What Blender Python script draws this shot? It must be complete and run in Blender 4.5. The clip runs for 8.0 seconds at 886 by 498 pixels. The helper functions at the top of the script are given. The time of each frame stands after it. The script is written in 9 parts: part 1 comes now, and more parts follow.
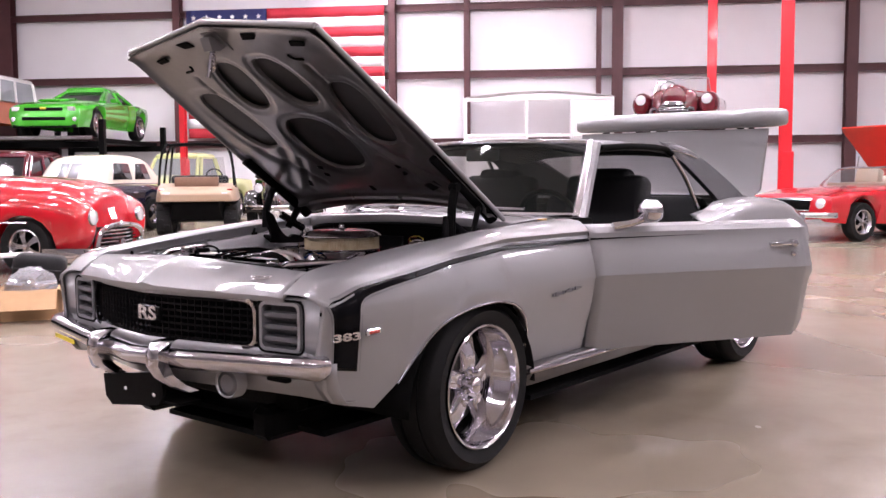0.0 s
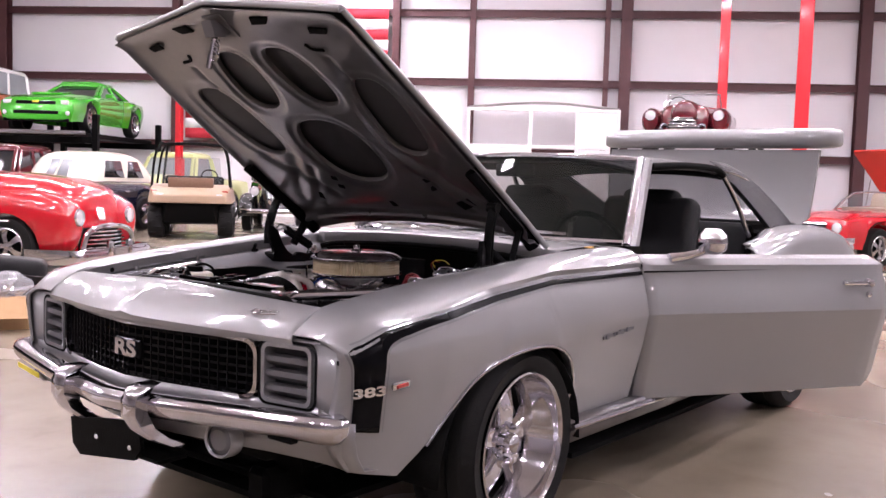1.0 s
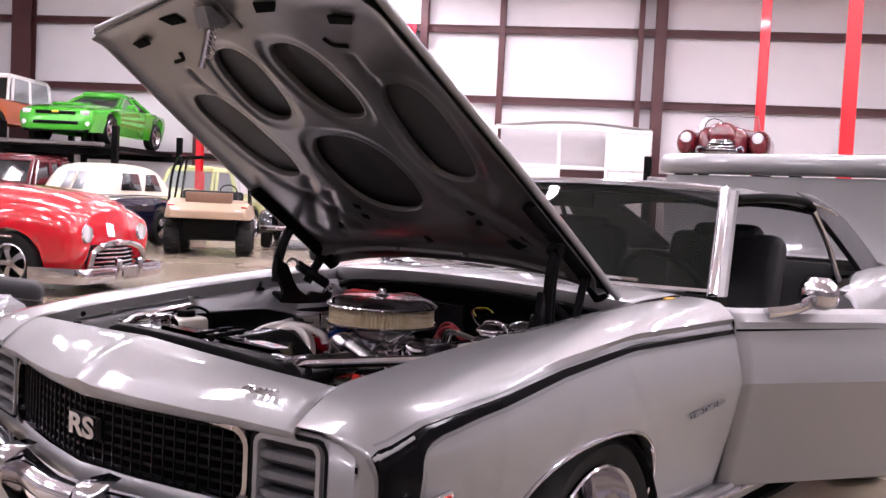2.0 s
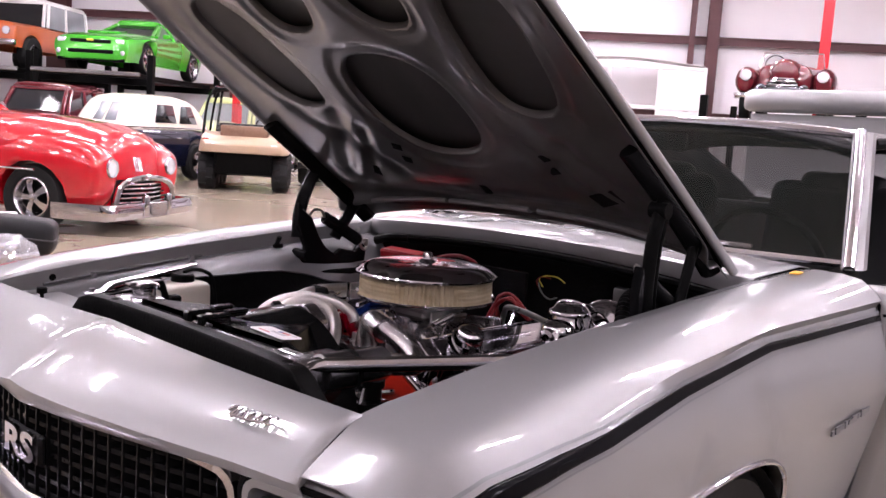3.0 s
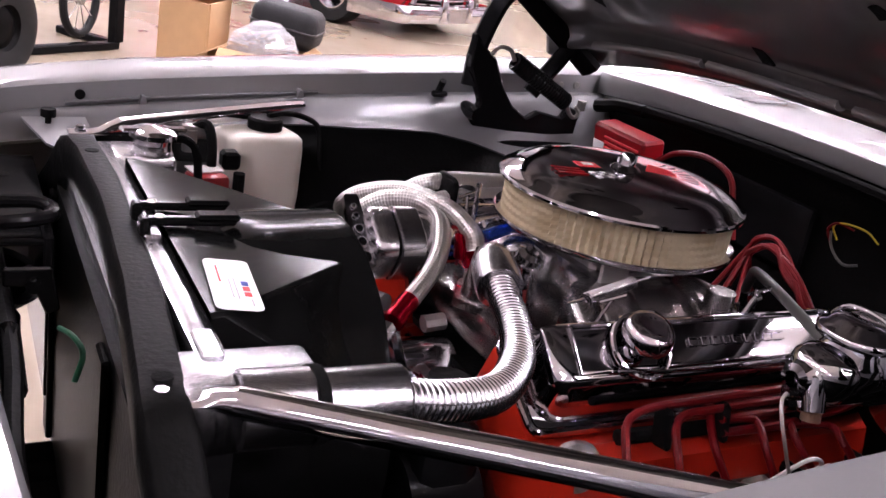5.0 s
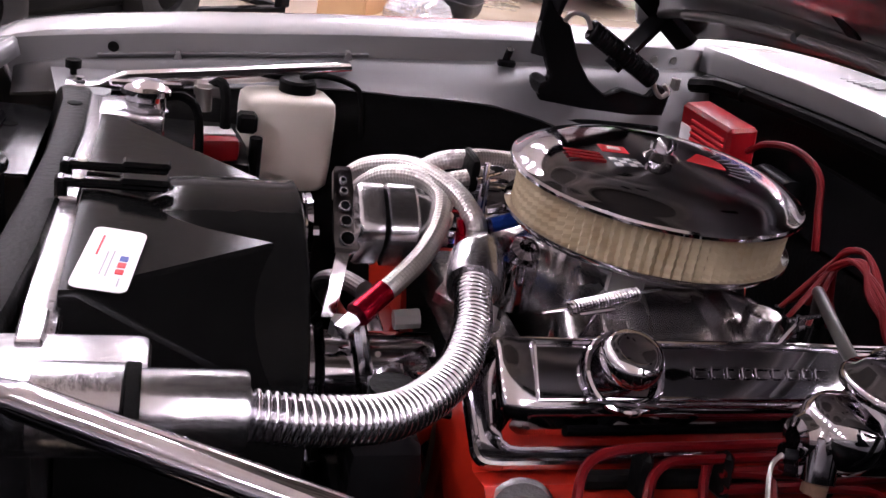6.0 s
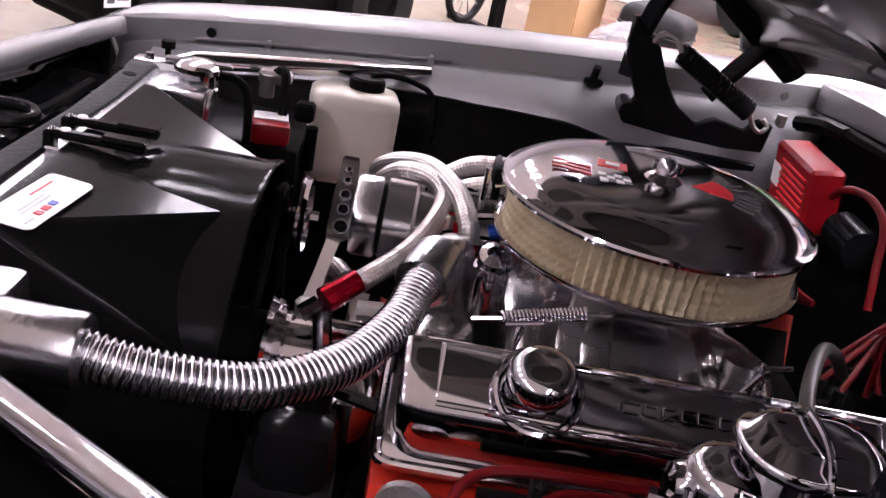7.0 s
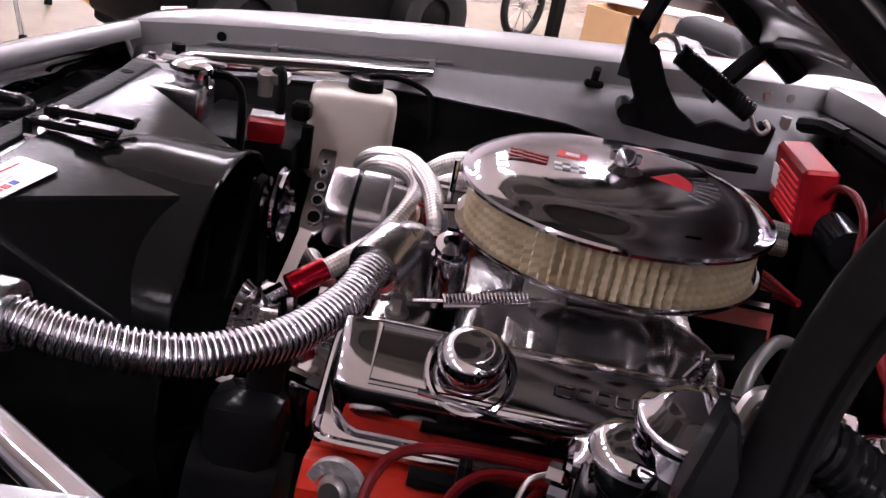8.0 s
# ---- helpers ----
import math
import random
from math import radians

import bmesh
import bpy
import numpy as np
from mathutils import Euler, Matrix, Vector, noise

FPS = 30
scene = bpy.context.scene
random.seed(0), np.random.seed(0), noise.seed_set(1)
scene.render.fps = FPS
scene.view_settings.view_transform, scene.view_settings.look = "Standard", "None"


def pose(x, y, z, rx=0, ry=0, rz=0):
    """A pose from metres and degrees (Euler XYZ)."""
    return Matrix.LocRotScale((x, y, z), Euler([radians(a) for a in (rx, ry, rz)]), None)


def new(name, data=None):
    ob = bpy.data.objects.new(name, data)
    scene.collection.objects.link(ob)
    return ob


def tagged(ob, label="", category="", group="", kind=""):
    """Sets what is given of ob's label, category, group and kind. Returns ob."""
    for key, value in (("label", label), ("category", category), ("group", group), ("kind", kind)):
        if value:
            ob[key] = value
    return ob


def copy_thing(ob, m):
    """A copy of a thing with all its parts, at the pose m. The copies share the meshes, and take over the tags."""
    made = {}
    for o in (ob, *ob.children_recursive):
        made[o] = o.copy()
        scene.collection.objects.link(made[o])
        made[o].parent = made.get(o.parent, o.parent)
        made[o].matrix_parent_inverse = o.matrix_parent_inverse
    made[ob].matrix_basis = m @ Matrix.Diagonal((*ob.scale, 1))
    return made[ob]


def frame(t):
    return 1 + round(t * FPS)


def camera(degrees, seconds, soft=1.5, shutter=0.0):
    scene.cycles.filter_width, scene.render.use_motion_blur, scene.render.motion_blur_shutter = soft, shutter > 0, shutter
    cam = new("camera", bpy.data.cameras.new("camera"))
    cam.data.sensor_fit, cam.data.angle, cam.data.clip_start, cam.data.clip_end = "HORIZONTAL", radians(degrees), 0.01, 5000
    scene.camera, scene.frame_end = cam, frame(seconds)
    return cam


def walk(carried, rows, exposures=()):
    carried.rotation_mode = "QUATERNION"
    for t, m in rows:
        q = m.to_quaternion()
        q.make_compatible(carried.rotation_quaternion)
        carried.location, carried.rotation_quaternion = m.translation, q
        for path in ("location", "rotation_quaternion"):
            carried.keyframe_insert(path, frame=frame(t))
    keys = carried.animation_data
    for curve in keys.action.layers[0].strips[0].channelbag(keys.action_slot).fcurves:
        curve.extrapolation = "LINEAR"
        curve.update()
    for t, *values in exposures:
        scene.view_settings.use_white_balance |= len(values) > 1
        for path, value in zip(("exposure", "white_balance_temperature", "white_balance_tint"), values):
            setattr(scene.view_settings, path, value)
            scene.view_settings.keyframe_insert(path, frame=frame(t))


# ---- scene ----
cam = camera(50.5, 8.0)
METRES, EYE, TILT, LEAN, TURN = 3.69, 1.1619, -4.6, 0.3, -50.9666
START_X, START_Y = -2.8908, -3.0076
ROWS = [
    (0.0, 0.0, 0.0, 0.0, -0.0, 0.0, -0.0),
    (0.5, -0.0232, 0.0794, 0.0109, 0.81, -0.32, -1.18),
    (1.0, -0.0408, 0.1555, 0.0206, -0.47, 0.48, -1.99),
    (1.5, -0.0503, 0.2457, 0.037, 0.29, 1.57, -2.65),
    (3.0, -0.0805, 0.5112, 0.0613, 3.19, -2.5, -4.31),
    (3.5, -0.0819, 0.5926, 0.0669, 7.29, -6.54, -4.62),
    (4.0, -0.0872, 0.6717, 0.0737, 9.33, -9.04, -5.56),
    (4.5, -0.0773, 0.7317, 0.0762, 13.34, -13.18, -9.2),
    (5.0, -0.0548, 0.7852, 0.0793, 23.85, -15.98, -11.74),
    (6.5, 0.0045, 0.8866, 0.0858, 42.56, -21.13, -13.34),
    (7.0, 0.0375, 0.9128, 0.0901, 51.82, -21.65, -14.73),
    (7.5, 0.058, 0.9293, 0.0915, 55.24, -21.38, -14.13),
    (8.0, 0.0644, 0.937, 0.0912, 56.32, -21.51, -13.86),
]
walk(cam, [(t, pose(START_X, START_Y, EYE, TILT, LEAN, TURN) @ pose(METRES * x, METRES * y, METRES * z, 90 + pitch, roll, yaw)) for t, x, y, z, yaw, pitch, roll in ROWS],
     exposures=((0.0, 0.0), (2.5, 0.1), (4.0, 0.35), (5.0, 0.62), (6.5, 0.62), (8.0, 0.64)))

# ---- light: a closed hall under rows of ceiling strips ----
WORLD_FILL = 0.1
STRIP_POWER = 112.0
world = bpy.data.worlds.new("hall_air")
world.use_nodes = True
scene.world = world
world.node_tree.nodes["Background"].inputs[0].default_value = (0.9, 0.88, 0.92, 1)
world.node_tree.nodes["Background"].inputs[1].default_value = WORLD_FILL


# ---- materials ----
def material(name, colour, rough=0.5, metal=0.0, vary=0.12, scale=6.0, bump=0.0, bump_scale=60.0, coat=0.0, rough_vary=0.1,
             transmission=0.0, emit=0.0, second=None, second_scale=1.5, second_amount=0.5, alpha=1.0, spec=0.5):
    m = bpy.data.materials.new(name)
    m.use_nodes = True
    nt = m.node_tree
    b = nt.nodes["Principled BSDF"]
    b.inputs["Metallic"].default_value = metal
    b.inputs["Coat Weight"].default_value = coat
    b.inputs["Coat Roughness"].default_value = 0.06
    b.inputs["Specular IOR Level"].default_value = spec
    b.inputs["Transmission Weight"].default_value = transmission
    b.inputs["Alpha"].default_value = alpha
    tc = nt.nodes.new("ShaderNodeTexCoord")
    fine = nt.nodes.new("ShaderNodeTexNoise")
    fine.inputs["Scale"].default_value, fine.inputs["Detail"].default_value = scale, 5.0
    nt.links.new(tc.outputs["Object"], fine.inputs["Vector"])
    broad = nt.nodes.new("ShaderNodeTexNoise")
    broad.inputs["Scale"].default_value, broad.inputs["Detail"].default_value = second_scale, 3.0
    nt.links.new(tc.outputs["Object"], broad.inputs["Vector"])
    dark = tuple(c * (1 - vary) for c in colour)
    light = tuple(min(1.0, c * (1 + vary)) for c in colour)
    mix = nt.nodes.new("ShaderNodeMix")
    mix.data_type = "RGBA"
    mix.inputs[6].default_value, mix.inputs[7].default_value = (*dark, 1), (*light, 1)
    nt.links.new(fine.outputs["Fac"], mix.inputs[0])
    colour_out = mix.outputs[2]
    if second:
        ramp = nt.nodes.new("ShaderNodeMapRange")
        ramp.inputs[1].default_value, ramp.inputs[2].default_value = 0.45, 0.7
        ramp.inputs[3].default_value, ramp.inputs[4].default_value = 0.0, second_amount
        nt.links.new(broad.outputs["Fac"], ramp.inputs[0])
        mix2 = nt.nodes.new("ShaderNodeMix")
        mix2.data_type = "RGBA"
        mix2.inputs[7].default_value = (*second, 1)
        nt.links.new(ramp.outputs[0], mix2.inputs[0])
        nt.links.new(colour_out, mix2.inputs[6])
        colour_out = mix2.outputs[2]
    nt.links.new(colour_out, b.inputs["Base Color"])
    rr = nt.nodes.new("ShaderNodeMapRange")
    rr.inputs[3].default_value = max(0.02, rough * (1 - rough_vary))
    rr.inputs[4].default_value = min(1.0, rough * (1 + rough_vary))
    nt.links.new(broad.outputs["Fac"], rr.inputs[0])
    nt.links.new(rr.outputs[0], b.inputs["Roughness"])
    if bump > 0:
        bn = nt.nodes.new("ShaderNodeTexNoise")
        bn.inputs["Scale"].default_value, bn.inputs["Detail"].default_value = bump_scale, 4.0
        nt.links.new(tc.outputs["Object"], bn.inputs["Vector"])
        bp = nt.nodes.new("ShaderNodeBump")
        bp.inputs["Strength"].default_value, bp.inputs["Distance"].default_value = bump, 0.01
        nt.links.new(bn.outputs["Fac"], bp.inputs["Height"])
        nt.links.new(bp.outputs[0], b.inputs["Normal"])
    if emit > 0:
        b.inputs["Emission Color"].default_value = (*colour, 1)
        b.inputs["Emission Strength"].default_value = emit
    return m


SILVER = material("silver_paint", (0.262, 0.258, 0.264), 0.42, 0.35, 0.05, 900, coat=0.9, second=(0.24, 0.236, 0.24), second_amount=0.3)
# body silver darkened: shade on hood frame and sill is put into the colour
SILVER_DARKENED = material("silver_darkened", (0.135, 0.131, 0.131), 0.30, 0.55, 0.10, 30, coat=0.8, second=(0.078, 0.075, 0.075), second_amount=0.7, second_scale=3.0)
# silver skin behind the hood openings, their shade put into the dark colour
HOOD_SHADE = material("hood_skin_shade", (0.035, 0.034, 0.034), 0.5, 0.2, 0.2, 30, second=(0.06, 0.058, 0.057), second_amount=0.5, second_scale=4.0)
# body silver dimmed: the bay's shade and dark reflections are in the colour
SILVER_DIMMED = material("silver_dimmed", (0.135, 0.133, 0.137), 0.50, 0.35, 0.06, 40, coat=0.1, second=(0.105, 0.103, 0.107), second_amount=0.4)
STRIPE_BLACK = material("stripe_black", (0.004, 0.004, 0.005), 0.16, 0, 0.1, 20, spec=0.08)
PIN = material("pinstripe_grey", (0.16, 0.16, 0.17), 0.3, 0, 0.1, 20)
CHROME = material("chrome", (0.64, 0.625, 0.665), 0.085, 1.0, 0.03, 12, rough_vary=0.6)
ALU = material("polished_aluminium", (0.54, 0.53, 0.55), 0.24, 1.0, 0.08, 40, bump=0.06, bump_scale=120, rough_vary=0.35)
HOSE_CHROME = material("satin_chrome_hose", (0.70, 0.69, 0.72), 0.17, 1.0, 0.05, 40)
CAST = material("cast_aluminium", (0.50, 0.49, 0.49), 0.42, 0.95, 0.15, 60, bump=0.3, bump_scale=180)
RUBBER = material("tyre_rubber", (0.012, 0.012, 0.012), 0.6, 0, 0.25, 14, bump=0.15, bump_scale=220, spec=0.15)
BLACK_GLOSS = material("black_semi_gloss", (0.006, 0.006, 0.0065), 0.16, 0, 0.25, 12, bump=0.02, bump_scale=40, rough_vary=0.35, second=(0.012, 0.011, 0.0105), second_amount=0.4, spec=0.06)
BLACK_SATIN = material("black_satin_paint", (0.0045, 0.0045, 0.0045), 0.38, 0, 0.3, 20, bump=0.1, bump_scale=140, second=(0.007, 0.0065, 0.006), second_amount=0.4, spec=0.03)
BLACK_MATT = material("black_matt", (0.006, 0.006, 0.006), 0.75, 0, 0.3, 30, bump=0.2, bump_scale=200, spec=0.04)
PLASTIC_BLACK = material("black_moulded_plastic", (0.005, 0.005, 0.005), 0.13, 0, 0.2, 25, bump=0.02, bump_scale=70, spec=0.055, rough_vary=0.6)
VINYL = material("black_vinyl", (0.020, 0.019, 0.021), 0.45, 0, 0.2, 50, bump=0.35, bump_scale=600)
CLOTH_BLACK = material("black_upholstery", (0.010, 0.010, 0.011), 0.6, 0, 0.2, 60, bump=0.25, bump_scale=300, spec=0.25)
ORANGE = material("orange_engine_enamel", (0.43, 0.019, 0.008), 0.3, 0, 0.1, 18, coat=0.4, second=(0.42, 0.02, 0.008), second_amount=0.4)
RED_PLASTIC = material("red_moulded", (0.22, 0.005, 0.009), 0.32, 0, 0.1, 18, second=(0.27, 0.008, 0.01), second_amount=0.3, spec=0.2)
RED_ANOD = material("red_anodised", (0.44, 0.003, 0.022), 0.22, 0.85, 0.1, 30)
BLUE_ANOD = material("blue_anodised", (0.02, 0.08, 0.42), 0.25, 0.8, 0.1, 30)
RED_WIRE = material("red_silicone_lead", (0.11, 0.0025, 0.0045), 0.42, 0, 0.15, 40, spec=0.2)
FILTER = material("cream_filter_paper", (0.50, 0.425, 0.29), 0.85, 0, 0.15, 60, second=(0.36, 0.27, 0.16), second_amount=0.7, second_scale=30)
JUG = material("milky_plastic", (0.78, 0.73, 0.64), 0.4, 0, 0.05, 10, second=(0.66, 0.59, 0.48), second_amount=0.5, second_scale=6)
PAPER = material("white_sticker", (0.85, 0.83, 0.83), 0.35, 0, 0.03, 10)
INK_RED = material("red_ink", (0.62, 0.02, 0.03), 0.4, 0, 0.05, 10)
INK_BLUE = material("blue_ink", (0.03, 0.06, 0.36), 0.4, 0, 0.05, 10)
INK_PALE = material("faint_ink", (0.42, 0.40, 0.43), 0.4, 0, 0.05, 10)
INK_GREY = material("grey_ink", (0.10, 0.10, 0.11), 0.4, 0, 0.05, 10)
COPPER_RED = material("lamp_red", (0.30, 0.012, 0.01), 0.2, 0, 0.1, 30, coat=0.6)
AMBER = material("amber_sticker", (0.75, 0.36, 0.02), 0.4, 0, 0.1, 20)
YELLOW = material("yellow_tape", (0.72, 0.58, 0.05), 0.4, 0, 0.1, 20)
LENS = material("clear_lamp_glass", (0.80, 0.80, 0.82), 0.1, 0.35, 0.05, 40, coat=0.8)
BRIGHT_STEEL = material("bright_plated_steel", (0.74, 0.73, 0.75), 0.26, 0.8, 0.06, 60, bump=0.08, bump_scale=150)
STEEL = material("bare_steel", (0.42, 0.40, 0.38), 0.36, 0.95, 0.15, 30)
RUST = material("weathered_iron", (0.20, 0.12, 0.08), 0.6, 0.5, 0.3, 30, bump=0.3, bump_scale=150)
HEADER = material("coated_header", (0.38, 0.35, 0.32), 0.5, 0.4, 0.2, 30, second=(0.22, 0.18, 0.15), second_amount=0.6, second_scale=12)
CARDBOARD = material("cardboard", (0.45, 0.28, 0.14), 0.8, 0, 0.1, 15, second=(0.36, 0.21, 0.10), second_amount=0.5)
GREEN_WIRE = material("green_wire", (0.03, 0.16, 0.09), 0.4, 0, 0.1, 30)
PLYWOOD = material("white_board", (0.82, 0.80, 0.79), 0.5, 0, 0.03, 10)


def glass(name, colour, alpha):
    m = material(name, colour, 0.03, 0, 0.02, 10, spec=0.3)
    m.node_tree.nodes["Principled BSDF"].inputs["Alpha"].default_value = alpha
    return m


TINT = glass("tinted_glass", (0.006, 0.008, 0.007), 0.66)
CLEAR = glass("clear_glass", (0.12, 0.13, 0.13), 0.35)
DARK_GLASS = material("dark_car_glass", (0.012, 0.013, 0.015), 0.05, 0, 0.1, 5, spec=0.7)
# car glass with a whitish reflection put into its base colour
PALE_GLASS = material("car_glass_painted_reflection", (0.42, 0.45, 0.47), 0.06, 0.35, 0.2, 1.5, spec=0.7)


def floor_material():
    """Sealed concrete: broad traffic stains, darker blotches and a patchy sheen."""
    m = material("sealed_concrete", (0.245, 0.203, 0.148), 0.25, 0, 0.10, 2.6, bump=0.02, bump_scale=9, rough_vary=0.5,
                 second=(0.150, 0.124, 0.086), second_scale=0.42, second_amount=0.7, spec=0.5)
    nt = m.node_tree
    b = nt.nodes["Principled BSDF"]
    tc = nt.nodes.new("ShaderNodeTexCoord")
    for scale, low, high, amount, tone in ((1.3, 0.42, 0.85, 0.6, (0.120, 0.097, 0.066)), (6.0, 0.50, 0.85, 0.45, (0.15, 0.122, 0.084)), (0.7, 0.42, 0.85, 0.6, (0.36, 0.310, 0.24))):
        n = nt.nodes.new("ShaderNodeTexNoise")
        n.inputs["Scale"].default_value, n.inputs["Detail"].default_value, n.inputs["Distortion"].default_value = scale, 9.0, 0.3
        nt.links.new(tc.outputs["Object"], n.inputs["Vector"])
        r = nt.nodes.new("ShaderNodeMapRange")
        r.inputs[1].default_value, r.inputs[2].default_value, r.inputs[4].default_value = low, high, amount
        nt.links.new(n.outputs["Fac"], r.inputs[0])
        mix = nt.nodes.new("ShaderNodeMix")
        mix.data_type = "RGBA"
        mix.inputs[7].default_value = (*tone, 1)
        nt.links.new(r.outputs[0], mix.inputs[0])
        nt.links.new(b.inputs["Base Color"].links[0].from_socket, mix.inputs[6])
        nt.links.new(mix.outputs[2], b.inputs["Base Color"])
    return m


CONCRETE = floor_material()
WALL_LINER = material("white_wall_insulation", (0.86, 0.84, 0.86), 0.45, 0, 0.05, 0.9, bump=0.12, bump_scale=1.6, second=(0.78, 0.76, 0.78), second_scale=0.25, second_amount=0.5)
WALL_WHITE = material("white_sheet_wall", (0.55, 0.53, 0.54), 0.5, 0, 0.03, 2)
CEILING_GREY = material("pale_ceiling_liner", (0.72, 0.71, 0.72), 0.6, 0, 0.08, 1.0, second=(0.62, 0.61, 0.62), second_scale=0.4)
PURLIN = material("brown_primer_steel", (0.085, 0.030, 0.032), 0.5, 0.1, 0.15, 4)
POST_RED = material("red_lift_enamel", (0.62, 0.012, 0.022), 0.3, 0, 0.08, 5, coat=0.4)
LAMP_GLOW = material("strip_lamp_diffuser", (1.0, 0.900, 1.035), 0.5, 0, 0.0, 5, emit=STRIP_POWER)
FLAG_RED = material("flag_red_cloth", (0.52, 0.03, 0.05), 0.8, 0, 0.06, 3)
FLAG_WHITE = material("flag_white_cloth", (0.82, 0.80, 0.82), 0.8, 0, 0.03, 3)
FLAG_BLUE = material("flag_blue_cloth", (0.03, 0.035, 0.13), 0.8, 0, 0.1, 3)
CAR_RED = material("bright_red_paint", (0.50, 0.006, 0.016), 0.22, 0, 0.05, 3, coat=1.0)
CAR_RED_DULL = material("orange_red_paint", (0.72, 0.045, 0.03), 0.3, 0, 0.05, 3, coat=0.7)
CAR_GREEN = material("lime_green_paint", (0.055, 0.40, 0.022), 0.25, 0.25, 0.05, 3, coat=1.0)
CAR_CREAM = material("cream_paint", (0.74, 0.68, 0.56), 0.25, 0, 0.04, 3, coat=0.8)
CAR_NAVY = material("navy_paint", (0.008, 0.010, 0.028), 0.15, 0, 0.1, 3, coat=1.0)
CAR_MAROON = material("maroon_paint", (0.10, 0.006, 0.012), 0.16, 0, 0.1, 3, coat=1.0)
CAR_ORANGE = material("burnt_orange_paint", (0.50, 0.11, 0.03), 0.3, 0, 0.06, 3, coat=0.6)
CAR_WHITE = material("white_paint", (0.80, 0.79, 0.77), 0.3, 0, 0.03, 3, coat=0.6)
CAR_LIME = material("pale_lime_paint", (0.60, 0.64, 0.30), 0.3, 0, 0.05, 3, coat=0.6)
CAR_BLACK = material("black_car_paint", (0.006, 0.006, 0.007), 0.12, 0, 0.1, 3, coat=1.0)
TAN = material("tan_plastic_body", (0.36, 0.265, 0.18), 0.4, 0, 0.08, 4, second=(0.34, 0.22, 0.12), second_amount=0.4)


# ---- geometry helpers: a shape is a pair of vertices and faces ----
def join(*shapes):
    v, f = [], []
    for sv, sf in shapes:
        n = len(v)
        v.extend(sv)
        f.extend([tuple(i + n for i in face) for face in sf])
    return v, f


def moved(shape, m):
    return [tuple(m @ Vector(p)) for p in shape[0]], shape[1]


def sheet(rows, wrap=False):
    n = len(rows[0])
    v = [tuple(p) for r in rows for p in r]
    f = []
    for i in range(len(rows) - 1):
        for j in range(n if wrap else n - 1):
            k = (j + 1) % n
            f.append((i * n + j, i * n + k, (i + 1) * n + k, (i + 1) * n + j))
    return v, f


def loft(rows, caps=True):
    v, f = sheet(rows, True)
    n = len(rows[0])
    if caps:
        f = f + [tuple(reversed(range(n))), tuple(range(len(v) - n, len(v)))]
    return v, f


def spline(points, steps):
    p = [Vector(q) for q in points]
    if len(p) < 3 or steps < 2:
        return p
    p = [p[0] * 2 - p[1]] + p + [p[-1] * 2 - p[-2]]
    out = []
    for i in range(1, len(p) - 2):
        a, b, c, d = p[i - 1], p[i], p[i + 1], p[i + 2]
        for s in range(steps):
            t = s / steps
            out.append(0.5 * ((2 * b) + (c - a) * t + (2 * a - 5 * b + 4 * c - d) * t * t + (3 * b - a - 3 * c + d) * t ** 3))
    return out + [p[-2]]


def tube(points, radius, sides=10, steps=5, caps=True, flat=1.0):
    path = spline(points, steps)
    rows, up = [], None
    for i, p in enumerate(path):
        way = (path[min(i + 1, len(path) - 1)] - path[max(i - 1, 0)]).normalized()
        if up is None:
            up = way.orthogonal().normalized()
        up = (up - way * up.dot(way)).normalized()
        side = way.cross(up)
        r = radius(i / (len(path) - 1)) if callable(radius) else radius
        rows.append([p + (up * math.cos(a) * flat + side * math.sin(a)) * r for a in (math.tau * k / sides for k in range(sides))])
    return loft(rows, caps)


def lathe(profile, sides=32, caps=False):
    rows = [[(r * math.cos(math.tau * k / sides), r * math.sin(math.tau * k / sides), z) for k in range(sides)] for r, z in profile]
    return loft(rows, caps)


def ribbed_tube(points, radius, swell, ribs, sides=20):
    """A corrugated hose with evenly spaced rounded ribs."""
    path = spline(points, 24)
    run = [0.0]
    for p, q in zip(path, path[1:]):
        run.append(run[-1] + (q - p).length)
    n = ribs * 8
    even = []
    for k in range(n + 1):
        d = run[-1] * k / n
        even.append([float(np.interp(d, run, [p[c] for p in path])) for c in range(3)])
    return tube(even, lambda q: radius + swell * (abs(math.sin(q * math.pi * ribs)) * 2 - 1), sides, 1)


def braided_tube(points, radius, sides=64, pitch=0.0046):
    """A hose with a woven jacket whose strands stand out."""
    path = spline(points, 24)
    run = [0.0]
    for p, q in zip(path, path[1:]):
        run.append(run[-1] + (q - p).length)
    n = int(run[-1] / 0.00095)
    rows, up = [], None
    even = [Vector([float(np.interp(run[-1] * k / n, run, [p[c] for p in path])) for c in range(3)]) for k in range(n + 1)]
    for i, p in enumerate(even):
        way = (even[min(i + 1, n)] - even[max(i - 1, 0)]).normalized()
        up = way.orthogonal().normalized() if up is None else up
        up = (up - way * up.dot(way)).normalized()
        side = way.cross(up)
        turn = math.tau * run[-1] * i / n / pitch
        row = []
        for k in range(sides):
            a = math.tau * k / sides
            r = radius * (1 + 0.060 * math.cos(8 * a + turn / 2) * math.cos(8 * a - turn / 2))
            row.append(p + (up * math.cos(a) + side * math.sin(a)) * r)
        rows.append(row)
    return loft(rows)


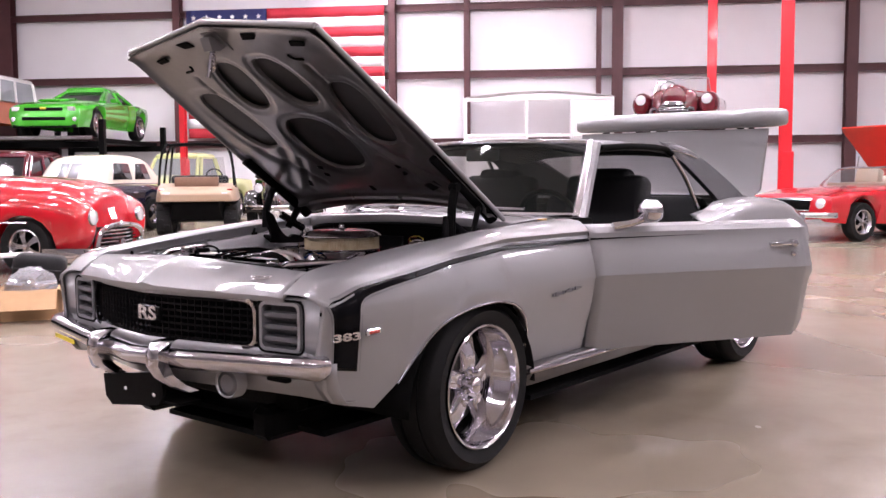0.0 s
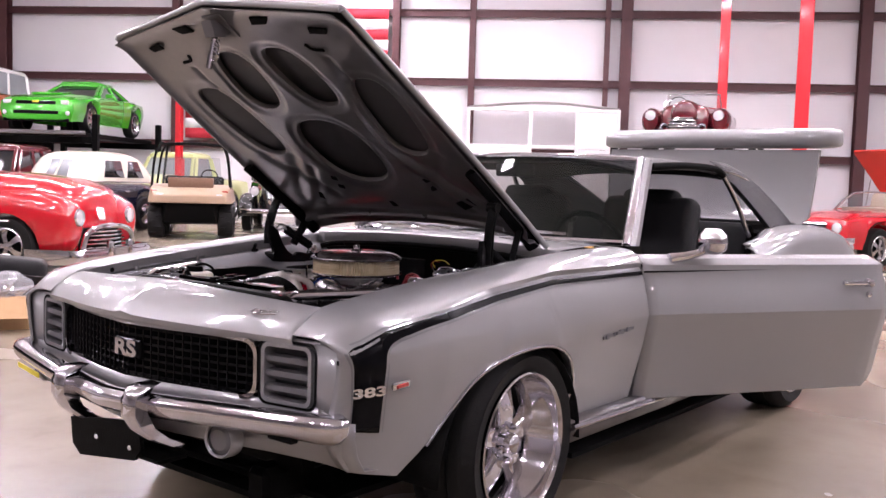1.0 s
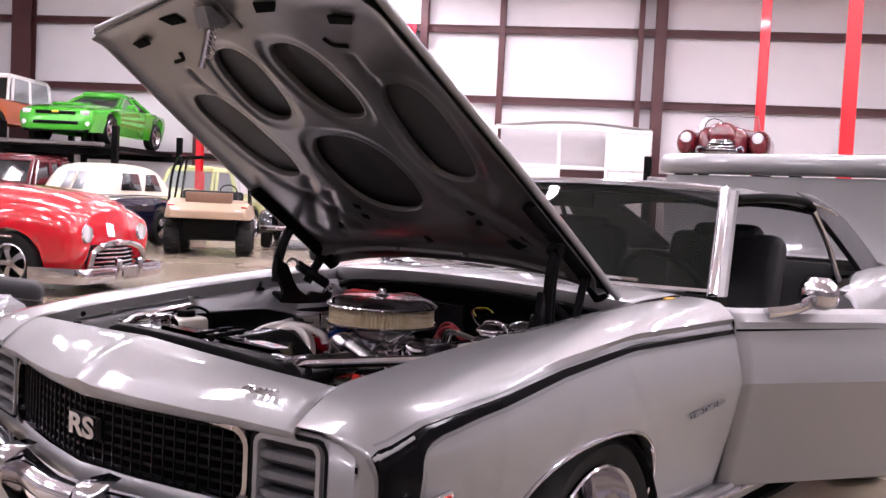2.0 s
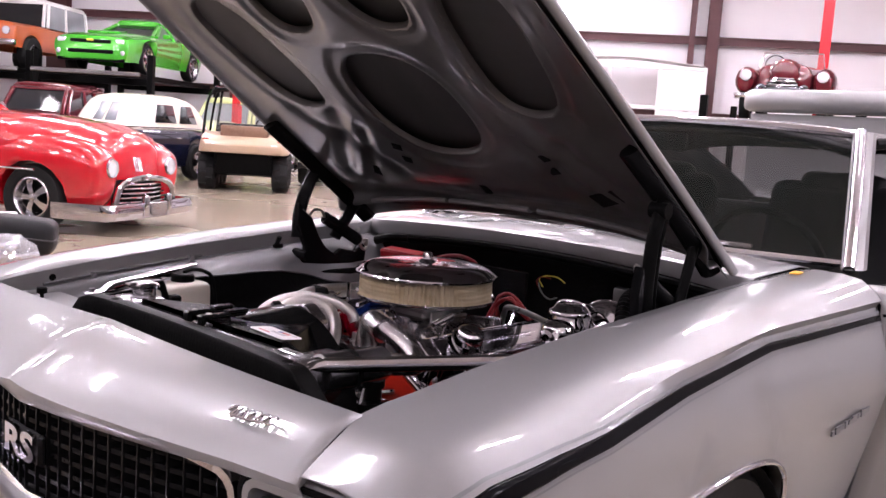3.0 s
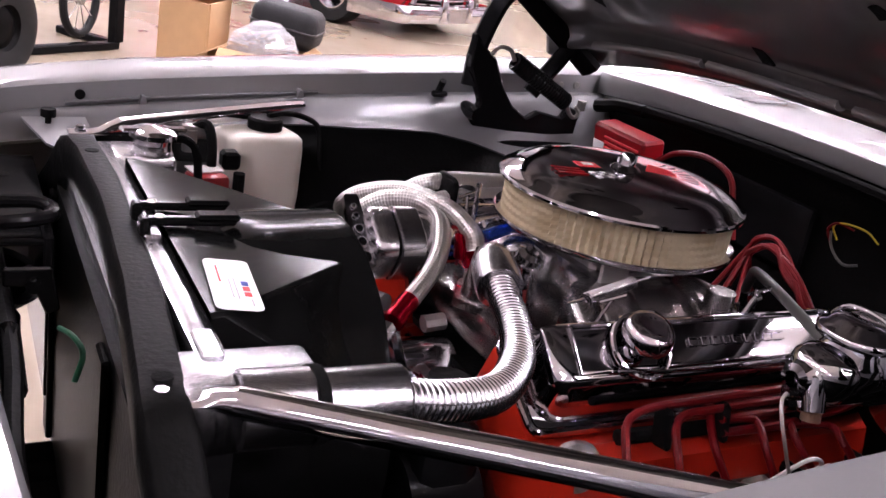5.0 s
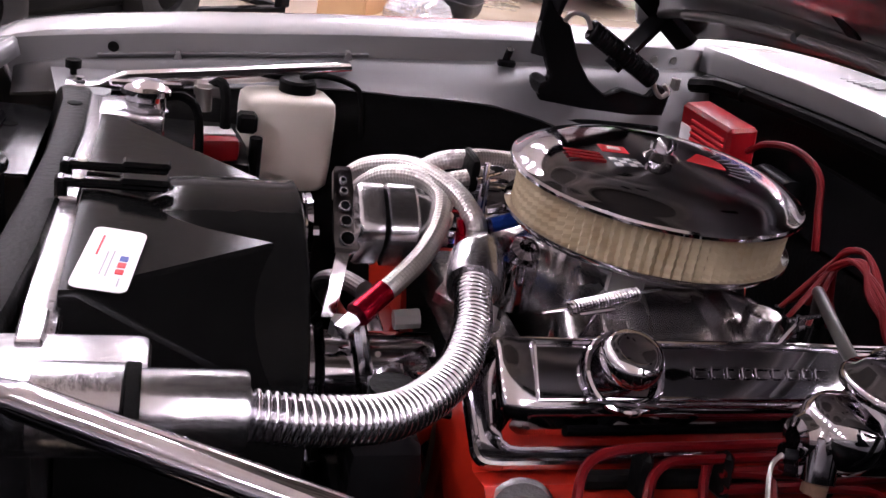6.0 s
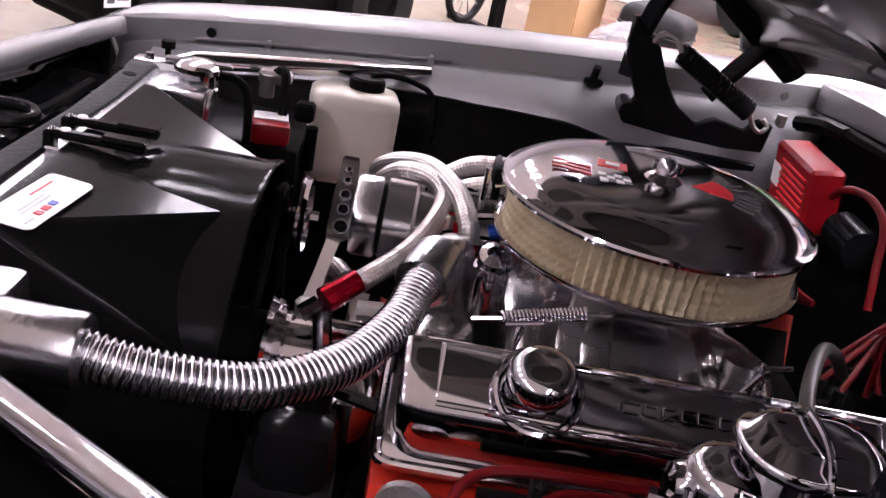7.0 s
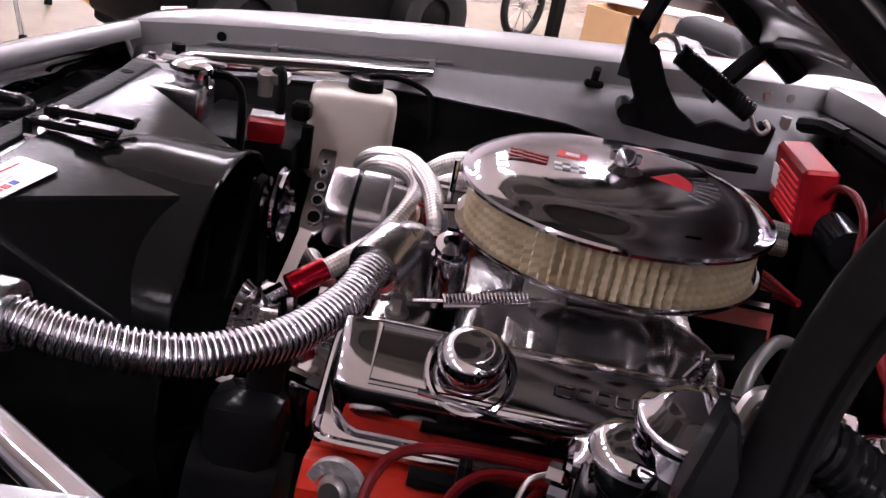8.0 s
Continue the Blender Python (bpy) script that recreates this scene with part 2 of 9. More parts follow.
def block(sx, sy, sz, bevel=0.0, segments=2, at=(0, 0, 0)):
    bm = bmesh.new()
    bmesh.ops.create_cube(bm, size=1.0)
    for w in bm.verts:
        w.co = Vector((w.co.x * sx, w.co.y * sy, w.co.z * sz))
    if bevel > 0:
        bmesh.ops.bevel(bm, geom=bm.edges[:], offset=bevel, segments=segments, profile=0.5, affect="EDGES")
    bm.verts.index_update()
    shape = [(w.co.x + at[0], w.co.y + at[1], w.co.z + at[2]) for w in bm.verts], [tuple(w.index for w in f.verts) for f in bm.faces]
    bm.free()
    return shape


def prism(outline, depth, bevel=0.0):
    """An outline in the x, z plane, pushed from y = -depth / 2 to depth / 2."""
    bm = bmesh.new()
    face = bm.faces.new([bm.verts.new((x, -depth / 2, z)) for x, z in outline])
    made = bmesh.ops.extrude_face_region(bm, geom=[face])
    for w in made["geom"]:
        if isinstance(w, bmesh.types.BMVert):
            w.co.y += depth
    if bevel > 0:
        bmesh.ops.bevel(bm, geom=bm.edges[:], offset=bevel, segments=1, profile=0.5, affect="EDGES")
    bm.verts.index_update()
    shape = [tuple(w.co) for w in bm.verts], [tuple(w.index for w in f.verts) for f in bm.faces]
    bm.free()
    return shape


def rounded(w, h, r, steps=4, at=(0, 0)):
    out = []
    for cx, cz, a0 in ((w / 2 - r, h / 2 - r, 0), (-w / 2 + r, h / 2 - r, 90), (-w / 2 + r, -h / 2 + r, 180), (w / 2 - r, -h / 2 + r, 270)):
        for k in range(steps + 1):
            a = radians(a0 + 90 * k / steps)
            out.append((at[0] + cx + r * math.cos(a), at[1] + cz + r * math.sin(a)))
    return out


def mesh_of(name, shape, mat, smooth=35.0, flip=True):
    me = bpy.data.meshes.new(name)
    me.from_pydata([tuple(p) for p in shape[0]], [], shape[1])
    if flip:
        bm = bmesh.new()
        bm.from_mesh(me)
        bmesh.ops.remove_doubles(bm, verts=bm.verts[:], dist=1e-5)
        bmesh.ops.recalc_face_normals(bm, faces=bm.faces[:])
        bm.to_mesh(me)
        bm.free()
    me.materials.append(mat)
    if smooth:
        for p in me.polygons:
            p.use_smooth = True
        me.set_sharp_from_angle(angle=radians(smooth))
    return me


def part(name, shape, mat, parent=None, label="", smooth=35.0, solid=0.0, bevel=0.0):
    ob = new(name, mesh_of(name, shape, mat, smooth))
    if parent:
        ob.parent = parent
    if label:
        tagged(ob, label)
    if solid:
        s = ob.modifiers.new("thickness", "SOLIDIFY")
        s.thickness, s.offset = solid, -1.0
    if bevel:
        s = ob.modifiers.new("edge", "BEVEL")
        s.width, s.segments, s.limit_method = bevel, 2, "ANGLE"
    return ob


def thing(name, label, category, m=None, group="", kind=""):
    ob = new(name)
    ob.empty_display_size = 0.1
    if m is not None:
        ob.matrix_basis = m
    return tagged(ob, label, category, group, kind)


def turned(x, y, z, axis_to, roll=0.0):
    """A pose whose z axis points along axis_to."""
    q = Vector(axis_to).normalized().to_track_quat("Z", "Y").to_matrix().to_4x4()
    return Matrix.Translation((x, y, z)) @ q @ pose(0, 0, 0, 0, 0, roll)


def rod(a, b, r, sides=10, r2=None):
    a, b = Vector(a), Vector(b)
    return moved(lathe([(0.0001, 0), (r, 0), (r if r2 is None else r2, (b - a).length), (0.0001, (b - a).length)], sides), turned(*a, b - a))


def at(table, x):
    return float(np.interp(x, [p[0] for p in table], [p[1] for p in table]))


# ---- the hall ----
WALL_TURN = 31.5 - 90.0
WALL_POSE = pose(20.47, 11.59, 0, 0, 0, WALL_TURN)     # local x along the wall, local y into the wall
hall_floor = part("floor", block(64, 64, 0.2, at=(0, 0, -0.1)), CONCRETE, smooth=0)
tagged(hall_floor, "worn sealed concrete hall floor, beige with darker traffic stains", "floor", kind="structure")


def hall_shell():
    for name, shape in (("wall_north", block(56, 0.15, 8.4, at=(-2, 0.225, 4.2))),
                        ("wall_south", block(56, 0.15, 8.4, at=(-2, -44.0, 4.2))),
                        ("wall_west", block(0.15, 44.2, 8.4, at=(-24.0, -22.0, 4.2))),
                        ("wall_east", block(0.15, 44.2, 8.4, at=(24.0, -22.0, 4.2)))):
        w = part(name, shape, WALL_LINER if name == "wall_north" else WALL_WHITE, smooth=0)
        w.matrix_basis = WALL_POSE
        tagged(w, "white insulated sheet-metal hall wall", "wall", kind="structure")
    c = part("ceiling", block(56, 45, 0.15, at=(-2, -22, 8.0)), CEILING_GREY, smooth=0)
    c.matrix_basis = WALL_POSE
    tagged(c, "white insulated hall ceiling", "ceiling", kind="structure")


hall_shell()


def steel_frame():
    """Brown girts and columns on the long wall, with the sheets bulging between them."""
    for z in (2.08, 4.03, 5.97, 7.75):
        g = part("girt", join(block(50, 0.02, 0.20, at=(-2, -0.02, z)), block(50, 0.07, 0.03, at=(-2, -0.05, z + 0.09)), block(50, 0.07, 0.03, at=(-2, -0.05, z - 0.09))), PURLIN, smooth=0)
        g.matrix_basis = WALL_POSE
        tagged(g, "dark brown painted steel wall girt", "girt", "wall girts", "structure")
    for s, w in ((-17.0, 0.62), (-11.4, 0.22), (-4.85, 0.20), (-2.66, 0.16), (1.10, 0.14), (1.62, 0.30), (7.95, 0.30), (14.3, 0.25)):
        col = part("column", join(block(w, 0.02, 8.0, at=(s, -0.30, 4.0)), block(w, 0.02, 8.0, at=(s, -0.02, 4.0)), block(0.03, 0.28, 8.0, at=(s, -0.16, 4.0))), PURLIN, smooth=0)
        col.matrix_basis = WALL_POSE
        tagged(col, "dark brown painted steel wall column", "column", "wall columns", "structure")
    eave = part("eave_beam", block(50, 0.5, 0.45, at=(-2, -0.4, 7.75)), PURLIN, smooth=0)
    eave.matrix_basis = WALL_POSE
    tagged(eave, "dark brown steel beam under the eaves", "beam", kind="structure")


steel_frame()


def ceiling_strip():
    lamp = thing("ceiling_light", "long white fluorescent strip light hung under the ceiling", "ceiling light", group="ceiling strip lights")
    part("housing", block(1.35, 0.32, 0.08, 0.01, 1, at=(0, 0, 0.06)), PLYWOOD, lamp)
    part("diffuser", block(1.25, 0.27, 0.03, at=(0, 0, 0.0)), LAMP_GLOW, lamp, smooth=0)
    for x in (-0.5, 0.5):
        part("hanger", rod((x, 0, 0.1), (x, 0, 1.0), 0.006, 6), STEEL, lamp)
    return lamp


first_strip = ceiling_strip()
LAMP_ROWS = (-7.4, -2.4, 2.5, 7.3, 11.7, 16.1)
first_strip.matrix_basis = pose(LAMP_ROWS[0], -1.5, 6.9, 0, 0, 0)
for lamp_x in LAMP_ROWS:
    for k in range(-4, 11):
        lamp_y = -1.5 + k * 2.8
        if (lamp_x, k) != (LAMP_ROWS[0], 0) and (lamp_x != -2.4 or k > 1) and 0.853 * lamp_x + 0.522 * lamp_y < 22.3 and lamp_y < 20:
            copy_thing(first_strip, pose(lamp_x, lamp_y, 6.9, 0, 0, 0))


def wall_flag():
    flag = thing("flag", "large faded striped flag pinned on the white wall", "flag", WALL_POSE)
    x0, x1, z0, z1 = -11.05, -5.05, 2.25, 6.02
    h = (z1 - z0) / 13
    for i in range(13):
        top = z1 - i * h
        left = x0 + 2.5 if i < 7 else x0
        rows = [[(left + (x1 - left) * k / 30, -0.36 - 0.03 * math.sin(k * 0.9 + zz * 1.3), zz) for k in range(31)] for zz in (top, top - h)]
        part("stripe", sheet(rows), FLAG_RED if i % 2 == 0 else FLAG_WHITE, flag, solid=0.004)
    rows = [[(x0 + 2.5 * k / 10, -0.36 - 0.03 * math.sin(k * 0.9 + zz), zz) for k in range(11)] for zz in (z1, z1 - 7 * h)]
    part("star_field", sheet(rows), FLAG_BLUE, flag, solid=0.004)
    for r in range(5):
        for c in range(6):
            star = []
            for k in range(10):
                a = math.pi / 2 + k * math.pi / 5
                q = 0.085 if k % 2 == 0 else 0.035
                star.append((x0 + 0.25 + c * 0.4 + q * math.cos(a), z1 - 0.22 - r * 0.4 + q * math.sin(a)))
            part("star", moved(prism(star, 0.006), pose(0, -0.405, 0)), FLAG_WHITE, flag, smooth=0)


wall_flag()


def white_partition():
    p = thing("white_booth", "white framed display booth with clear and white panels against the wall", "booth", WALL_POSE)
    x0, x1 = -2.6, 1.45
    for x in (x0, -0.9, 0.35, x1):
        part("upright", block(0.09, 0.09, 3.2, 0.01, 1, at=(x, -1.2, 1.6)), PLYWOOD, p)
    for z in (0.05, 2.2, 3.2):
        part("rail", block(x1 - x0 + 0.09, 0.08, 0.09, 0.01, 1, at=((x0 + x1) / 2, -1.198, z)), PLYWOOD, p)
    part("panel", block(1.0, 0.03, 2.05, at=(0.9, -1.2, 1.12)), PLYWOOD, p)
    part("panel", block(1.0, 0.03, 0.9, at=(0.9, -1.2, 2.7)), PLYWOOD, p)
    part("panel", block(1.62, 0.03, 2.05, at=(-1.75, -1.2, 1.12)), PLYWOOD, p)
    part("roof_sheet", moved(sheet([[(x0 + (x1 - x0) * k / 12, y, 3.27 + 0.16 * math.sin(math.pi * k / 12)) for k in range(13)] for y in (-1.25, -0.4)]), pose(0, 0, 0)), PLYWOOD, p, solid=0.01)


white_partition()

# ---- the silver coupe: x runs back from the front axle, the driver's side is y < 0 ----
car = thing("silver_coupe", "silver classic coupe, black stripe, hood, trunk and driver's door open", "car")
LIP = [(-0.84, 0.752), (-0.81, 0.764), (-0.775, 0.790), (-0.735, 0.816), (-0.69, 0.831), (-0.45, 0.862), (-0.166, 0.892), (0.2, 0.922), (0.5, 0.940), (0.8, 0.948)]
SHOULDER = [(-0.84, 0.738), (-0.78, 0.754), (-0.68, 0.793), (-0.515, 0.822), (-0.2, 0.866), (0.156, 0.897), (0.8, 0.895)]
ARCH = [(-0.57, 0.357), (-0.48, 0.43), (-0.356, 0.571), (-0.26, 0.628), (-0.14, 0.658), (0.0, 0.668), (0.12, 0.655), (0.20, 0.622), (0.26, 0.572),
        (0.298, 0.50), (0.305, 0.43), (0.30, 0.355)]
CREASE = 0.695


def side_y(z):
    return at([(0.30, 0.808), (0.36, 0.825), (0.56, 0.875), (CREASE - 0.004, 0.906), (CREASE + 0.004, 0.909), (0.80, 0.888), (0.87, 0.862), (0.93, 0.82)], z)


def nose_x(y):
    return at([(0, -0.930), (0.19, -0.905), (0.35, -0.872), (0.5, -0.834), (0.632, -0.811), (0.7, -0.803), (0.78, -0.802), (0.81, -0.799), (0.83, -0.788), (0.86, -0.74)], abs(y))


def nose_taper(x):
    """How far the side of the fender pulls in towards the nose."""
    return at([(-0.811, 0.105), (-0.808, 0.086), (-0.804, 0.073), (-0.80, 0.065), (-0.79, 0.055), (-0.76, 0.042), (-0.70, 0.028), (-0.60, 0.014), (-0.45, 0.0)], x)


def swept(x, y):
    """Bends the front of the fender to the nose's outline."""
    return x + max(0.0, min(1.0, (-0.70 - x) / 0.111)) * max(0.0, nose_x(min(y, 0.80)) + 0.811)


def fender(side):
    xs = sorted(set([-0.811, -0.808, -0.804, -0.80, -0.79, -0.78, -0.77, -0.755, -0.74, -0.72] + [round(-0.70 + 0.05 * k, 3) for k in range(30)]
                    + [-0.57, -0.569, -0.52, -0.46, -0.43, -0.38, 0.22, 0.24, 0.26, 0.28, 0.29, 0.298, 0.304, 0.306, 0.32, 0.785, 0.793]))
    xs = [x for x in xs if x <= 0.7935]
    rows = []
    for x in xs:
        lip, sh = at(LIP, x), at(SHOULDER, x)
        tuck = nose_taper(x)
        low = at([(-0.811, 0.50), (-0.795, 0.45), (-0.76, 0.405), (-0.57, 0.357)], x) if x < -0.57 else at(ARCH, x) if x < 0.305 else 0.35
        inner = at([(-0.811, 0.6305), (-0.70, 0.634), (-0.62, 0.640)] if side < 0 else [(-0.811, 0.6305), (-0.70, 0.636), (-0.62, 0.655)], x)
        if side < 0:
            inner -= at([(-0.73, 0.0), (-0.69, 0.020), (-0.66, 0.027), (-0.48, 0.025), (-0.2, 0.016), (0.12, 0.0)], x)
        deep = 0.07 if x > -0.72 else 0.02
        dome = at([(-0.72, 0.0), (-0.58, 1.0)], x)
        roll = at([(-0.72, 0.25), (-0.66, 1.0)], x)
        r = [(x, inner - 0.012, lip - deep - 0.002), (x, inner, lip - deep + 0.004), (x, inner + 0.006 * roll, lip - 0.008 * roll), (x, inner + 0.014 * roll, lip), (x, 0.70, lip + 0.007 * dome), (x, 0.76 - tuck * 0.5, lip - 0.002 + 0.008 * dome), (x, 0.81 - tuck * 0.7, lip - 0.006 + 0.004 * dome)]
        r.append((x, 0.842 - tuck, sh + (lip - sh) * 0.55))
        r.append((x, 0.862 - tuck, sh + 0.006))
        zs = [sh - (sh - low) * q for q in (0.04, 0.1, 0.2, 0.32, 0.45)]
        soft = at([(0.2, 0.030), (0.78, 0.006)], x)
        if low < CREASE - 0.04:
            zs = [sh - 0.012, sh - (sh - CREASE) * 0.35, sh - (sh - CREASE) * 0.6, CREASE + soft, CREASE - soft]
        for z in zs:
            r.append((x, side_y(z) - tuck - 0.002, z))
        z0 = zs[-1]
        for q in (0.25, 0.5, 0.75, 1.0):
            z = z0 + (low - z0) * q
            r.append((x, side_y(z) - tuck, z))
        r.append((x, side_y(low) - tuck - 0.03, low + 0.004))
        rows.append([(swept(p[0], p[1]), side * p[1], p[2]) for p in r])
    return sheet(rows)


part("front_fender", fender(-1), SILVER, car, "silver front fender with a rolled wheel arch", smooth=38, solid=0.003)
part("front_fender", fender(1), SILVER, car, "silver front fender with a rolled wheel arch", smooth=38, solid=0.003)


def header_panel():
    rows = []
    for k in range(-26, 27):
        y = k / 26 * 0.632
        a = abs(y) / 0.632
        xr, zr = -0.744 + 0.046 * a ** 1.8, 0.856 - 0.028 * a
        xf, zf = nose_x(y), 0.768 - 0.014 * a
        peak = 0.008 * math.exp(-(y / 0.03) ** 2)
        r = [(xr + 0.010, y, zr - 0.030), (xr + 0.006, y, zr - 0.006), (xr, y, zr)]
        for q in (0.15, 0.35, 0.55, 0.75, 0.9):
            r.append((xr + (xf - xr) * q, y, zr + (zf - zr) * (q ** 1.35) + 0.006 * math.sin(math.pi * q) + peak * (0.3 + 0.7 * q)))
        r += [(xf - 0.002, y, zf - 0.004 + peak), (xf, y, zf - 0.012 + peak), (xf + 0.006, y, zf - 0.022), (xf + 0.03, y, zf - 0.024)]
        rows.append(r)
    return sheet(rows)


part("header_panel", header_panel(), SILVER, car, "silver nose panel above the grille", smooth=50, solid=0.003)


def fascia_ring(y0, y1, z0, z1, width, proud, n=10, r=0.03):
    """A bezel that follows the nose, between y0 and y1."""
    w, h = y1 - y0, z1 - z0
    outer = rounded(w, h, r, 4, ((y0 + y1) / 2, (z0 + z1) / 2))
    inner = rounded(w - 2 * width, h - 2 * width, max(0.006, r - width * 0.6), 4, ((y0 + y1) / 2, (z0 + z1) / 2))

    def put(o, dx):
        return [(nose_x(y) + dx, y, z) for y, z in o]
    return sheet([put(outer, 0.03), put(outer, 0.012 - proud), put(inner, 0.012 - proud), put(inner, 0.05)], True)


def panel_on_nose(y0, y1, z0, z1, back, n=20):
    return sheet([[(nose_x(y0 + (y1 - y0) * k / n) + back, y0 + (y1 - y0) * k / n, z) for k in range(n + 1)] for z in (z0, (z0 + z1) / 2, z1)])


part("fascia", join(panel_on_nose(-0.80, 0.80, 0.51, 0.572, 0.012, 40), panel_on_nose(-0.82, -0.70, 0.51, 0.745, 0.012, 6), panel_on_nose(0.70, 0.82, 0.51, 0.745, 0.012, 6),
                    panel_on_nose(-0.80, 0.80, 0.730, 0.752, 0.016, 40)), SILVER, car, "silver lower nose panel", solid=0.003)
part("grille_surround", fascia_ring(-0.506, 0.506, 0.562, 0.738, 0.012, 0.004, r=0.045), CHROME, car, "thin bright grille surround")
grille = part("grille", join(panel_on_nose(-0.50, 0.50, 0.567, 0.734, 0.085), panel_on_nose(-0.50, 0.50, 0.565, 0.574, 0.03)), BLACK_SATIN, car, "black cross-hatched grille", solid=0.002)


def grille_bar(z):
    return sheet([[(nose_x(y) + d, y, z + e) for y in np.linspace(-0.497, 0.497, 25)] for d, e in ((0.075, -0.004), (0.028, -0.004), (0.028, 0.004), (0.075, 0.004))])


for k in range(7):
    part("grille_bar", grille_bar(0.580 + k * 0.0235), BLACK_GLOSS, grille, smooth=0)
for k in range(31):
    y = -0.488 + k * 0.0325
    part("grille_fin", block(0.034, 0.004, 0.162, at=(nose_x(y) + 0.042, y, 0.652)), BLACK_GLOSS, grille, smooth=0)

for s in (-1, 1):
    door = part("headlamp_cover", fascia_ring(*sorted((s * 0.522, s * 0.696)), 0.566, 0.734, 0.011, 0.006, r=0.024), SILVER, car, "silver slatted headlamp cover")
    part("cover_gap", fascia_ring(*sorted((s * 0.508, s * 0.712)), 0.557, 0.743, 0.008, 0.0015, r=0.03), BLACK_MATT, door)
    part("cover_back", panel_on_nose(*sorted((s * 0.530, s * 0.690)), 0.574, 0.727, 0.05, 6), INK_GREY, door, solid=0.002)
    for z in (0.610, 0.651, 0.692):
        lens = sheet([[(nose_x(y) + d, y, z + e) for y in np.linspace(*sorted((s * 0.534, s * 0.686)), 6)] for d, e in ((0.030, -0.024), (0.010, -0.010), (0.012, 0.004), (0.035, 0.008))])
        part("slat", lens, SILVER_DIMMED, door, smooth=30, solid=0.003)

# badges: two letters in the grille
def letters(text, size, depth, m, mat, parent, label=""):
    cu = bpy.data.curves.new("letters", "FONT")
    cu.body, cu.size, cu.extrude, cu.align_x, cu.align_y, cu.offset = text, size, depth, "CENTER", "CENTER", size * 0.035
    ob = new("letters", cu)
    me = bpy.data.meshes.new_from_object(ob.evaluated_get(bpy.context.evaluated_depsgraph_get()))
    bpy.data.objects.remove(ob)
    me.materials.clear()
    me.materials.append(mat)
    o = new("lettering", me)
    o.matrix_basis = m
    if parent:
        o.parent = parent
    if label:
        tagged(o, label)
    return o


FACE_FRONT = Matrix(((0, 0, -1, 0), (-1, 0, 0, 0), (0, 1, 0, 0), (0, 0, 0, 1)))      # text that is read from in front of the car
FACE_DRIVER = Matrix(((1, 0, 0, 0), (0, 0, -1, 0), (0, 1, 0, 0), (0, 0, 0, 1)))      # text that is read from the driver's side
part("grille_badge", block(0.016, 0.135, 0.058, 0.006, 1, at=(-0.902, 0.0, 0.655)), BLACK_GLOSS, car)
letters("RS", 0.068, 0.004, Matrix.Translation((-0.913, 0.0, 0.655)) @ FACE_FRONT @ Matrix.Diagonal((1.6, 1, 1, 1)), CHROME, car, "chrome grille letters")

# bumper: a chrome bar that comes to a point and wraps round the corners
def bumper():
    rows = []
    path = [(-0.795, -0.826), (-0.812, -0.824), (-0.838, -0.808), (-0.857, -0.77), (-0.875, -0.70), (-0.918, -0.5), (-0.968, -0.25), (-1.0, 0.0)]
    path = path + [(x, -y) for x, y in reversed(path[:-1])]
    pts = spline([(x, y, 0) for x, y in path], 3)
    for i, p in enumerate(pts):
        a = abs(p.y) / 0.845
        zc = 0.512 + 0.02 * min(1, a * 1.2)
        grow = 1.0 + 0.18 * max(0.0, (a - 0.8) / 0.2)
        way = (pts[min(i + 1, len(pts) - 1)] - pts[max(i - 1, 0)]).normalized()
        out = Vector((way.y, -way.x, 0)) * -1
        prof = [(-0.055, -0.040), (-0.035, -0.047), (-0.014, -0.040), (0.000, -0.026), (0.010, -0.010), (0.015, 0.006), (0.015, 0.018), (0.009, 0.031), (-0.004, 0.040), (-0.022, 0.043), (-0.05, 0.037), (-0.045, 0.0)]
        rows.append([(p.x + out.x * u, p.y + out.y * u, zc + 0.84 * w * grow) for u, w in prof])
    return loft(rows)


bump = part("front_bumper", bumper(), CHROME, car, "chrome front bumper", smooth=50)
for s in (-1, 1):
    g = []
    for z, x, w in ((0.585, -0.985, 0.026), (0.578, -1.016, 0.034), (0.545, -1.035, 0.036), (0.50, -1.035, 0.036), (0.455, -1.01, 0.034), (0.415, -0.96, 0.030), (0.385, -0.90, 0.026)):
        g.append([(x + 0.05, s * 0.19 - w, z), (x + 0.008, s * 0.19 - w, z), (x - 0.004, s * 0.19 - w * 0.5, z), (x - 0.004, s * 0.19 + w * 0.5, z), (x + 0.008, s * 0.19 + w, z), (x + 0.05, s * 0.19 + w, z)])
    part("bumper_guard", loft(g), CHROME, bump, "chrome bumper guard", smooth=50)


def valance():
    rows = []
    for k in range(-30, 31):
        y = k / 30 * 0.835
        a = abs(y) / 0.835
        x = nose_x(y) + 0.015
        low = 0.412 - 0.006 * a
        rows.append([(x, y, 0.545), (x + 0.0, y, 0.50), (x + 0.012, y, 0.45), (x + 0.04, y, low), (x + 0.09, y, low - 0.004)])
    return sheet(rows)


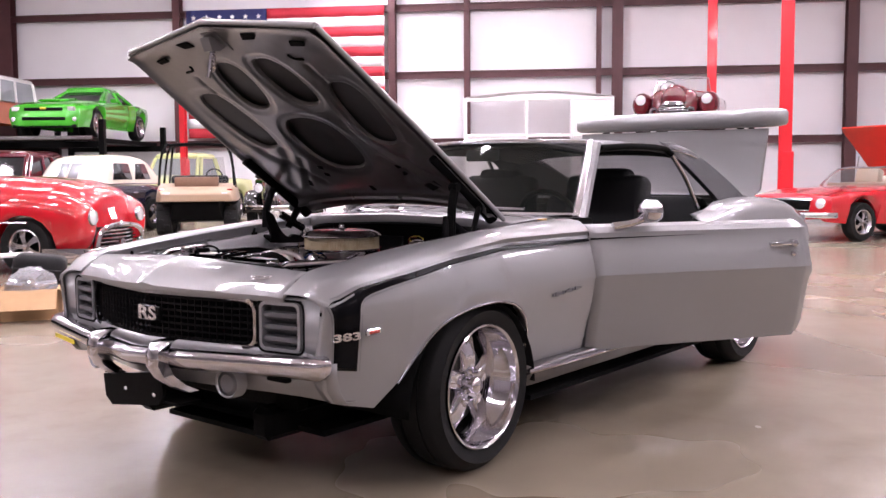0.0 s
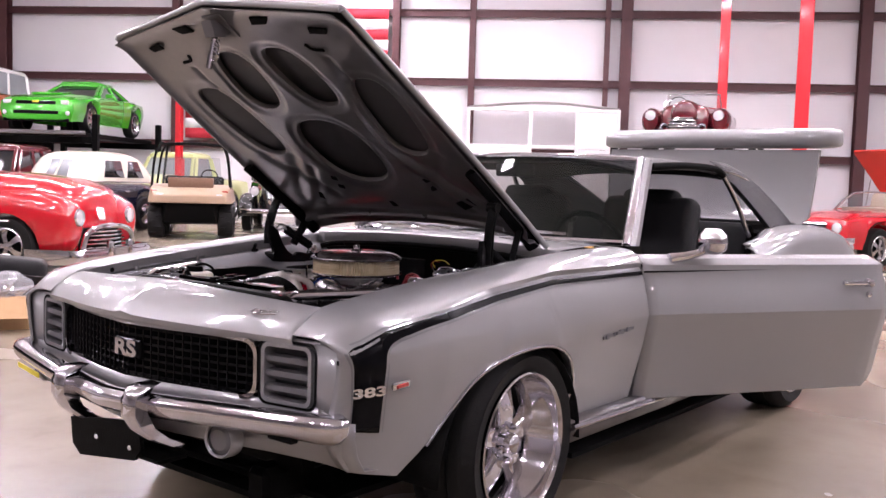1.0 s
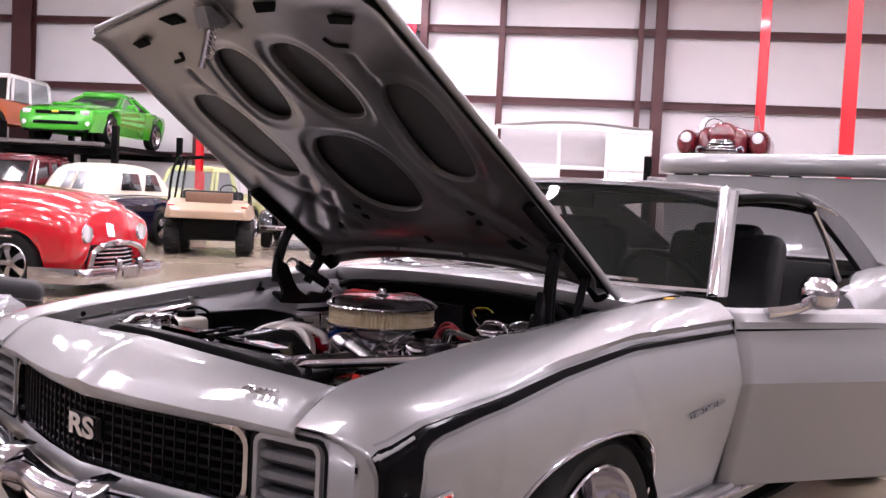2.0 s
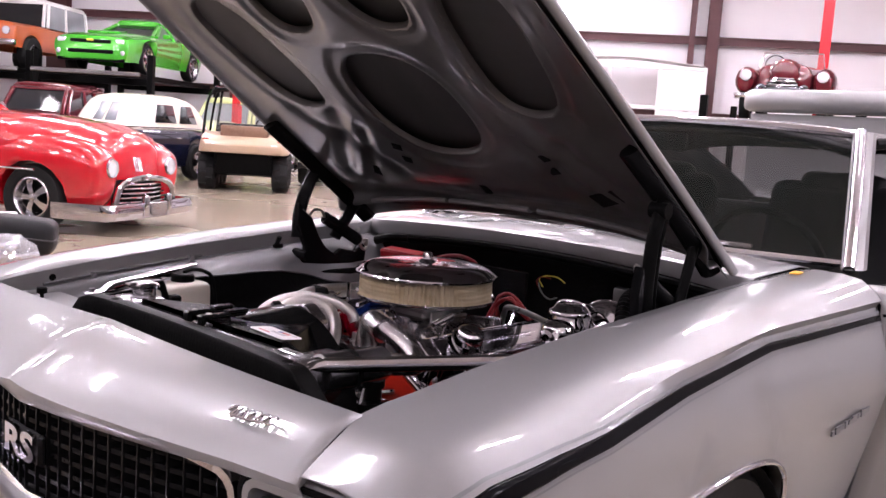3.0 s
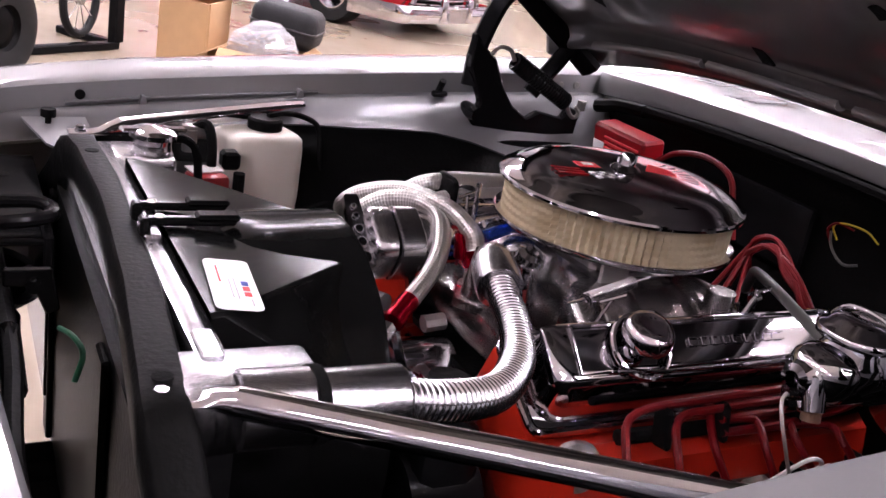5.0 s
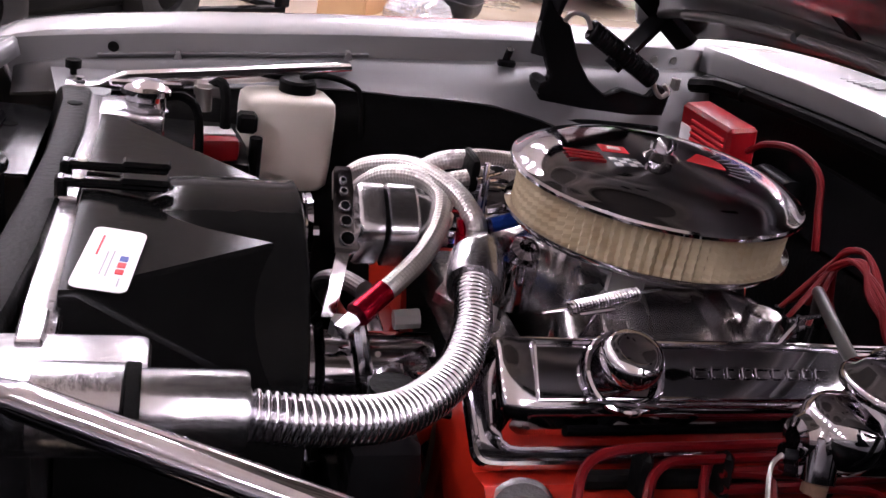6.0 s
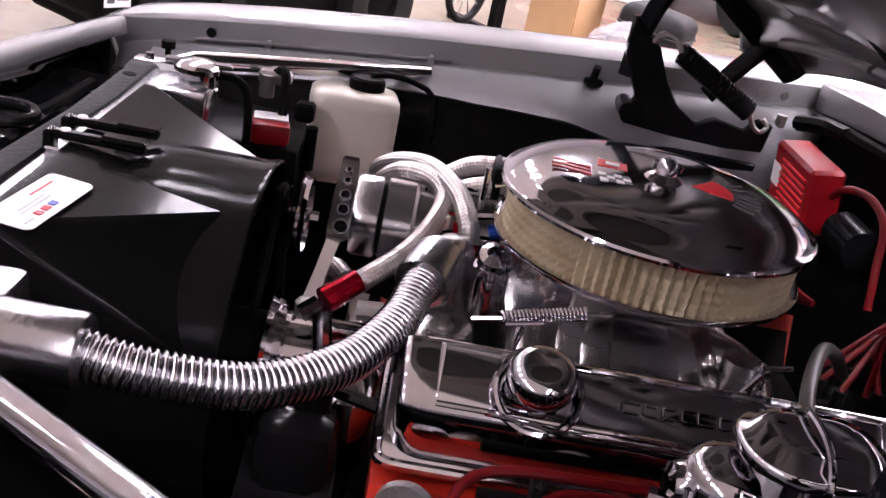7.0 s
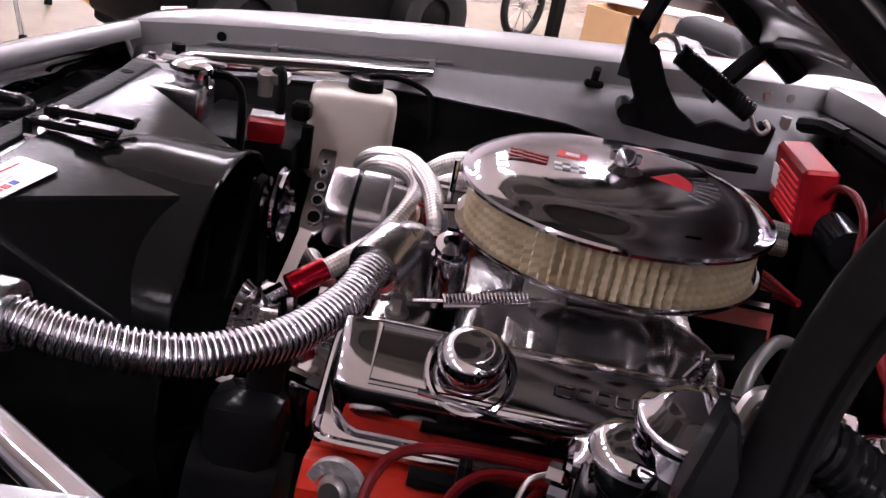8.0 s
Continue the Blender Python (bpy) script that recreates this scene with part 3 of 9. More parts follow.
part("valance", valance(), SILVER, car, "silver lower front valance", smooth=45, solid=0.003)
for s in (-1, 1):
    lamp = part("turn_lamp", moved(lathe([(0.0001, 0.0), (0.03, 0.002), (0.046, -0.008), (0.050, -0.03)], 24), turned(-0.885, s * 0.42, 0.445, (-1, s * 0.15, 0))), SILVER_DIMMED, car, "round turn lamp in the valance")
    part("lamp_rim", moved(lathe([(0.044, 0.0), (0.050, 0.006), (0.055, -0.004), (0.056, -0.04)], 24), turned(-0.885, s * 0.42, 0.445, (-1, s * 0.15, 0))), SILVER, lamp)
    part("air_slot", block(0.03, 0.10, 0.014, 0.004, 1, at=(-0.808, s * 0.60, 0.470)), BLACK_MATT, car)
dam = part("plate_bracket", join(moved(prism([(-0.19, 0.435), (0.19, 0.435), (0.19, 0.35), (0.15, 0.315), (-0.15, 0.315), (-0.19, 0.35)], 0.012), pose(-0.945, 0, 0, 0, 8, 90)),
                                 block(0.10, 0.42, 0.01, at=(-0.89, 0, 0.345))), BLACK_SATIN, car, "black empty plate bracket under the bumper", smooth=0)
for y in (-0.09, 0.09):
    part("screw", moved(lathe([(0.0001, 0.004), (0.006, 0.003), (0.008, 0)], 10), turned(-0.957, y, 0.37, (-1, 0, -0.1))), PAPER, dam)
part("bumper_tape", moved(block(0.004, 0.24, 0.016), pose(-0.898, 0.62, 0.492, 0, 0, -12)), YELLOW, car, "yellow tape under the bumper")

# stripe, badges and marker on each fender
def side_patch(outline, side, lift=0.003):
    """Rows of (x, z0, z1) laid on the fender's side."""
    rows = []
    for x, z0, z1 in outline:
        r = []
        for k in range(15):
            z = z0 + (z1 - z0) * k / 14
            lean = x + 0.13 * max(0.0, 0.74 - z)
            y = side_on(lean, z) - nose_taper(lean)
            r.append((swept(lean, y), side * (y + lift), z))
        rows.append(r)
    return sheet(rows)


def side_on(x, z):
    sh, lip = at(SHOULDER, x), at(LIP, x)
    if z <= sh - 0.012:
        return side_y(z)
    return at([(sh - 0.012, side_y(sh - 0.012)), (sh + 0.006, 0.862), (sh + (lip - sh) * 0.55, 0.842), (lip - 0.002, 0.81)], z)


for s in (-1, 1):
    stripe_rows = []
    for x in [-0.803, -0.795, -0.785, -0.775, -0.76, -0.74, -0.72, -0.7075, -0.707, -0.700, -0.692, -0.682, -0.67, -0.655, -0.64, -0.62] + list(np.linspace(-0.59, 0.785, 40)):
        top = at([(-0.803, 0.738), (-0.79, 0.748), (-0.76, 0.758), (-0.68, 0.788), (-0.55, 0.808), (-0.2, 0.850), (0.156, 0.876), (0.8, 0.868)], x)
        low = 0.522 - 0.16 * (x + 0.806) if x < -0.7072 else top - at([(-0.707, 0.078), (-0.700, 0.060), (-0.692, 0.048), (-0.682, 0.039), (-0.67, 0.033), (-0.64, 0.027), (-0.5, 0.022), (0.0, 0.016), (0.79, 0.013)], x)
        stripe_rows.append((x, low, top))
    tail = [r for r in stripe_rows if r[0] > -0.7072]
    part("stripe", side_patch(stripe_rows, s), STRIPE_BLACK, car, "black hockey-stick stripe along the fender", solid=0.0005)
    part("pin_line", side_patch([(x, a - 0.009, a - 0.006) for x, a, b in tail[2:]], s, 0.0036), PIN, car)
    part("pin_line", side_patch([(x, b + 0.005, b + 0.008) for x, a, b in stripe_rows[2:]], s, 0.0036), PIN, car)
    part("pin_line", side_patch([(x, 0.523, 0.735) for x in (-0.8085, -0.8060)], s, 0.0036), PIN, car)
    part("pin_line", side_patch([(x, 0.507, 0.705) for x in (-0.699, -0.696)], s, 0.0036), PIN, car)
    lamp = part("side_marker", moved(block(0.075, 0.014, 0.022, 0.004, 1), pose(-0.645, s * 0.885, 0.640, 0, 0, -s * 6)), CHROME, car, "small red side marker lamp")
    part("marker_lens", moved(block(0.055, 0.010, 0.013, 0.003, 1), pose(-0.645, s * 0.890, 0.640, 0, 0, -s * 6)), COPPER_RED, lamp)
badge_pose = Matrix.Translation((-0.754, -0.872, 0.634)) @ pose(0, 0, 0, 0, 0, -14) @ FACE_DRIVER
badge = letters("383", 0.050, 0.003, badge_pose @ Matrix.Diagonal((1.42, 0.70, 1, 1)), CHROME, car, "chrome engine-size numerals over the stripe")
for k in (-1, 0, 1):
    part("badge_tile", moved(block(0.031, 0.034, 0.003, 0.001, 1, at=(0.0375 * k, 0, -0.004)), badge_pose), SILVER_DARKENED, badge)
script = part("fender_script", join(*[block(0.014 + 0.008 * (k % 3), 0.004, 0.011 + 0.005 * (k % 2), at=(0.44 + k * 0.026, -0.903, 0.648 + 0.002 * k)) for k in range(9)]), INK_GREY, car, "small dark model script", smooth=0)
def on_header(x, y, lift=0.004):
    return (x, y, 0.8065 + 0.55 * (x + 0.79) + lift)


script_line = []
for k in range(61):
    t = k / 60
    script_line.append(on_header(-0.792 + 0.010 * math.sin(t * 34) * (1 - 0.4 * t) + 0.010 * (t - 0.5), -0.450 - 0.090 * t + 0.007 * math.cos(t * 34)))
emblem = part("header_emblem", tube(script_line, 0.0022, 6, 2), CHROME, car, "chrome script emblem on the nose")
part("emblem_bar", tube([on_header(-0.803, -0.455), on_header(-0.800, -0.50), on_header(-0.793, -0.545)], 0.0022, 6, 3), CHROME, emblem)
part("inspection_sticker", moved(block(0.055, 0.022, 0.002), pose(0.66, -0.70, 0.955, 0, 0, 10)), AMBER, car)

# ---- wheels ----
def tyre_shape(r=0.335, rim=0.246, w=0.245):
    h = w / 2
    prof = [(rim - 0.004, -h + 0.012), (rim + 0.012, -h + 0.004), (rim + 0.05, -h - 0.004), (r - 0.035, -h + 0.004), (r - 0.012, -h + 0.022), (r - 0.003, -h + 0.04)]
    for z in (-0.05, -0.0499, -0.042, -0.0419, 0.0, 0.042, 0.0421, 0.05, 0.0501):
        deep = 0.008 if abs(abs(z) - 0.046) < 0.0042 and abs(z) not in (0.05, 0.042) else 0
        prof.append((r - deep * 0 - (0.007 if 0.0419 <= abs(z) <= 0.05 and abs(z) in (0.0499, 0.0419, 0.0421) else 0), z))
    prof += [(r - 0.003, h - 0.04), (r - 0.012, h - 0.022), (r - 0.035, h - 0.004), (rim + 0.05, h + 0.004), (rim + 0.012, h - 0.004), (rim - 0.004, h - 0.012)]
    return lathe(prof, 56)


def wheel(x, y, side, r=0.335, steer=0.0):
    """Local z points out of the car."""
    w = part("wheel", join(lathe([(0.245, 0.122), (0.240, 0.126), (0.233, 0.121), (0.230, 0.112), (0.2265, 0.070), (0.218, 0.062), (0.214, 0.020), (0.205, 0.012), (0.20, -0.10)], 56)), CHROME, car, "chrome five-spoke wheel", smooth=50)
    w.matrix_basis = Matrix.Translation((x, y, r)) @ pose(0, 0, 0, 0, 0, steer) @ pose(0, 0, 0, 90 if side < 0 else -90, 0, 0)
    part("tyre", tyre_shape(r), RUBBER, w, "wide black low-profile tyre", smooth=50)
    part("rim_back", lathe([(0.001, -0.02), (0.205, -0.02)], 32), BLACK_MATT, w)
    for k in range(5):
        a = math.tau * k / 5 + 0.3
        rows = []
        for q, wd, z, th in ((0.035, 0.034, 0.040, 0.04), (0.07, 0.034, 0.054, 0.04), (0.12, 0.038, 0.052, 0.038), (0.17, 0.048, 0.036, 0.034), (0.212, 0.070, 0.016, 0.03)):
            rows.append([(q, -wd, z - th), (q, -wd, z - 0.010), (q, -wd * 0.72, z), (q, -wd * 0.2, z - 0.003), (q, wd * 0.2, z - 0.003), (q, wd * 0.72, z), (q, wd, z - 0.010), (q, wd, z - th)])
        part("spoke", moved(loft(rows), pose(0, 0, 0, 0, 0, math.degrees(a))), CHROME, w, smooth=50)
        part("lug_nut", moved(lathe([(0.0001, 0.070), (0.008, 0.068), (0.011, 0.056), (0.012, 0.036)], 8), Matrix.Translation((0.058 * math.cos(a + 0.63), 0.058 * math.sin(a + 0.63), 0))), CHROME, w)
    part("centre_cap", lathe([(0.0001, 0.094), (0.026, 0.092), (0.034, 0.082), (0.036, 0.036)], 28), CHROME, w, smooth=50)
    part("brake_disc", lathe([(0.05, -0.01), (0.16, -0.012), (0.16, -0.03)], 32), STEEL, w)
    return w


wheel(0.0, -0.745, -1, steer=2.0)
wheel(0.0, 0.745, 1, steer=2.0)
wheel(2.69, -0.735, -1)
wheel(2.69, 0.735, 1)


def wheel_house(x, side):
    rows = []
    for k in range(17):
        a = math.pi * k / 16
        rows.append([(x + 0.40 * math.cos(a), side * y, 0.30 + 0.385 * math.sin(a)) for y in (0.52, 0.875)])
    return sheet(rows)


for s in (-1, 1):
    part("wheel_house", join(wheel_house(-0.06, s)), BLACK_MATT, car, solid=0.003)
    part("wheel_house", join(wheel_house(2.69, s)), BLACK_MATT, car, solid=0.003)
    part("arch_trim", tube([(x, s * (side_y(z) + 0.002), z) for x, z in ARCH[1:-1]], 0.006, 8, 3), CHROME, car, "thin bright wheel arch trim")

# ---- cabin ----
def cowl():
    rows = []
    for k in range(-16, 17):
        y = k / 16 * 0.655
        a = (abs(y) / 0.655) ** 2
        xf = 0.515 + 0.02 * (1 - a)
        low, top = 0.929 - 0.034 * a, 0.964 - 0.020 * a
        rows.append([(xf + 0.016, y, low - 0.004), (xf + 0.003, y, low), (xf + 0.001, y, (low + top) / 2), (xf + 0.002, y, top - 0.003), (xf + 0.007, y, top), (xf + 0.04, y, top + 0.003), (0.66, y, top + 0.008), (0.80, y, top + 0.012), (0.86, y, top + 0.004)])
    return sheet(rows)


cowl_panel = part("cowl", cowl(), SILVER, car, "silver cowl panel below the windshield", smooth=50, solid=0.003)
for s in (-1, 1):
    for k in range(14):
        part("louvre", moved(block(0.085, 0.006, 0.004, 0.001, 1), pose(0.665, s * (0.30 + k * 0.017), 0.9715 - 0.0016 * k, 0, -2, 0)), SILVER_DIMMED, cowl_panel)
for s in (0.36, -0.12):
    part("wiper", join(tube([(0.70, s + 0.14, 0.985), (0.735, s, 1.0), (0.75, s - 0.36, 0.995)], 0.006, 6, 4), block(0.012, 0.40, 0.012, at=(0.752, s - 0.22, 0.995))), CHROME, car, "bright windshield wiper")


def glass_between(bottom, top):
    rows = []
    for k in range(5):
        q = k / 4
        rows.append([tuple(Vector(b) * (1 - q) + Vector(t) * q) for b, t in zip(bottom, top)])
    return sheet(rows)


ws_bottom = [(0.80 + 0.10 * (abs(y) / 0.70) ** 2, y, 0.965) for y in np.linspace(-0.74, 0.74, 15)]
ws_top = [(1.20 + 0.055 * (abs(y) / 0.60) ** 2, y, 1.325 - 0.02 * (abs(y) / 0.6) ** 2) for y in np.linspace(-0.60, 0.60, 15)]
pane = part("windshield", glass_between(ws_bottom, ws_top), TINT, car, "dark tinted windshield", smooth=60)
pane.visible_shadow = False
part("windshield_trim", tube([(p[0] - 0.004, p[1], p[2] + 0.004) for p in ws_top], 0.012, 8, 1), CHROME, car, "bright windshield trim")
part("windshield_trim", tube([(p[0] - 0.006, p[1], p[2]) for p in ws_bottom], 0.010, 8, 1), CHROME, car, "bright windshield trim")
for s in (-1, 1):
    rows = []
    for b, t in (((0.885, 0.745, 0.955), (1.235, 0.615, 1.315)),):
        for q in np.linspace(0, 1, 5):
            p = Vector(b) * (1 - q) + Vector(t) * q
            rows.append([(p.x - 0.022, s * (p.y - 0.012), p.z), (p.x - 0.02, s * (p.y + 0.014), p.z), (p.x + 0.012, s * (p.y + 0.034), p.z), (p.x + 0.05, s * (p.y + 0.03), p.z), (p.x + 0.05, s * (p.y - 0.005), p.z)])
    part("windshield_pillar", loft(rows), SILVER, car, "silver windshield pillar", smooth=30)
    part("pillar_trim", tube([(0.868, s * 0.752, 0.955), (1.04, s * 0.690, 1.135), (1.216, s * 0.624, 1.315)], 0.016, 12, 3), CHROME, car, "chrome windshield pillar trim", smooth=60)

ROOF = [(1.21, 1.322, 0.605), (1.30, 1.338, 0.612), (1.55, 1.352, 0.622), (1.90, 1.352, 0.625), (2.25, 1.330, 0.62), (2.45, 1.300, 0.615), (2.65, 1.245, 0.61), (2.86, 1.172, 0.605), (3.08, 1.085, 0.605), (3.28, 1.000, 0.61)]


# only the rails and the top back to the rear window are vinyl; the rear window sits in the slope
roof_rows = [r for r in ROOF if r[0] <= 2.46]


def roof_panel():
    rows = []
    for x, z, w in roof_rows:
        rows.append([(x, k / 12 * (w + 0.012), z - 0.055 * abs(k / 12) ** 3.2) for k in range(-12, 13)])
    return sheet(rows)


part("vinyl_roof", roof_panel(), VINYL, car, "black vinyl roof", smooth=60, solid=0.02)
part("headliner", moved(roof_panel(), pose(0, 0, -0.03)), BLACK_MATT, car, smooth=60)
SAIL = [((2.05, 1.29), (2.05, 1.268)), ((2.25, 1.283), (2.20, 1.215)), ((2.45, 1.250), (2.31, 1.150)), ((2.65, 1.195), (2.40, 1.09)), ((2.86, 1.122), (2.50, 1.02)), ((3.08, 1.040), (2.56, 0.965)), ((3.26, 0.965), (2.60, 0.935))]
for s in (-1, 1):
    rows = []
    for (xa, za), (xb, zb) in SAIL:
        y_a, y_b = 0.628, 0.645 + (1.27 - zb) * 0.34
        rows.append([(xa, s * (y_a - 0.045), za + 0.047), (xa, s * (y_a - 0.005), za + 0.02), (xa, s * y_a, za), ((xa + xb) / 2, s * ((y_a + y_b) / 2 + 0.01), (za + zb) / 2), (xb, s * y_b, zb), (xb - 0.005, s * (y_b - 0.03), zb)])
    part("sail_panel", sheet(rows), VINYL, car, "black vinyl roof pillar", smooth=50, solid=0.004)
    part("drip_rail", tube([(x, s * (w + 0.016), z - 0.055) for x, z, w in ROOF[:6]], 0.008, 8, 3), CHROME, car, "bright drip rail")
    part("rear_window_post", tube([(2.075, s * 0.645, 1.265), (2.20, s * 0.675, 1.13), (2.30, s * 0.71, 0.95)], 0.013, 8, 3), CHROME, car, "bright quarter window post")
    part("door_seal", tube([(1.28, s * 0.64, 1.285), (1.6, s * 0.652, 1.30), (1.95, s * 0.652, 1.295), (2.06, s * 0.655, 1.265)], 0.016, 8, 3), BLACK_MATT, car)
rear_pane = part("rear_window", sheet([[(2.47, y, 1.29 - 0.04 * (abs(y) / 0.6) ** 3) for y in np.linspace(-0.58, 0.58, 9)], [(2.86, y, 1.155) for y in np.linspace(-0.58, 0.58, 9)], [(3.20, y, 1.02) for y in np.linspace(-0.58, 0.58, 9)]]), CLEAR, car, "clear rear window")
rear_pane.visible_shadow = False

QUARTER_TOP = [(2.02, 0.925), (2.18, 0.945), (2.45, 0.990), (2.68, 1.006), (3.0, 1.004), (3.3, 0.985), (3.52, 0.955), (3.75, 0.905), (3.90, 0.86)]
REAR_ARCH = [(2.28, 0.30), (2.30, 0.45), (2.36, 0.56), (2.47, 0.63), (2.60, 0.66), (2.75, 0.66), (2.90, 0.62), (3.02, 0.53), (3.09, 0.42), (3.12, 0.34)]


def quarter(side):
    rows = []
    for x in [2.02 + 0.045 * k for k in range(42)]:
        top = at(QUARTER_TOP, x)
        low = at(REAR_ARCH, x) if 2.28 < x < 3.12 else 0.34 if x < 3.3 else at([(3.3, 0.34), (3.9, 0.45)], x)
        tuck = at([(3.5, 0.0), (3.8, 0.03), (3.90, 0.10)], x)
        hip = at([(2.02, 0.0), (2.4, 0.02), (2.9, 0.02), (3.6, 0.0)], x)
        ins = at([(2.02, 0.80), (2.5, 0.70), (2.9, 0.66), (3.9, 0.66)], x)
        r = [(x, ins - tuck, top - 0.02), (x, ins + 0.03 - tuck, top), (x, 0.79 - tuck, top + 0.002), (x, 0.845 + hip - tuck, top - 0.03), (x, 0.878 + hip - tuck, top - 0.085), (x, 0.895 + hip * 0.5 - tuck, 0.78),
             (x, 0.909 - tuck, 0.70), (x, 0.905 - tuck, 0.685)]
        for q in (0.25, 0.5, 0.75, 1.0):
            z = 0.68 + (low - 0.68) * q
            r.append((x, side_y(z) - tuck, z))
        rows.append([(p[0], side * p[1], p[2]) for p in r])
    return sheet(rows)


for s in (-1, 1):
    part("rear_fender", quarter(s), SILVER, car, "silver rear fender with a raised hip", smooth=45, solid=0.004)
    part("rocker", sheet([[(x, s * y, z) for x in (0.30, 1.2, 2.3)] for y, z in ((0.80, 0.37), (0.86, 0.36), (0.868, 0.33), (0.83, 0.27), (0.70, 0.26))]), SILVER_DARKENED, car, "painted sill below the door", solid=0.004)
    part("rocker_trim", tube([(0.30, s * 0.868, 0.343), (1.2, s * 0.872, 0.338), (2.3, s * 0.868, 0.338)], 0.013, 8, 2), CHROME, car, "bright sill trim")
part("rear_panel", join(block(0.06, 1.62, 0.42, 0.02, 2, at=(3.88, 0, 0.66)), block(0.10, 1.7, 0.12, 0.03, 2, at=(3.93, 0, 0.48))), SILVER, car, "silver tail panel")
part("deck_front", sheet([[(3.20, y, 1.01), (3.30, y, 0.992), (3.36, y, 0.98), (3.36, y, 0.80)] for y in (-0.64, 0.0, 0.64)]), SILVER, car, solid=0.004)
part("trunk_well", sheet([[(3.36, y, 0.5), (3.86, y, 0.5)] for y in (-0.7, 0.7)]), BLACK_MATT, car, solid=0.01)

trunk = part("trunk_lid", join(loft([[(x - 0.012, -w, z), (x - 0.02, -w * 0.6, z), (x - 0.022, 0, z), (x - 0.02, w * 0.6, z), (x - 0.012, w, z), (x + 0.022, w, z), (x + 0.022, -w, z)] for x, z, w in
                                     ((3.32, 0.985, 0.64), (3.345, 1.04, 0.685), (3.37, 1.25, 0.70), (3.395, 1.42, 0.71), (3.40, 1.452, 0.71))])), SILVER, car, "silver trunk lid standing open", smooth=50)
spoiler_rows = []
for y, x0, x1, k in ((-0.835, 3.43, 3.405, 0.55), (-0.82, 3.44, 3.37, 0.8), (-0.78, 3.445, 3.335, 0.95), (-0.70, 3.45, 3.322, 1.0), (-0.3, 3.455, 3.318, 1.0), (0.3, 3.455, 3.318, 1.0), (0.66, 3.45, 3.322, 1.0), (0.72, 3.445, 3.335, 0.95), (0.75, 3.44, 3.37, 0.8), (0.765, 3.43, 3.405, 0.55)):
    spoiler_rows.append([(x0 + (x1 - x0) * u, y, 1.522 + (z - 1.522) * k) for u, z in ((0.0, 1.462), (0.55, 1.460), (0.85, 1.468), (0.95, 1.482), (1.0, 1.505), (0.98, 1.535), (0.88, 1.562), (0.70, 1.578), (0.40, 1.586), (0.10, 1.588), (0.0, 1.575))])
part("tail_spoiler", loft(spoiler_rows), SILVER, trunk, "silver ducktail spoiler", smooth=50)


# doors: local x runs back from the hinge, local y is outward
def door_skin():
    rows = []
    for x in np.linspace(0, 1.225, 22):
        end = max(0.0, (x - 1.17) / 0.055)
        low = 0.352 + 0.03 * end
        r = [(x, -0.115, 0.905), (x, -0.10, 0.925), (x, -0.06, 0.928 - 0.01 * end), (x, -0.025, 0.915 - 0.01 * end), (x, -0.002, 0.890)]
        for z in (0.86, 0.80, CREASE + 0.006, CREASE - 0.006, 0.60, 0.5, 0.42, low):
            r.append((x, side_y(z) - 0.867, z))
        r.append((x, -0.05, low - 0.004))
        rows.append([(p[0] - 0.012 * end * (1 if 0.4 < p[2] < 0.9 else 2), p[1] - 0.01 * end, p[2]) for p in r])
    return sheet(rows)


def door(side, angle):
    d = part("door", door_skin(), SILVER, car, "silver driver's door, swung open" if angle else "silver passenger door, closed", smooth=24, solid=0.004)
    base = Matrix.Translation((0.795, side * 0.866, 0)) @ Matrix.Rotation(radians(angle) * -1 * (1 if side < 0 else -1), 4, "Z")
    d.matrix_basis = base @ Matrix.Diagonal((1, side, 1, 1))
    part("door_card", block(1.18, 0.02, 0.50, 0.008, 1, at=(0.61, -0.125, 0.64)), CLOTH_BLACK, d)
    for x in (0.004, 1.196):
        part("door_end", sheet([[(x, -0.12, z), (x, side_y(z) - 0.873 - (0.01 if x > 1 else 0.0), z)] for z in np.linspace(0.365, 0.90, 12)]), SILVER, d, smooth=0, solid=0.003)
    tail = [[(x, side_y(z) - 0.863, z) for z in (0.878 - 0.016 * (1 - x / 1.02) - 0.001, 0.880)] for x in np.linspace(0.004, 1.0, 12)]
    part("stripe_tail", sheet(tail), STRIPE_BLACK, d, "black stripe that runs to a point", solid=0.0005)
    m = part("mirror", moved(loft([[(q * 0.06 * r, w * r, z) for q, w in ((1, 0), (0.7, 0.05), (0, 0.072), (-0.7, 0.05), (-1, 0), (-0.7, -0.05), (0, -0.072), (0.7, -0.05))] for r, z in ((0.55, -0.05), (0.95, -0.03), (1.0, 0.0), (0.92, 0.03), (0.5, 0.052))]), pose(0.31, 0.005, 0.985, 0, 0, 8)), CHROME, d, "chrome door mirror", smooth=60)
    part("mirror_stalk", tube([(0.13, -0.02, 0.914), (0.21, -0.01, 0.926), (0.29, 0.0, 0.95)], lambda q: 0.022 - 0.008 * q, 10, 4), CHROME, m)
    h = part("handle", block(0.13, 0.018, 0.02, 0.007, 2, at=(1.02, 0.038, 0.815)), CHROME, d, "chrome door handle")
    part("handle_button", moved(lathe([(0.0001, 0.03), (0.016, 0.028), (0.02, 0)], 16), turned(1.10, 0.022, 0.815, (0, 1, 0))), CHROME, h)
    part("lock", moved(lathe([(0.0001, 0.012), (0.012, 0.01), (0.013, 0)], 14), turned(1.10, 0.03, 0.765, (0, 1, 0))), CHROME, d)
    return d


door(-1, 31.0)
door(1, 0.0)

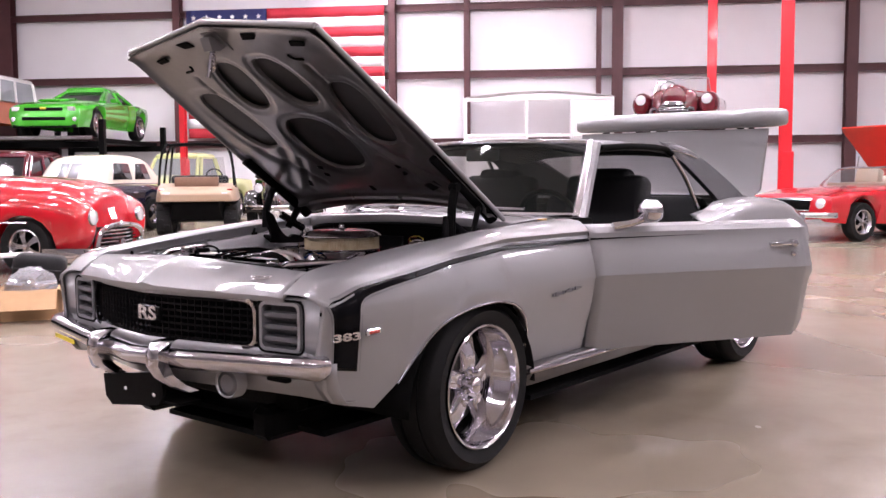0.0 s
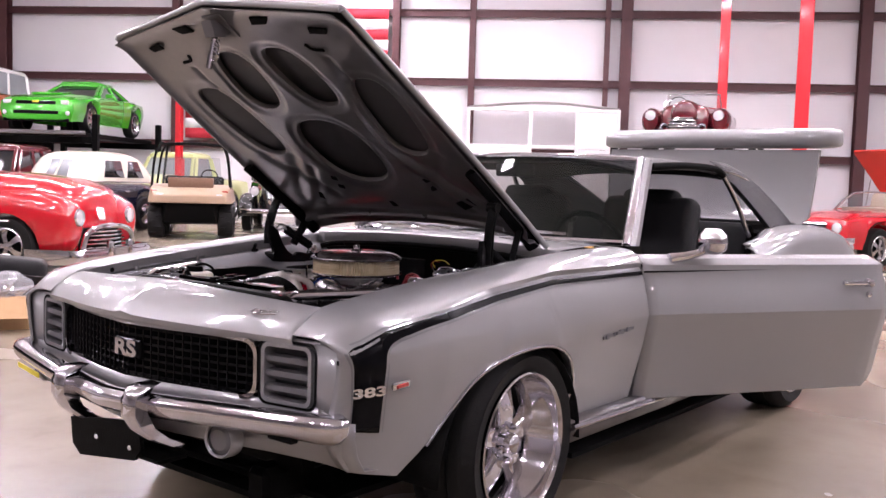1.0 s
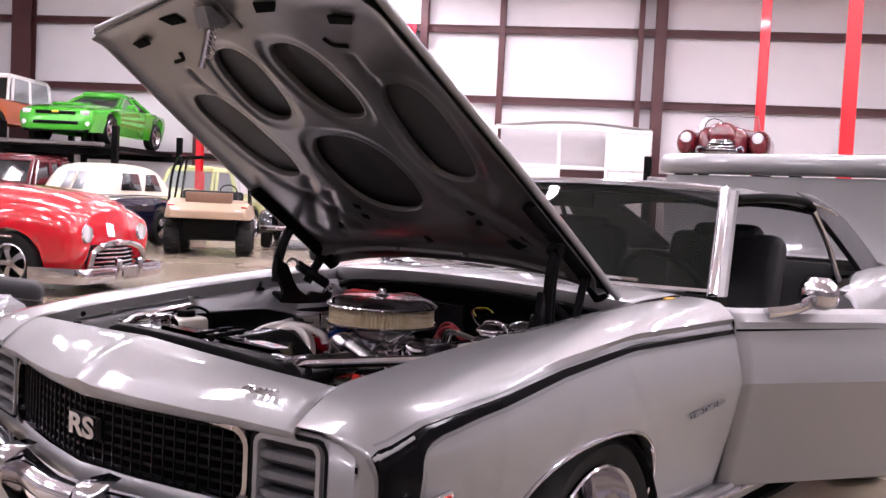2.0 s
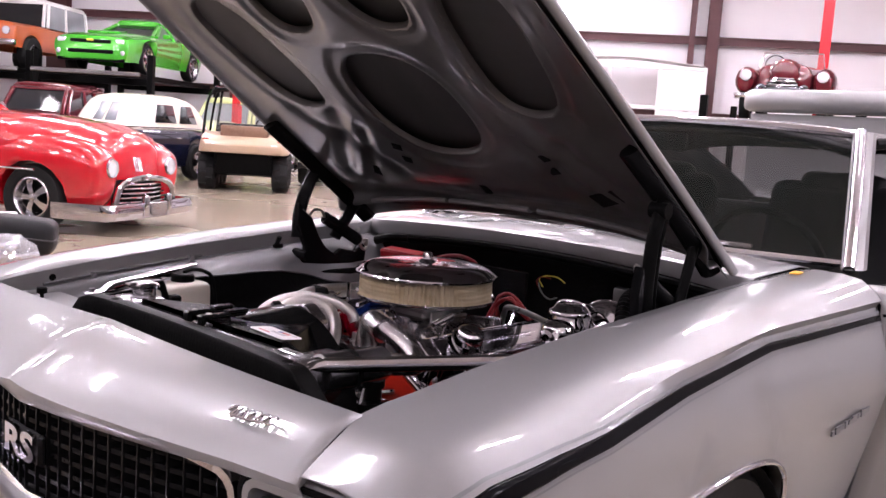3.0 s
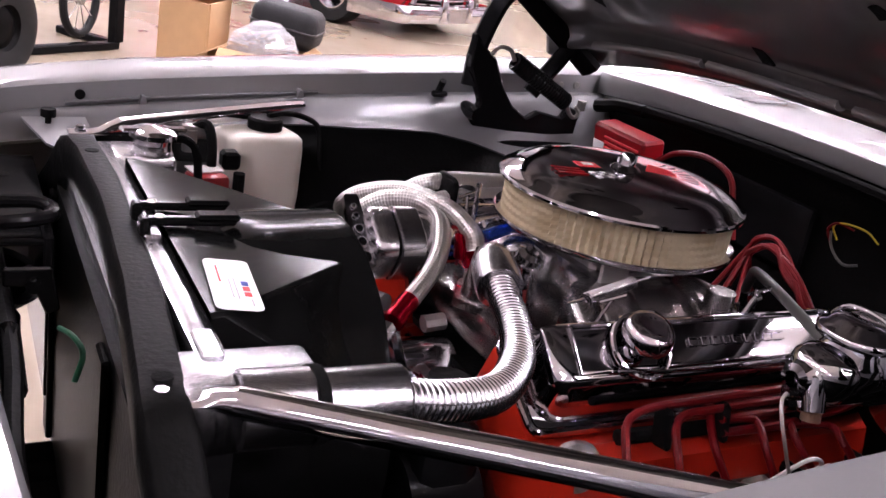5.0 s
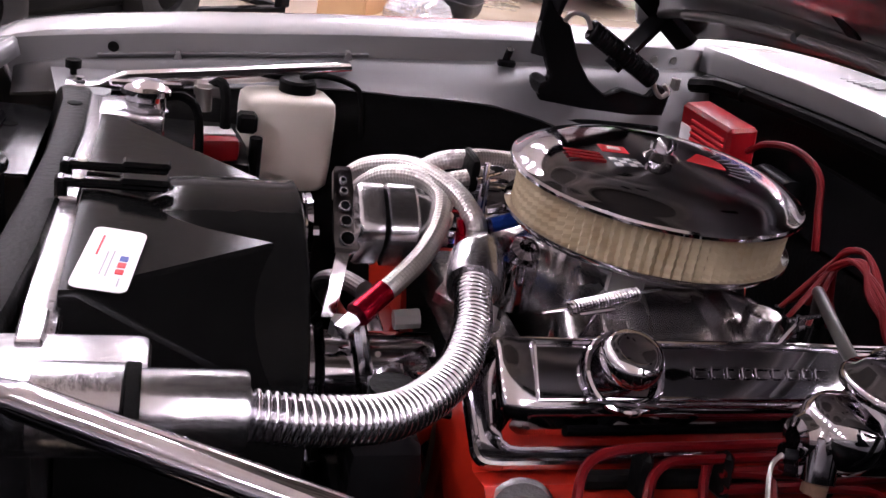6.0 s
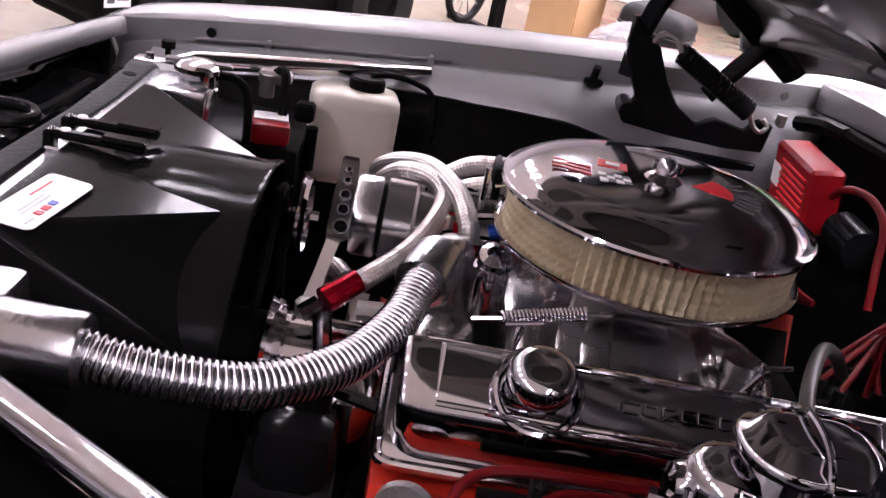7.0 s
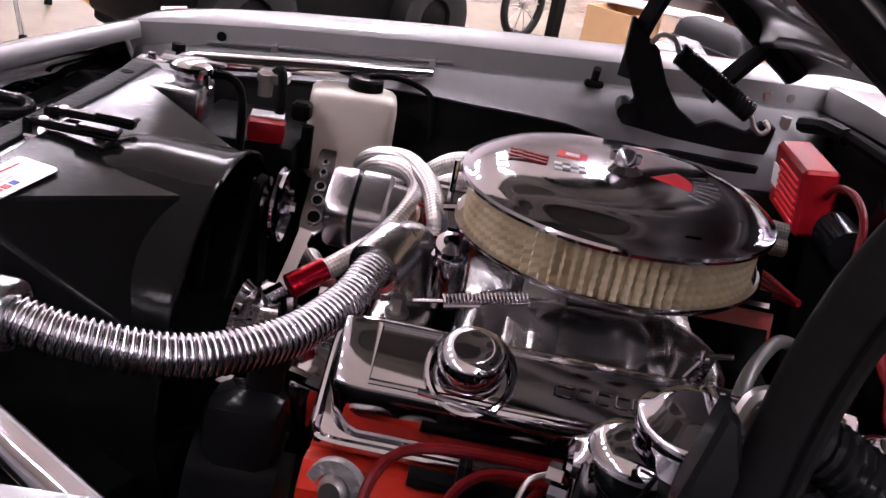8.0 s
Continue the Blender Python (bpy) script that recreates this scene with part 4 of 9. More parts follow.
# seats, dash and wheel seen through the glass
def bucket_seat(y):
    st = part("seat", join(block(0.50, 0.50, 0.16, 0.05, 3, at=(1.50, y, 0.50)), moved(block(0.14, 0.50, 0.62, 0.05, 3), pose(1.80, y, 0.84, 0, 12, 0))), CLOTH_BLACK, car, "black high-back bucket seat")
    part("headrest", moved(block(0.11, 0.30, 0.17, 0.04, 3), pose(1.85, y, 1.10, 0, 8, 0)), CLOTH_BLACK, st)


bucket_seat(-0.37)
bucket_seat(0.37)
part("rear_seat", join(block(0.45, 1.15, 0.16, 0.05, 2, at=(2.40, 0, 0.50)), moved(block(0.14, 1.15, 0.55, 0.05, 2), pose(2.66, 0, 0.74, 0, 18, 0))), CLOTH_BLACK, car, "black rear bench seat")
part("parcel_shelf", block(0.55, 1.15, 0.02, at=(2.95, 0, 0.94)), BLACK_MATT, car)
part("cabin_floor", block(2.2, 1.5, 0.03, at=(1.75, 0, 0.28)), BLACK_MATT, car)
part("dashboard", loft([[(0.86, y, 0.80), (0.86, y, 0.945), (0.98, y, 0.955), (1.10, y, 0.94), (1.13, y, 0.85), (1.08, y, 0.68), (0.9, y, 0.66)] for y in (-0.70, 0, 0.70)]), BLACK_SATIN, car, "black dashboard")
part("steering_wheel", moved(tube([(0.185 * math.cos(a), 0.185 * math.sin(a), 0) for a in np.linspace(0, math.tau, 25)], 0.013, 8, 1), turned(1.25, -0.37, 0.90, (1, 0, 0.45))), BLACK_SATIN, car, "black steering wheel")
part("interior_mirror", block(0.02, 0.22, 0.06, 0.01, 2, at=(1.16, 0, 1.255)), BLACK_SATIN, car, "dark interior mirror")
part("firewall", block(0.012, 1.30, 0.64, at=(0.540, 0, 0.60)), BLACK_SATIN, car, "black firewall")
part("firewall", block(0.02, 1.50, 0.55, at=(0.84, 0, 0.60)), BLACK_MATT, car)
# made-up plate under the engine, stands for the darkness below the bay
part("underbody", block(0.85, 1.10, 0.02, at=(-0.13, 0, 0.215)), BLACK_MATT, car, "added black plate that keeps the bottom of the bay dark", smooth=0)
part("underbody", block(1.95, 1.62, 0.02, at=(1.38, 0, 0.205)), BLACK_MATT, car, "black undercoated floor pan", smooth=0)
part("underbody", block(1.0, 1.05, 0.02, at=(2.86, 0, 0.225)), BLACK_MATT, car, "black undercoated trunk pan", smooth=0)
for s in (-1, 1):
    jamb = [[(x, s * (side_y(z) + dy), z) for z in np.linspace(0.34, 0.90, 9)] for x, dy in ((0.778, -0.004), (0.792, -0.012), (0.806, -0.030), (0.84, -0.06), (0.90, -0.08))]
    part("hinge_pillar", sheet(jamb), SILVER, car, "silver hinge pillar behind the fender", smooth=50, solid=0.003)

# ---- open hood ----
HOOD_POSE = Matrix(((-0.8245, 0, 0.5658, 0.486), (0, -1, 0, 0), (0.5658, 0, 0.8245, 0.936), (0, 0, 0, 1)))   # local x runs to the hood's front edge


def hood_end(v):
    return 1.388 - 0.085 * (abs(v) / 0.57) ** 1.0 - 0.004 * math.sin(abs(v) / 0.57 * math.pi)


def hood_start(v):
    return 0.036 + 0.012 * (1 - (abs(v) / 0.63) ** 2)


def hood_half(q):
    return 0.632 - 0.060 * q ** 1.6


def hood_skin(lift):
    rows = []
    for i in range(37):
        q = i / 36
        half = hood_half(q)
        r = []
        for k in range(-20, 21):
            a = k / 20
            v = a * half
            u = hood_start(v) + (hood_end(v) - hood_start(v)) * q
            crown = 0.052 * (1 - abs(a) ** 2.6) * (1 - 0.45 * q ** 4) + 0.012 * math.exp(-(v / 0.05) ** 2) * q
            crown += 0.012 * (1 - a * a) * math.exp(-(q / 0.14) ** 2)
            r.append((u, v, lift + crown + 0.012))
        rows.append(r)
    return sheet(rows)


OPENINGS = ((0.79, 0.385, 0.205, 0.095, 2.8, 0.10), (0.79, -0.385, 0.205, 0.095, 2.8, -0.10), (1.015, 0.135, 0.150, 0.092, 2.6, -0.12),
            (1.015, -0.135, 0.150, 0.092, 2.6, 0.12), (0.60, 0.0, 0.190, 0.165, 2.4, 0.0))


def reach(o, u, v):
    """1 on the edge of an opening in the inner frame, less inside it."""
    cu, cv, hu, hv, power, skew = o
    a, b = (u - cu) / hu, (v - cv - skew * (u - cu)) / hv
    return (abs(a) ** power + abs(b) ** power) ** (1 / power)


def blob(u, v, cu, cv, hu, hv, power=2.6, soft=0.13, skew=0.0):
    return min(1.0, max(0.0, (1.0 + soft - reach((cu, cv, hu, hv, power, skew), u, v)) / (2 * soft)))


def ridge(u, v, a, b, w):
    ax, ay = a
    bx, by = b
    dx, dy = bx - ax, by - ay
    t = max(0.0, min(1.0, ((u - ax) * dx + (v - ay) * dy) / (dx * dx + dy * dy)))
    return math.exp(-(((u - ax - t * dx) ** 2 + (v - ay - t * dy) ** 2) / (w * w)))


def smooth01(t):
    return t * t * (3 - 2 * t)


def hood_frame_depth(u, v, a, q):
    s = abs(v)
    base = 0.018 * (1 - abs(a) ** 4)
    bead = 0.010 * ridge(u, s, (0.56, 0.30), (0.30, 0.48), 0.03) + 0.010 * ridge(u, s, (0.58, 0.46), (0.32, 0.26), 0.025)
    bead += 0.008 * ridge(u, s, (1.10, 0.34), (0.99, 0.34), 0.014) + 0.007 * ridge(u, s, (0.50, 0.25), (0.24, 0.40), 0.02)
    rim = 0.006 * (smooth01(blob(u, s, 0.79, 0.385, 0.245, 0.130, 2.8, 0.08, 0.10)) + smooth01(blob(u, v, 0.60, 0.0, 0.225, 0.195, 2.4, 0.07)) + smooth01(blob(u, s, 1.015, 0.135, 0.18, 0.118, 2.6, 0.08, -0.12)))
    lip = -0.030 * math.exp(-((u - 0.135) / 0.026) ** 2) - 0.016 * math.exp(-((1.02 - abs(a)) / 0.05) ** 2) - 0.014 * math.exp(-((q - 1.01) / 0.03) ** 2)
    arc = 0.063 * (1 - min(1.0, abs(a)) ** 2.4) * math.exp(-((u - 0.10) / 0.10) ** 2)
    return base + bead + rim + lip + arc


def hood_frame():
    n_u, n_v = 200, 180
    pts, keep = [], []
    for i in range(n_u + 1):
        q = i / n_u
        half = hood_half(q) - 0.006
        for k in range(n_v + 1):
            a = 2 * k / n_v - 1
            v = a * half
            u = hood_start(v) + 0.004 + (hood_end(v) - hood_start(v) - 0.008) * q
            pts.append([u, v, a, q])
    cut, touch = set(), set()
    for i in range(n_u):
        for k in range(n_v):
            ids = (i * (n_v + 1) + k, i * (n_v + 1) + k + 1, (i + 1) * (n_v + 1) + k + 1, (i + 1) * (n_v + 1) + k)
            cu, cv = sum(pts[m][0] for m in ids) / 4, sum(pts[m][1] for m in ids) / 4
            if min(reach(o, cu, cv) for o in OPENINGS) < 1.0:
                cut.update(ids)
            else:
                keep.append(ids)
                touch.update(ids)
    for m in cut & touch:
        u, v = pts[m][:2]
        o = min(OPENINGS, key=lambda p: reach(p, u, v))
        d = reach(o, u, v)
        pts[m][0], pts[m][1] = o[0] + (u - o[0]) / d, o[1] + (v - o[1]) / d
    used = sorted(touch)
    index = {m: k for k, m in enumerate(used)}
    return [(pts[m][0], pts[m][1], hood_frame_depth(*pts[m]) - 0.002) for m in used], [tuple(index[m] for m in f) for f in keep]


def opening_flange(o):
    cu, cv, hu, hv, power, skew = o
    rows = []
    for grow, lift in ((1.0, 0.0), (0.985, 0.004), (0.975, 0.014)):
        r = []
        for k in range(64):
            a = math.tau * k / 64
            c, s = math.cos(a), math.sin(a)
            d = (abs(c) ** power + abs(s) ** power) ** (1 / power)
            u = cu + hu * c / d * grow
            v = cv + (hv * s / d + skew * hu * c / d) * grow
            r.append((u, v, hood_frame_depth(u, v, v / 0.6, u / 1.35) - 0.002 + lift))
        rows.append(r)
    return sheet(rows, True)


hood = part("hood", hood_skin(0.0), SILVER, car, "silver hood propped wide open on its hinges", smooth=60, solid=0.004)
hood.matrix_basis = HOOD_POSE
# the frame's underside shade is carried by its darker silver
inner_frame = part("hood_frame", hood_frame(), SILVER_DARKENED, hood, "silver pressed inner frame of the hood, darkened for shade", smooth=60, solid=0.0015)
# inner side of the silver skin, coloured dark for the shade in the openings
part("hood_skin_shaded", hood_skin(-0.007), HOOD_SHADE, hood, "underside of the hood skin, shade put into its dark grey", smooth=60)
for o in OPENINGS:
    part("opening_flange", opening_flange(o), SILVER_DARKENED, inner_frame, smooth=60)
edge = []
for q in np.linspace(0, 1, 25):
    edge.append((hood_start(hood_half(q)) + (hood_end(hood_half(q)) - hood_start(0.6)) * q, hood_half(q), 0.004))
front = [(hood_end(v), v, 0.006 + 0.02 * (1 - (abs(v) / 0.57) ** 2)) for v in np.linspace(0.565, -0.565, 25)]
for side in (edge, [(u, -v, w) for u, v, w in edge]):
    part("hood_hem", tube(side, 0.011, 8, 1, flat=1.0), SILVER, hood, smooth=60)
part("hood_hem", tube(front, 0.012, 8, 1), SILVER, hood, smooth=60)
for s in (-1, 1):
    for name, outline in (("slot", [(1.312, 0.165), (1.306, 0.245), (1.278, 0.215), (1.282, 0.15)]), ("slot", [(1.252, 0.385), (1.238, 0.455), (1.218, 0.44), (1.228, 0.375)])):
        shape = loft([[(u, s * v, 0.0) for u, v in outline], [(u, s * v, 0.006) for u, v in outline]])
        hole = part(name, moved(shape, pose(0, 0, 0.008 if outline[0][1] < 0.3 else -0.001)), BLACK_MATT, hood, smooth=0)
    part("slot", tube([(1.175, s * 0.30, 0.012), (1.150, s * 0.315, 0.013), (1.143, s * 0.36, 0.011)], 0.0065, 6, 3), BLACK_MATT, hood)
for a, b in ((-0.50, -0.215), (-0.200, 0.080), (0.110, 0.50)):
    part("rear_lip", tube([(0.138, v, hood_frame_depth(0.135, v, v / 0.63, 0.08) + 0.001) for v in np.linspace(a, b, 8)], 0.017, 10, 2, flat=0.6), SILVER, inner_frame, "bare silver rear lip", smooth=60)
for u, v, du, dv, turn in ((0.262, 0.015, 0.046, 0.026, 0), (0.432, -0.177, 0.026, 0.030, 20), (0.375, -0.181, 0.026, 0.030, 20), (0.423, 0.290, 0.026, 0.030, -20), (0.368, 0.288, 0.026, 0.030, -20), (0.285, 0.400, 0.050, 0.085, -25), (0.294, -0.365, 0.050, 0.075, 25)):
    part("slot", moved(block(du, dv, 0.004, 0.0018, 1), pose(u, v, hood_frame_depth(u, v, v / 0.62, u / 1.35) - 0.0035, 0, 0, turn)), BLACK_MATT, hood)
latch = part("hood_latch", join(prism([(1.33, 0.0), (1.345, -0.015), (1.30, -0.045), (1.27, -0.02), (1.26, 0.01)], 0.05), block(0.11, 0.09, 0.006, 0.002, 1, at=(1.29, 0, 0.012))), SILVER_DIMMED, hood)
part("latch_pin", rod((1.30, 0.0, 0.0), (1.235, -0.02, -0.12), 0.009, 10), CHROME, hood, "chrome hood latch pin")
part("latch_spring", tube([(1.298 - 0.05 * t + 0.017 * math.cos(t * 44) * 0.55, 0.017 * math.sin(t * 44), -0.006 - 0.085 * t + 0.017 * math.cos(t * 44) * 0.5) for t in np.linspace(0, 1, 90)], 0.0035, 6, 1), CHROME, hood, "chrome hood latch spring")


def coil(a, b, radius, wire, turns, per=12):
    a, b = Vector(a), Vector(b)
    way = b - a
    x = way.orthogonal().normalized()
    y = way.normalized().cross(x)
    n = int(turns * per)
    return tube([a + way * (k / n) + (x * math.cos(math.tau * k / per) + y * math.sin(math.tau * k / per)) * radius for k in range(n + 1)], wire, 6, 1)


for s in (-1, 1):
    dx = -0.080 if s < 0 else 0.0
    if s < 0:
        plate = [(0.178, 0.990), (0.186, 0.985), (0.196, 0.955), (0.205, 0.930), (0.235, 0.888), (0.27, 0.838), (0.36, 0.815), (0.36, 0.775), (0.20, 0.775), (0.176, 0.850), (0.168, 0.930)]
    else:
        plate = [(0.150, 1.005), (0.158, 1.002), (0.168, 0.985), (0.205, 0.960), (0.232, 0.905), (0.262, 0.868), (0.300, 0.845), (0.330, 0.860), (0.385, 0.850), (0.405, 0.872), (0.430, 0.868), (0.425, 0.815), (0.40, 0.790), (0.19, 0.795), (0.168, 0.835), (0.186, 0.870), (0.150, 0.940)]
    hinge = part("hood_hinge", moved(prism(plate, 0.022, 0.003), pose(dx, s * 0.592, 0)), BLACK_GLOSS, car, "black spring-loaded hood hinge", smooth=30)
    part("hinge_foot", moved(prism([(0.17, 0.80), (0.42, 0.80), (0.42, 0.775), (0.17, 0.765)], 0.05, 0.004), pose(dx, s * 0.595, 0)), BLACK_GLOSS, hinge)
    if s < 0:
        part("hinge_arm", join(tube([(0.130, -0.600, 0.85), (0.125, -0.600, 0.93), (0.127, -0.600, 0.985), (0.134, -0.599, 1.035), (0.147, -0.598, 1.080), (0.168, -0.597, 1.125)], 0.0150, 14, 6, flat=0.75), tube([(0.142, -0.612, 0.85), (0.137, -0.612, 0.93), (0.139, -0.612, 0.985), (0.146, -0.611, 1.033), (0.159, -0.610, 1.075), (0.178, -0.609, 1.118)], 0.0048, 8, 6)), BLACK_SATIN, hinge)
        part("hinge_arm", tube([(0.262, -0.597, 0.86), (0.290, -0.597, 0.93), (0.330, -0.592, 1.020)], 0.0125, 8, 3, flat=0.7), BLACK_SATIN, hinge)
        part("hinge_pin", rod((0.160, -0.575, 1.105), (0.160, -0.615, 1.105), 0.018, 14), BLACK_SATIN, hinge)
    else:
        part("hinge_arm", tube([(0.165, 0.600, 0.90), (0.172, 0.605, 0.975), (0.20, 0.603, 1.06), (0.245, 0.60, 1.125)], 0.019, 8, 4, flat=0.6), BLACK_GLOSS, hinge)
        part("hinge_arm", tube([(0.305, 0.595, 0.895), (0.335, 0.592, 0.94), (0.395, 0.585, 1.025)], 0.018, 8, 3, flat=0.6), BLACK_GLOSS, hinge)
    part("hinge_bracket", tube([(0.437, s * 0.588, 0.955), (0.347, s * 0.59, 1.020), (0.207, s * 0.59, 1.117), (0.037, s * 0.585, 1.228)], 0.026, 8, 2, flat=0.55), BLACK_GLOSS, hinge)
    part("hinge_spring", coil((0.235 + dx, s * 0.565, 0.962), (0.375 + dx, s * 0.562, 0.888), 0.0150, 0.0042, 22), BLACK_GLOSS, hinge)
    part("spring_hook", tube([(0.235 + dx, s * 0.565, 0.962), (0.222 + dx, s * 0.566, 0.982), (0.200 + dx, s * 0.572, 0.985), (0.190 + dx, s * 0.58, 0.968)], 0.0044, 6, 4), STEEL, hinge)
    part("spring_hook", tube([(0.375 + dx, s * 0.562, 0.888), (0.388 + dx, s * 0.562, 0.866), (0.402 + dx, s * 0.562, 0.858), (0.412 + dx, s * 0.564, 0.868), (0.402 + dx, s * 0.566, 0.880)], 0.0044, 6, 4), STEEL, hinge)
    part("pivot", rod((0.175 + dx, s * 0.56, 0.85), (0.175 + dx, s * 0.62, 0.85), 0.016, 12), BLACK_GLOSS, hinge)

# ---- engine bay sheet metal ----
ARCH_EDGE = [(-0.70, 0.745), (-0.45, 0.778), (-0.25, 0.799), (-0.188, 0.807), (-0.12, 0.811), (-0.02, 0.8135), (0.08, 0.812), (0.17, 0.796), (0.26, 0.770), (0.36, 0.755), (0.52, 0.77)]
for s in (-1, 1):
    rim_y = 0.652 if s > 0 else 0.632
    ledge = []
    for x in np.linspace(-0.70, 0.52, 62):
        lip, arch, rim = at(LIP, x), at(ARCH_EDGE, x), rim_y - 0.014
        out = at([(-0.25, 0.600), (-0.08, 0.562)], x)
        ledge.append([(x, s * rim_y, lip - 0.045), (x, s * rim, lip - 0.049), (x, s * (rim + (out - rim) * 0.26), lip - 0.062), (x, s * (rim + (out - rim) * 0.5), lip - 0.075),
                      (x, s * (rim + (out - rim) * 0.79), max(arch, min(lip - 0.090, (lip - 0.08 + arch) / 2 + 0.004))), (x, s * out, arch), (x, s * (out + 0.004), arch - 0.006)])
    part("inner_fender", sheet(ledge), SILVER_DIMMED, car, "silver inner fender over the wheel housing, dimmed for shade", smooth=45, solid=0.003)
    apron = []
    for x in np.linspace(-0.565, 0.53, 26):
        arch = 0.10 * math.exp(-((x - 0.0) / 0.25) ** 2)
        apron.append([(x, s * (at([(-0.25, 0.600), (-0.08, 0.562)], x) + 0.005), at(ARCH_EDGE, x) - 0.004), (x, s * (0.575 - arch * 0.4), 0.70), (x, s * (0.52 - arch * 0.5), 0.56), (x, s * 0.44, 0.30), (x, s * 0.36, 0.24)])
    part("wheel_apron", sheet(apron), BLACK_SATIN, car, "black inner wheel housing", smooth=45, solid=0.003)
    for x in (-0.449, -0.166):
        z = at(LIP, x)
        part("gutter_rib", moved(prism([(-0.012, -0.032), (0.012, -0.032), (0.003, -0.004), (-0.003, -0.004)], 0.018), pose(x, s * (rim_y - 0.003), z - 0.030)), SILVER, car, smooth=0)
    part("gutter_bead", tube([(-0.575, s * (rim_y + 0.001), at(LIP, -0.575) - 0.040), (-0.45, s * (rim_y + 0.001), at(LIP, -0.45) - 0.041), (-0.13, s * (rim_y + 0.001), at(LIP, -0.13) - 0.041)], 0.0045, 6, 2), SILVER_DIMMED, car)
    part("gutter_hole", moved(lathe([(0.0001, 0.0015), (0.0085, 0.0015), (0.009, 0.0)], 14), turned(-0.551, s * (rim_y + 0.0045), at(LIP, -0.551) - 0.028, (0, -s, 0))), BLACK_MATT, car)
    part("gutter_stud", join(rod((0.118, s * 0.640, 0.872), (0.118, s * 0.625, 0.900), 0.007, 8), block(0.034, 0.012, 0.012, 0.003, 1, at=(0.118, s * 0.632, 0.872))), BLACK_GLOSS, car)
    for x in (0.42, 0.46):
        part("gutter_hole", moved(lathe([(0.0001, 0.0015), (0.007, 0.0015), (0.0075, 0.0)], 12), turned(x, s * (rim_y + 0.0045), at(LIP, x) - 0.03, (0, -s, 0))), STEEL, car)
    part("corner_bolt", rod((0.45, s * 0.61, 0.862), (0.45, s * 0.61, 0.884), 0.010, 6), STEEL, car)
    if s > 0:
        gusset = [(-0.645, 0.640), (-0.545, 0.640), (-0.545, 0.500), (-0.570, 0.445), (-0.595, 0.432), (-0.618, 0.480), (-0.628, 0.540)]
        part("fender_corner", loft([[(x, s * y, z + 0.06 * (x + 0.60)) for x, y in gusset] for z in (0.782, 0.786)]), SILVER_DIMMED, car, "silver corner gusset", smooth=0)
    part("rubber_bumper", join(rod((-0.606, s * 0.593, 0.785), (-0.606, s * 0.593, 0.798), 0.005, 8), rod((-0.606, s * 0.593, 0.797), (-0.606, s * 0.593, 0.810), 0.012, 12)), BLACK_MATT, car)
    neck = []
    sx, sy, sz, ex, ey, ez = (0.026, 0.049, 0.008, -0.167, 0.636, 0.829) if s > 0 else (0.0, 0.0, 0.0, -0.165, 0.634, 0.836)
    for x, y, z, w, h in ((-0.624, 0.352, 0.8195, 0.0165, 0.0022), (-0.592, 0.354, 0.8200, 0.0165, 0.0022), (-0.580, 0.356, 0.8210, 0.0165, 0.0035), (-0.566, 0.362, 0.8225, 0.0150, 0.0090), (-0.548, 0.374, 0.8235, 0.0138, 0.0138)):
        nx, ny = (0.0, 1.0) if x < -0.57 else (-0.53 * (x + 0.57) / 0.022, 1.0 - 0.16 * (x + 0.57) / 0.022)
        neck.append([(x + sx + nx * w * math.cos(a), s * (y + sy + ny * w * math.cos(a)), z + sz + h * math.sin(a)) for a in (math.tau * k / 16 for k in range(16))])
    brace = part("fender_brace", join(loft(neck), tube([(sx - 0.549, s * (sy + 0.3735), sz + 0.8235), ((sx - 0.549 + ex) / 2, s * (sy + 0.3735 + ey) / 2, (sz + 0.8235 + ez) / 2), (ex, s * ey, ez)], 0.0140, 16, 4)), CHROME, car, "chrome fender brace bar", smooth=40)
    part("brace_bolt", join(rod((sx - 0.606, s * (sy + 0.352), sz + 0.8215), (sx - 0.606, s * (sy + 0.352), sz + 0.8240), 0.0085, 14), rod((sx - 0.606, s * (sy + 0.352), sz + 0.8240), (sx - 0.606, s * (sy + 0.352), sz + 0.8290), 0.0065, 6)), CHROME, brace)
    part("brace_foot", join(moved(block(0.045, 0.008, 0.036, 0.003, 1), pose(-0.142, s * (rim_y - 0.006), 0.828)), moved(lathe([(0.0001, 0.006), (0.006, 0.005), (0.008, 0.0)], 12), turned(-0.138, s * (rim_y - 0.010), 0.832, (0, -s, 0)))), BRIGHT_STEEL, brace)

SUPPORT_FRONT = [(-0.60, -0.60), (-0.45, -0.615), (-0.37, -0.627), (-0.30, -0.620), (-0.13, -0.604), (0.0, -0.597), (0.12, -0.592), (0.32, -0.596), (0.40, -0.606), (0.50, -0.640), (0.62, -0.69)]
SUPPORT_REAR = [(-0.60, -0.55), (-0.37, -0.584), (-0.30, -0.578), (-0.13, -0.564), (0.06, -0.560), (0.20, -0.555), (0.37, -0.560), (0.50, -0.580), (0.62, -0.61)]
SUPPORT_TOP = [(-0.60, 0.66), (-0.50, 0.715), (-0.42, 0.775), (-0.385, 0.815), (-0.37, 0.827), (-0.30, 0.829), (0.30, 0.829), (0.395, 0.828), (0.415, 0.815), (0.44, 0.775), (0.50, 0.71), (0.62, 0.67)]
rows = []
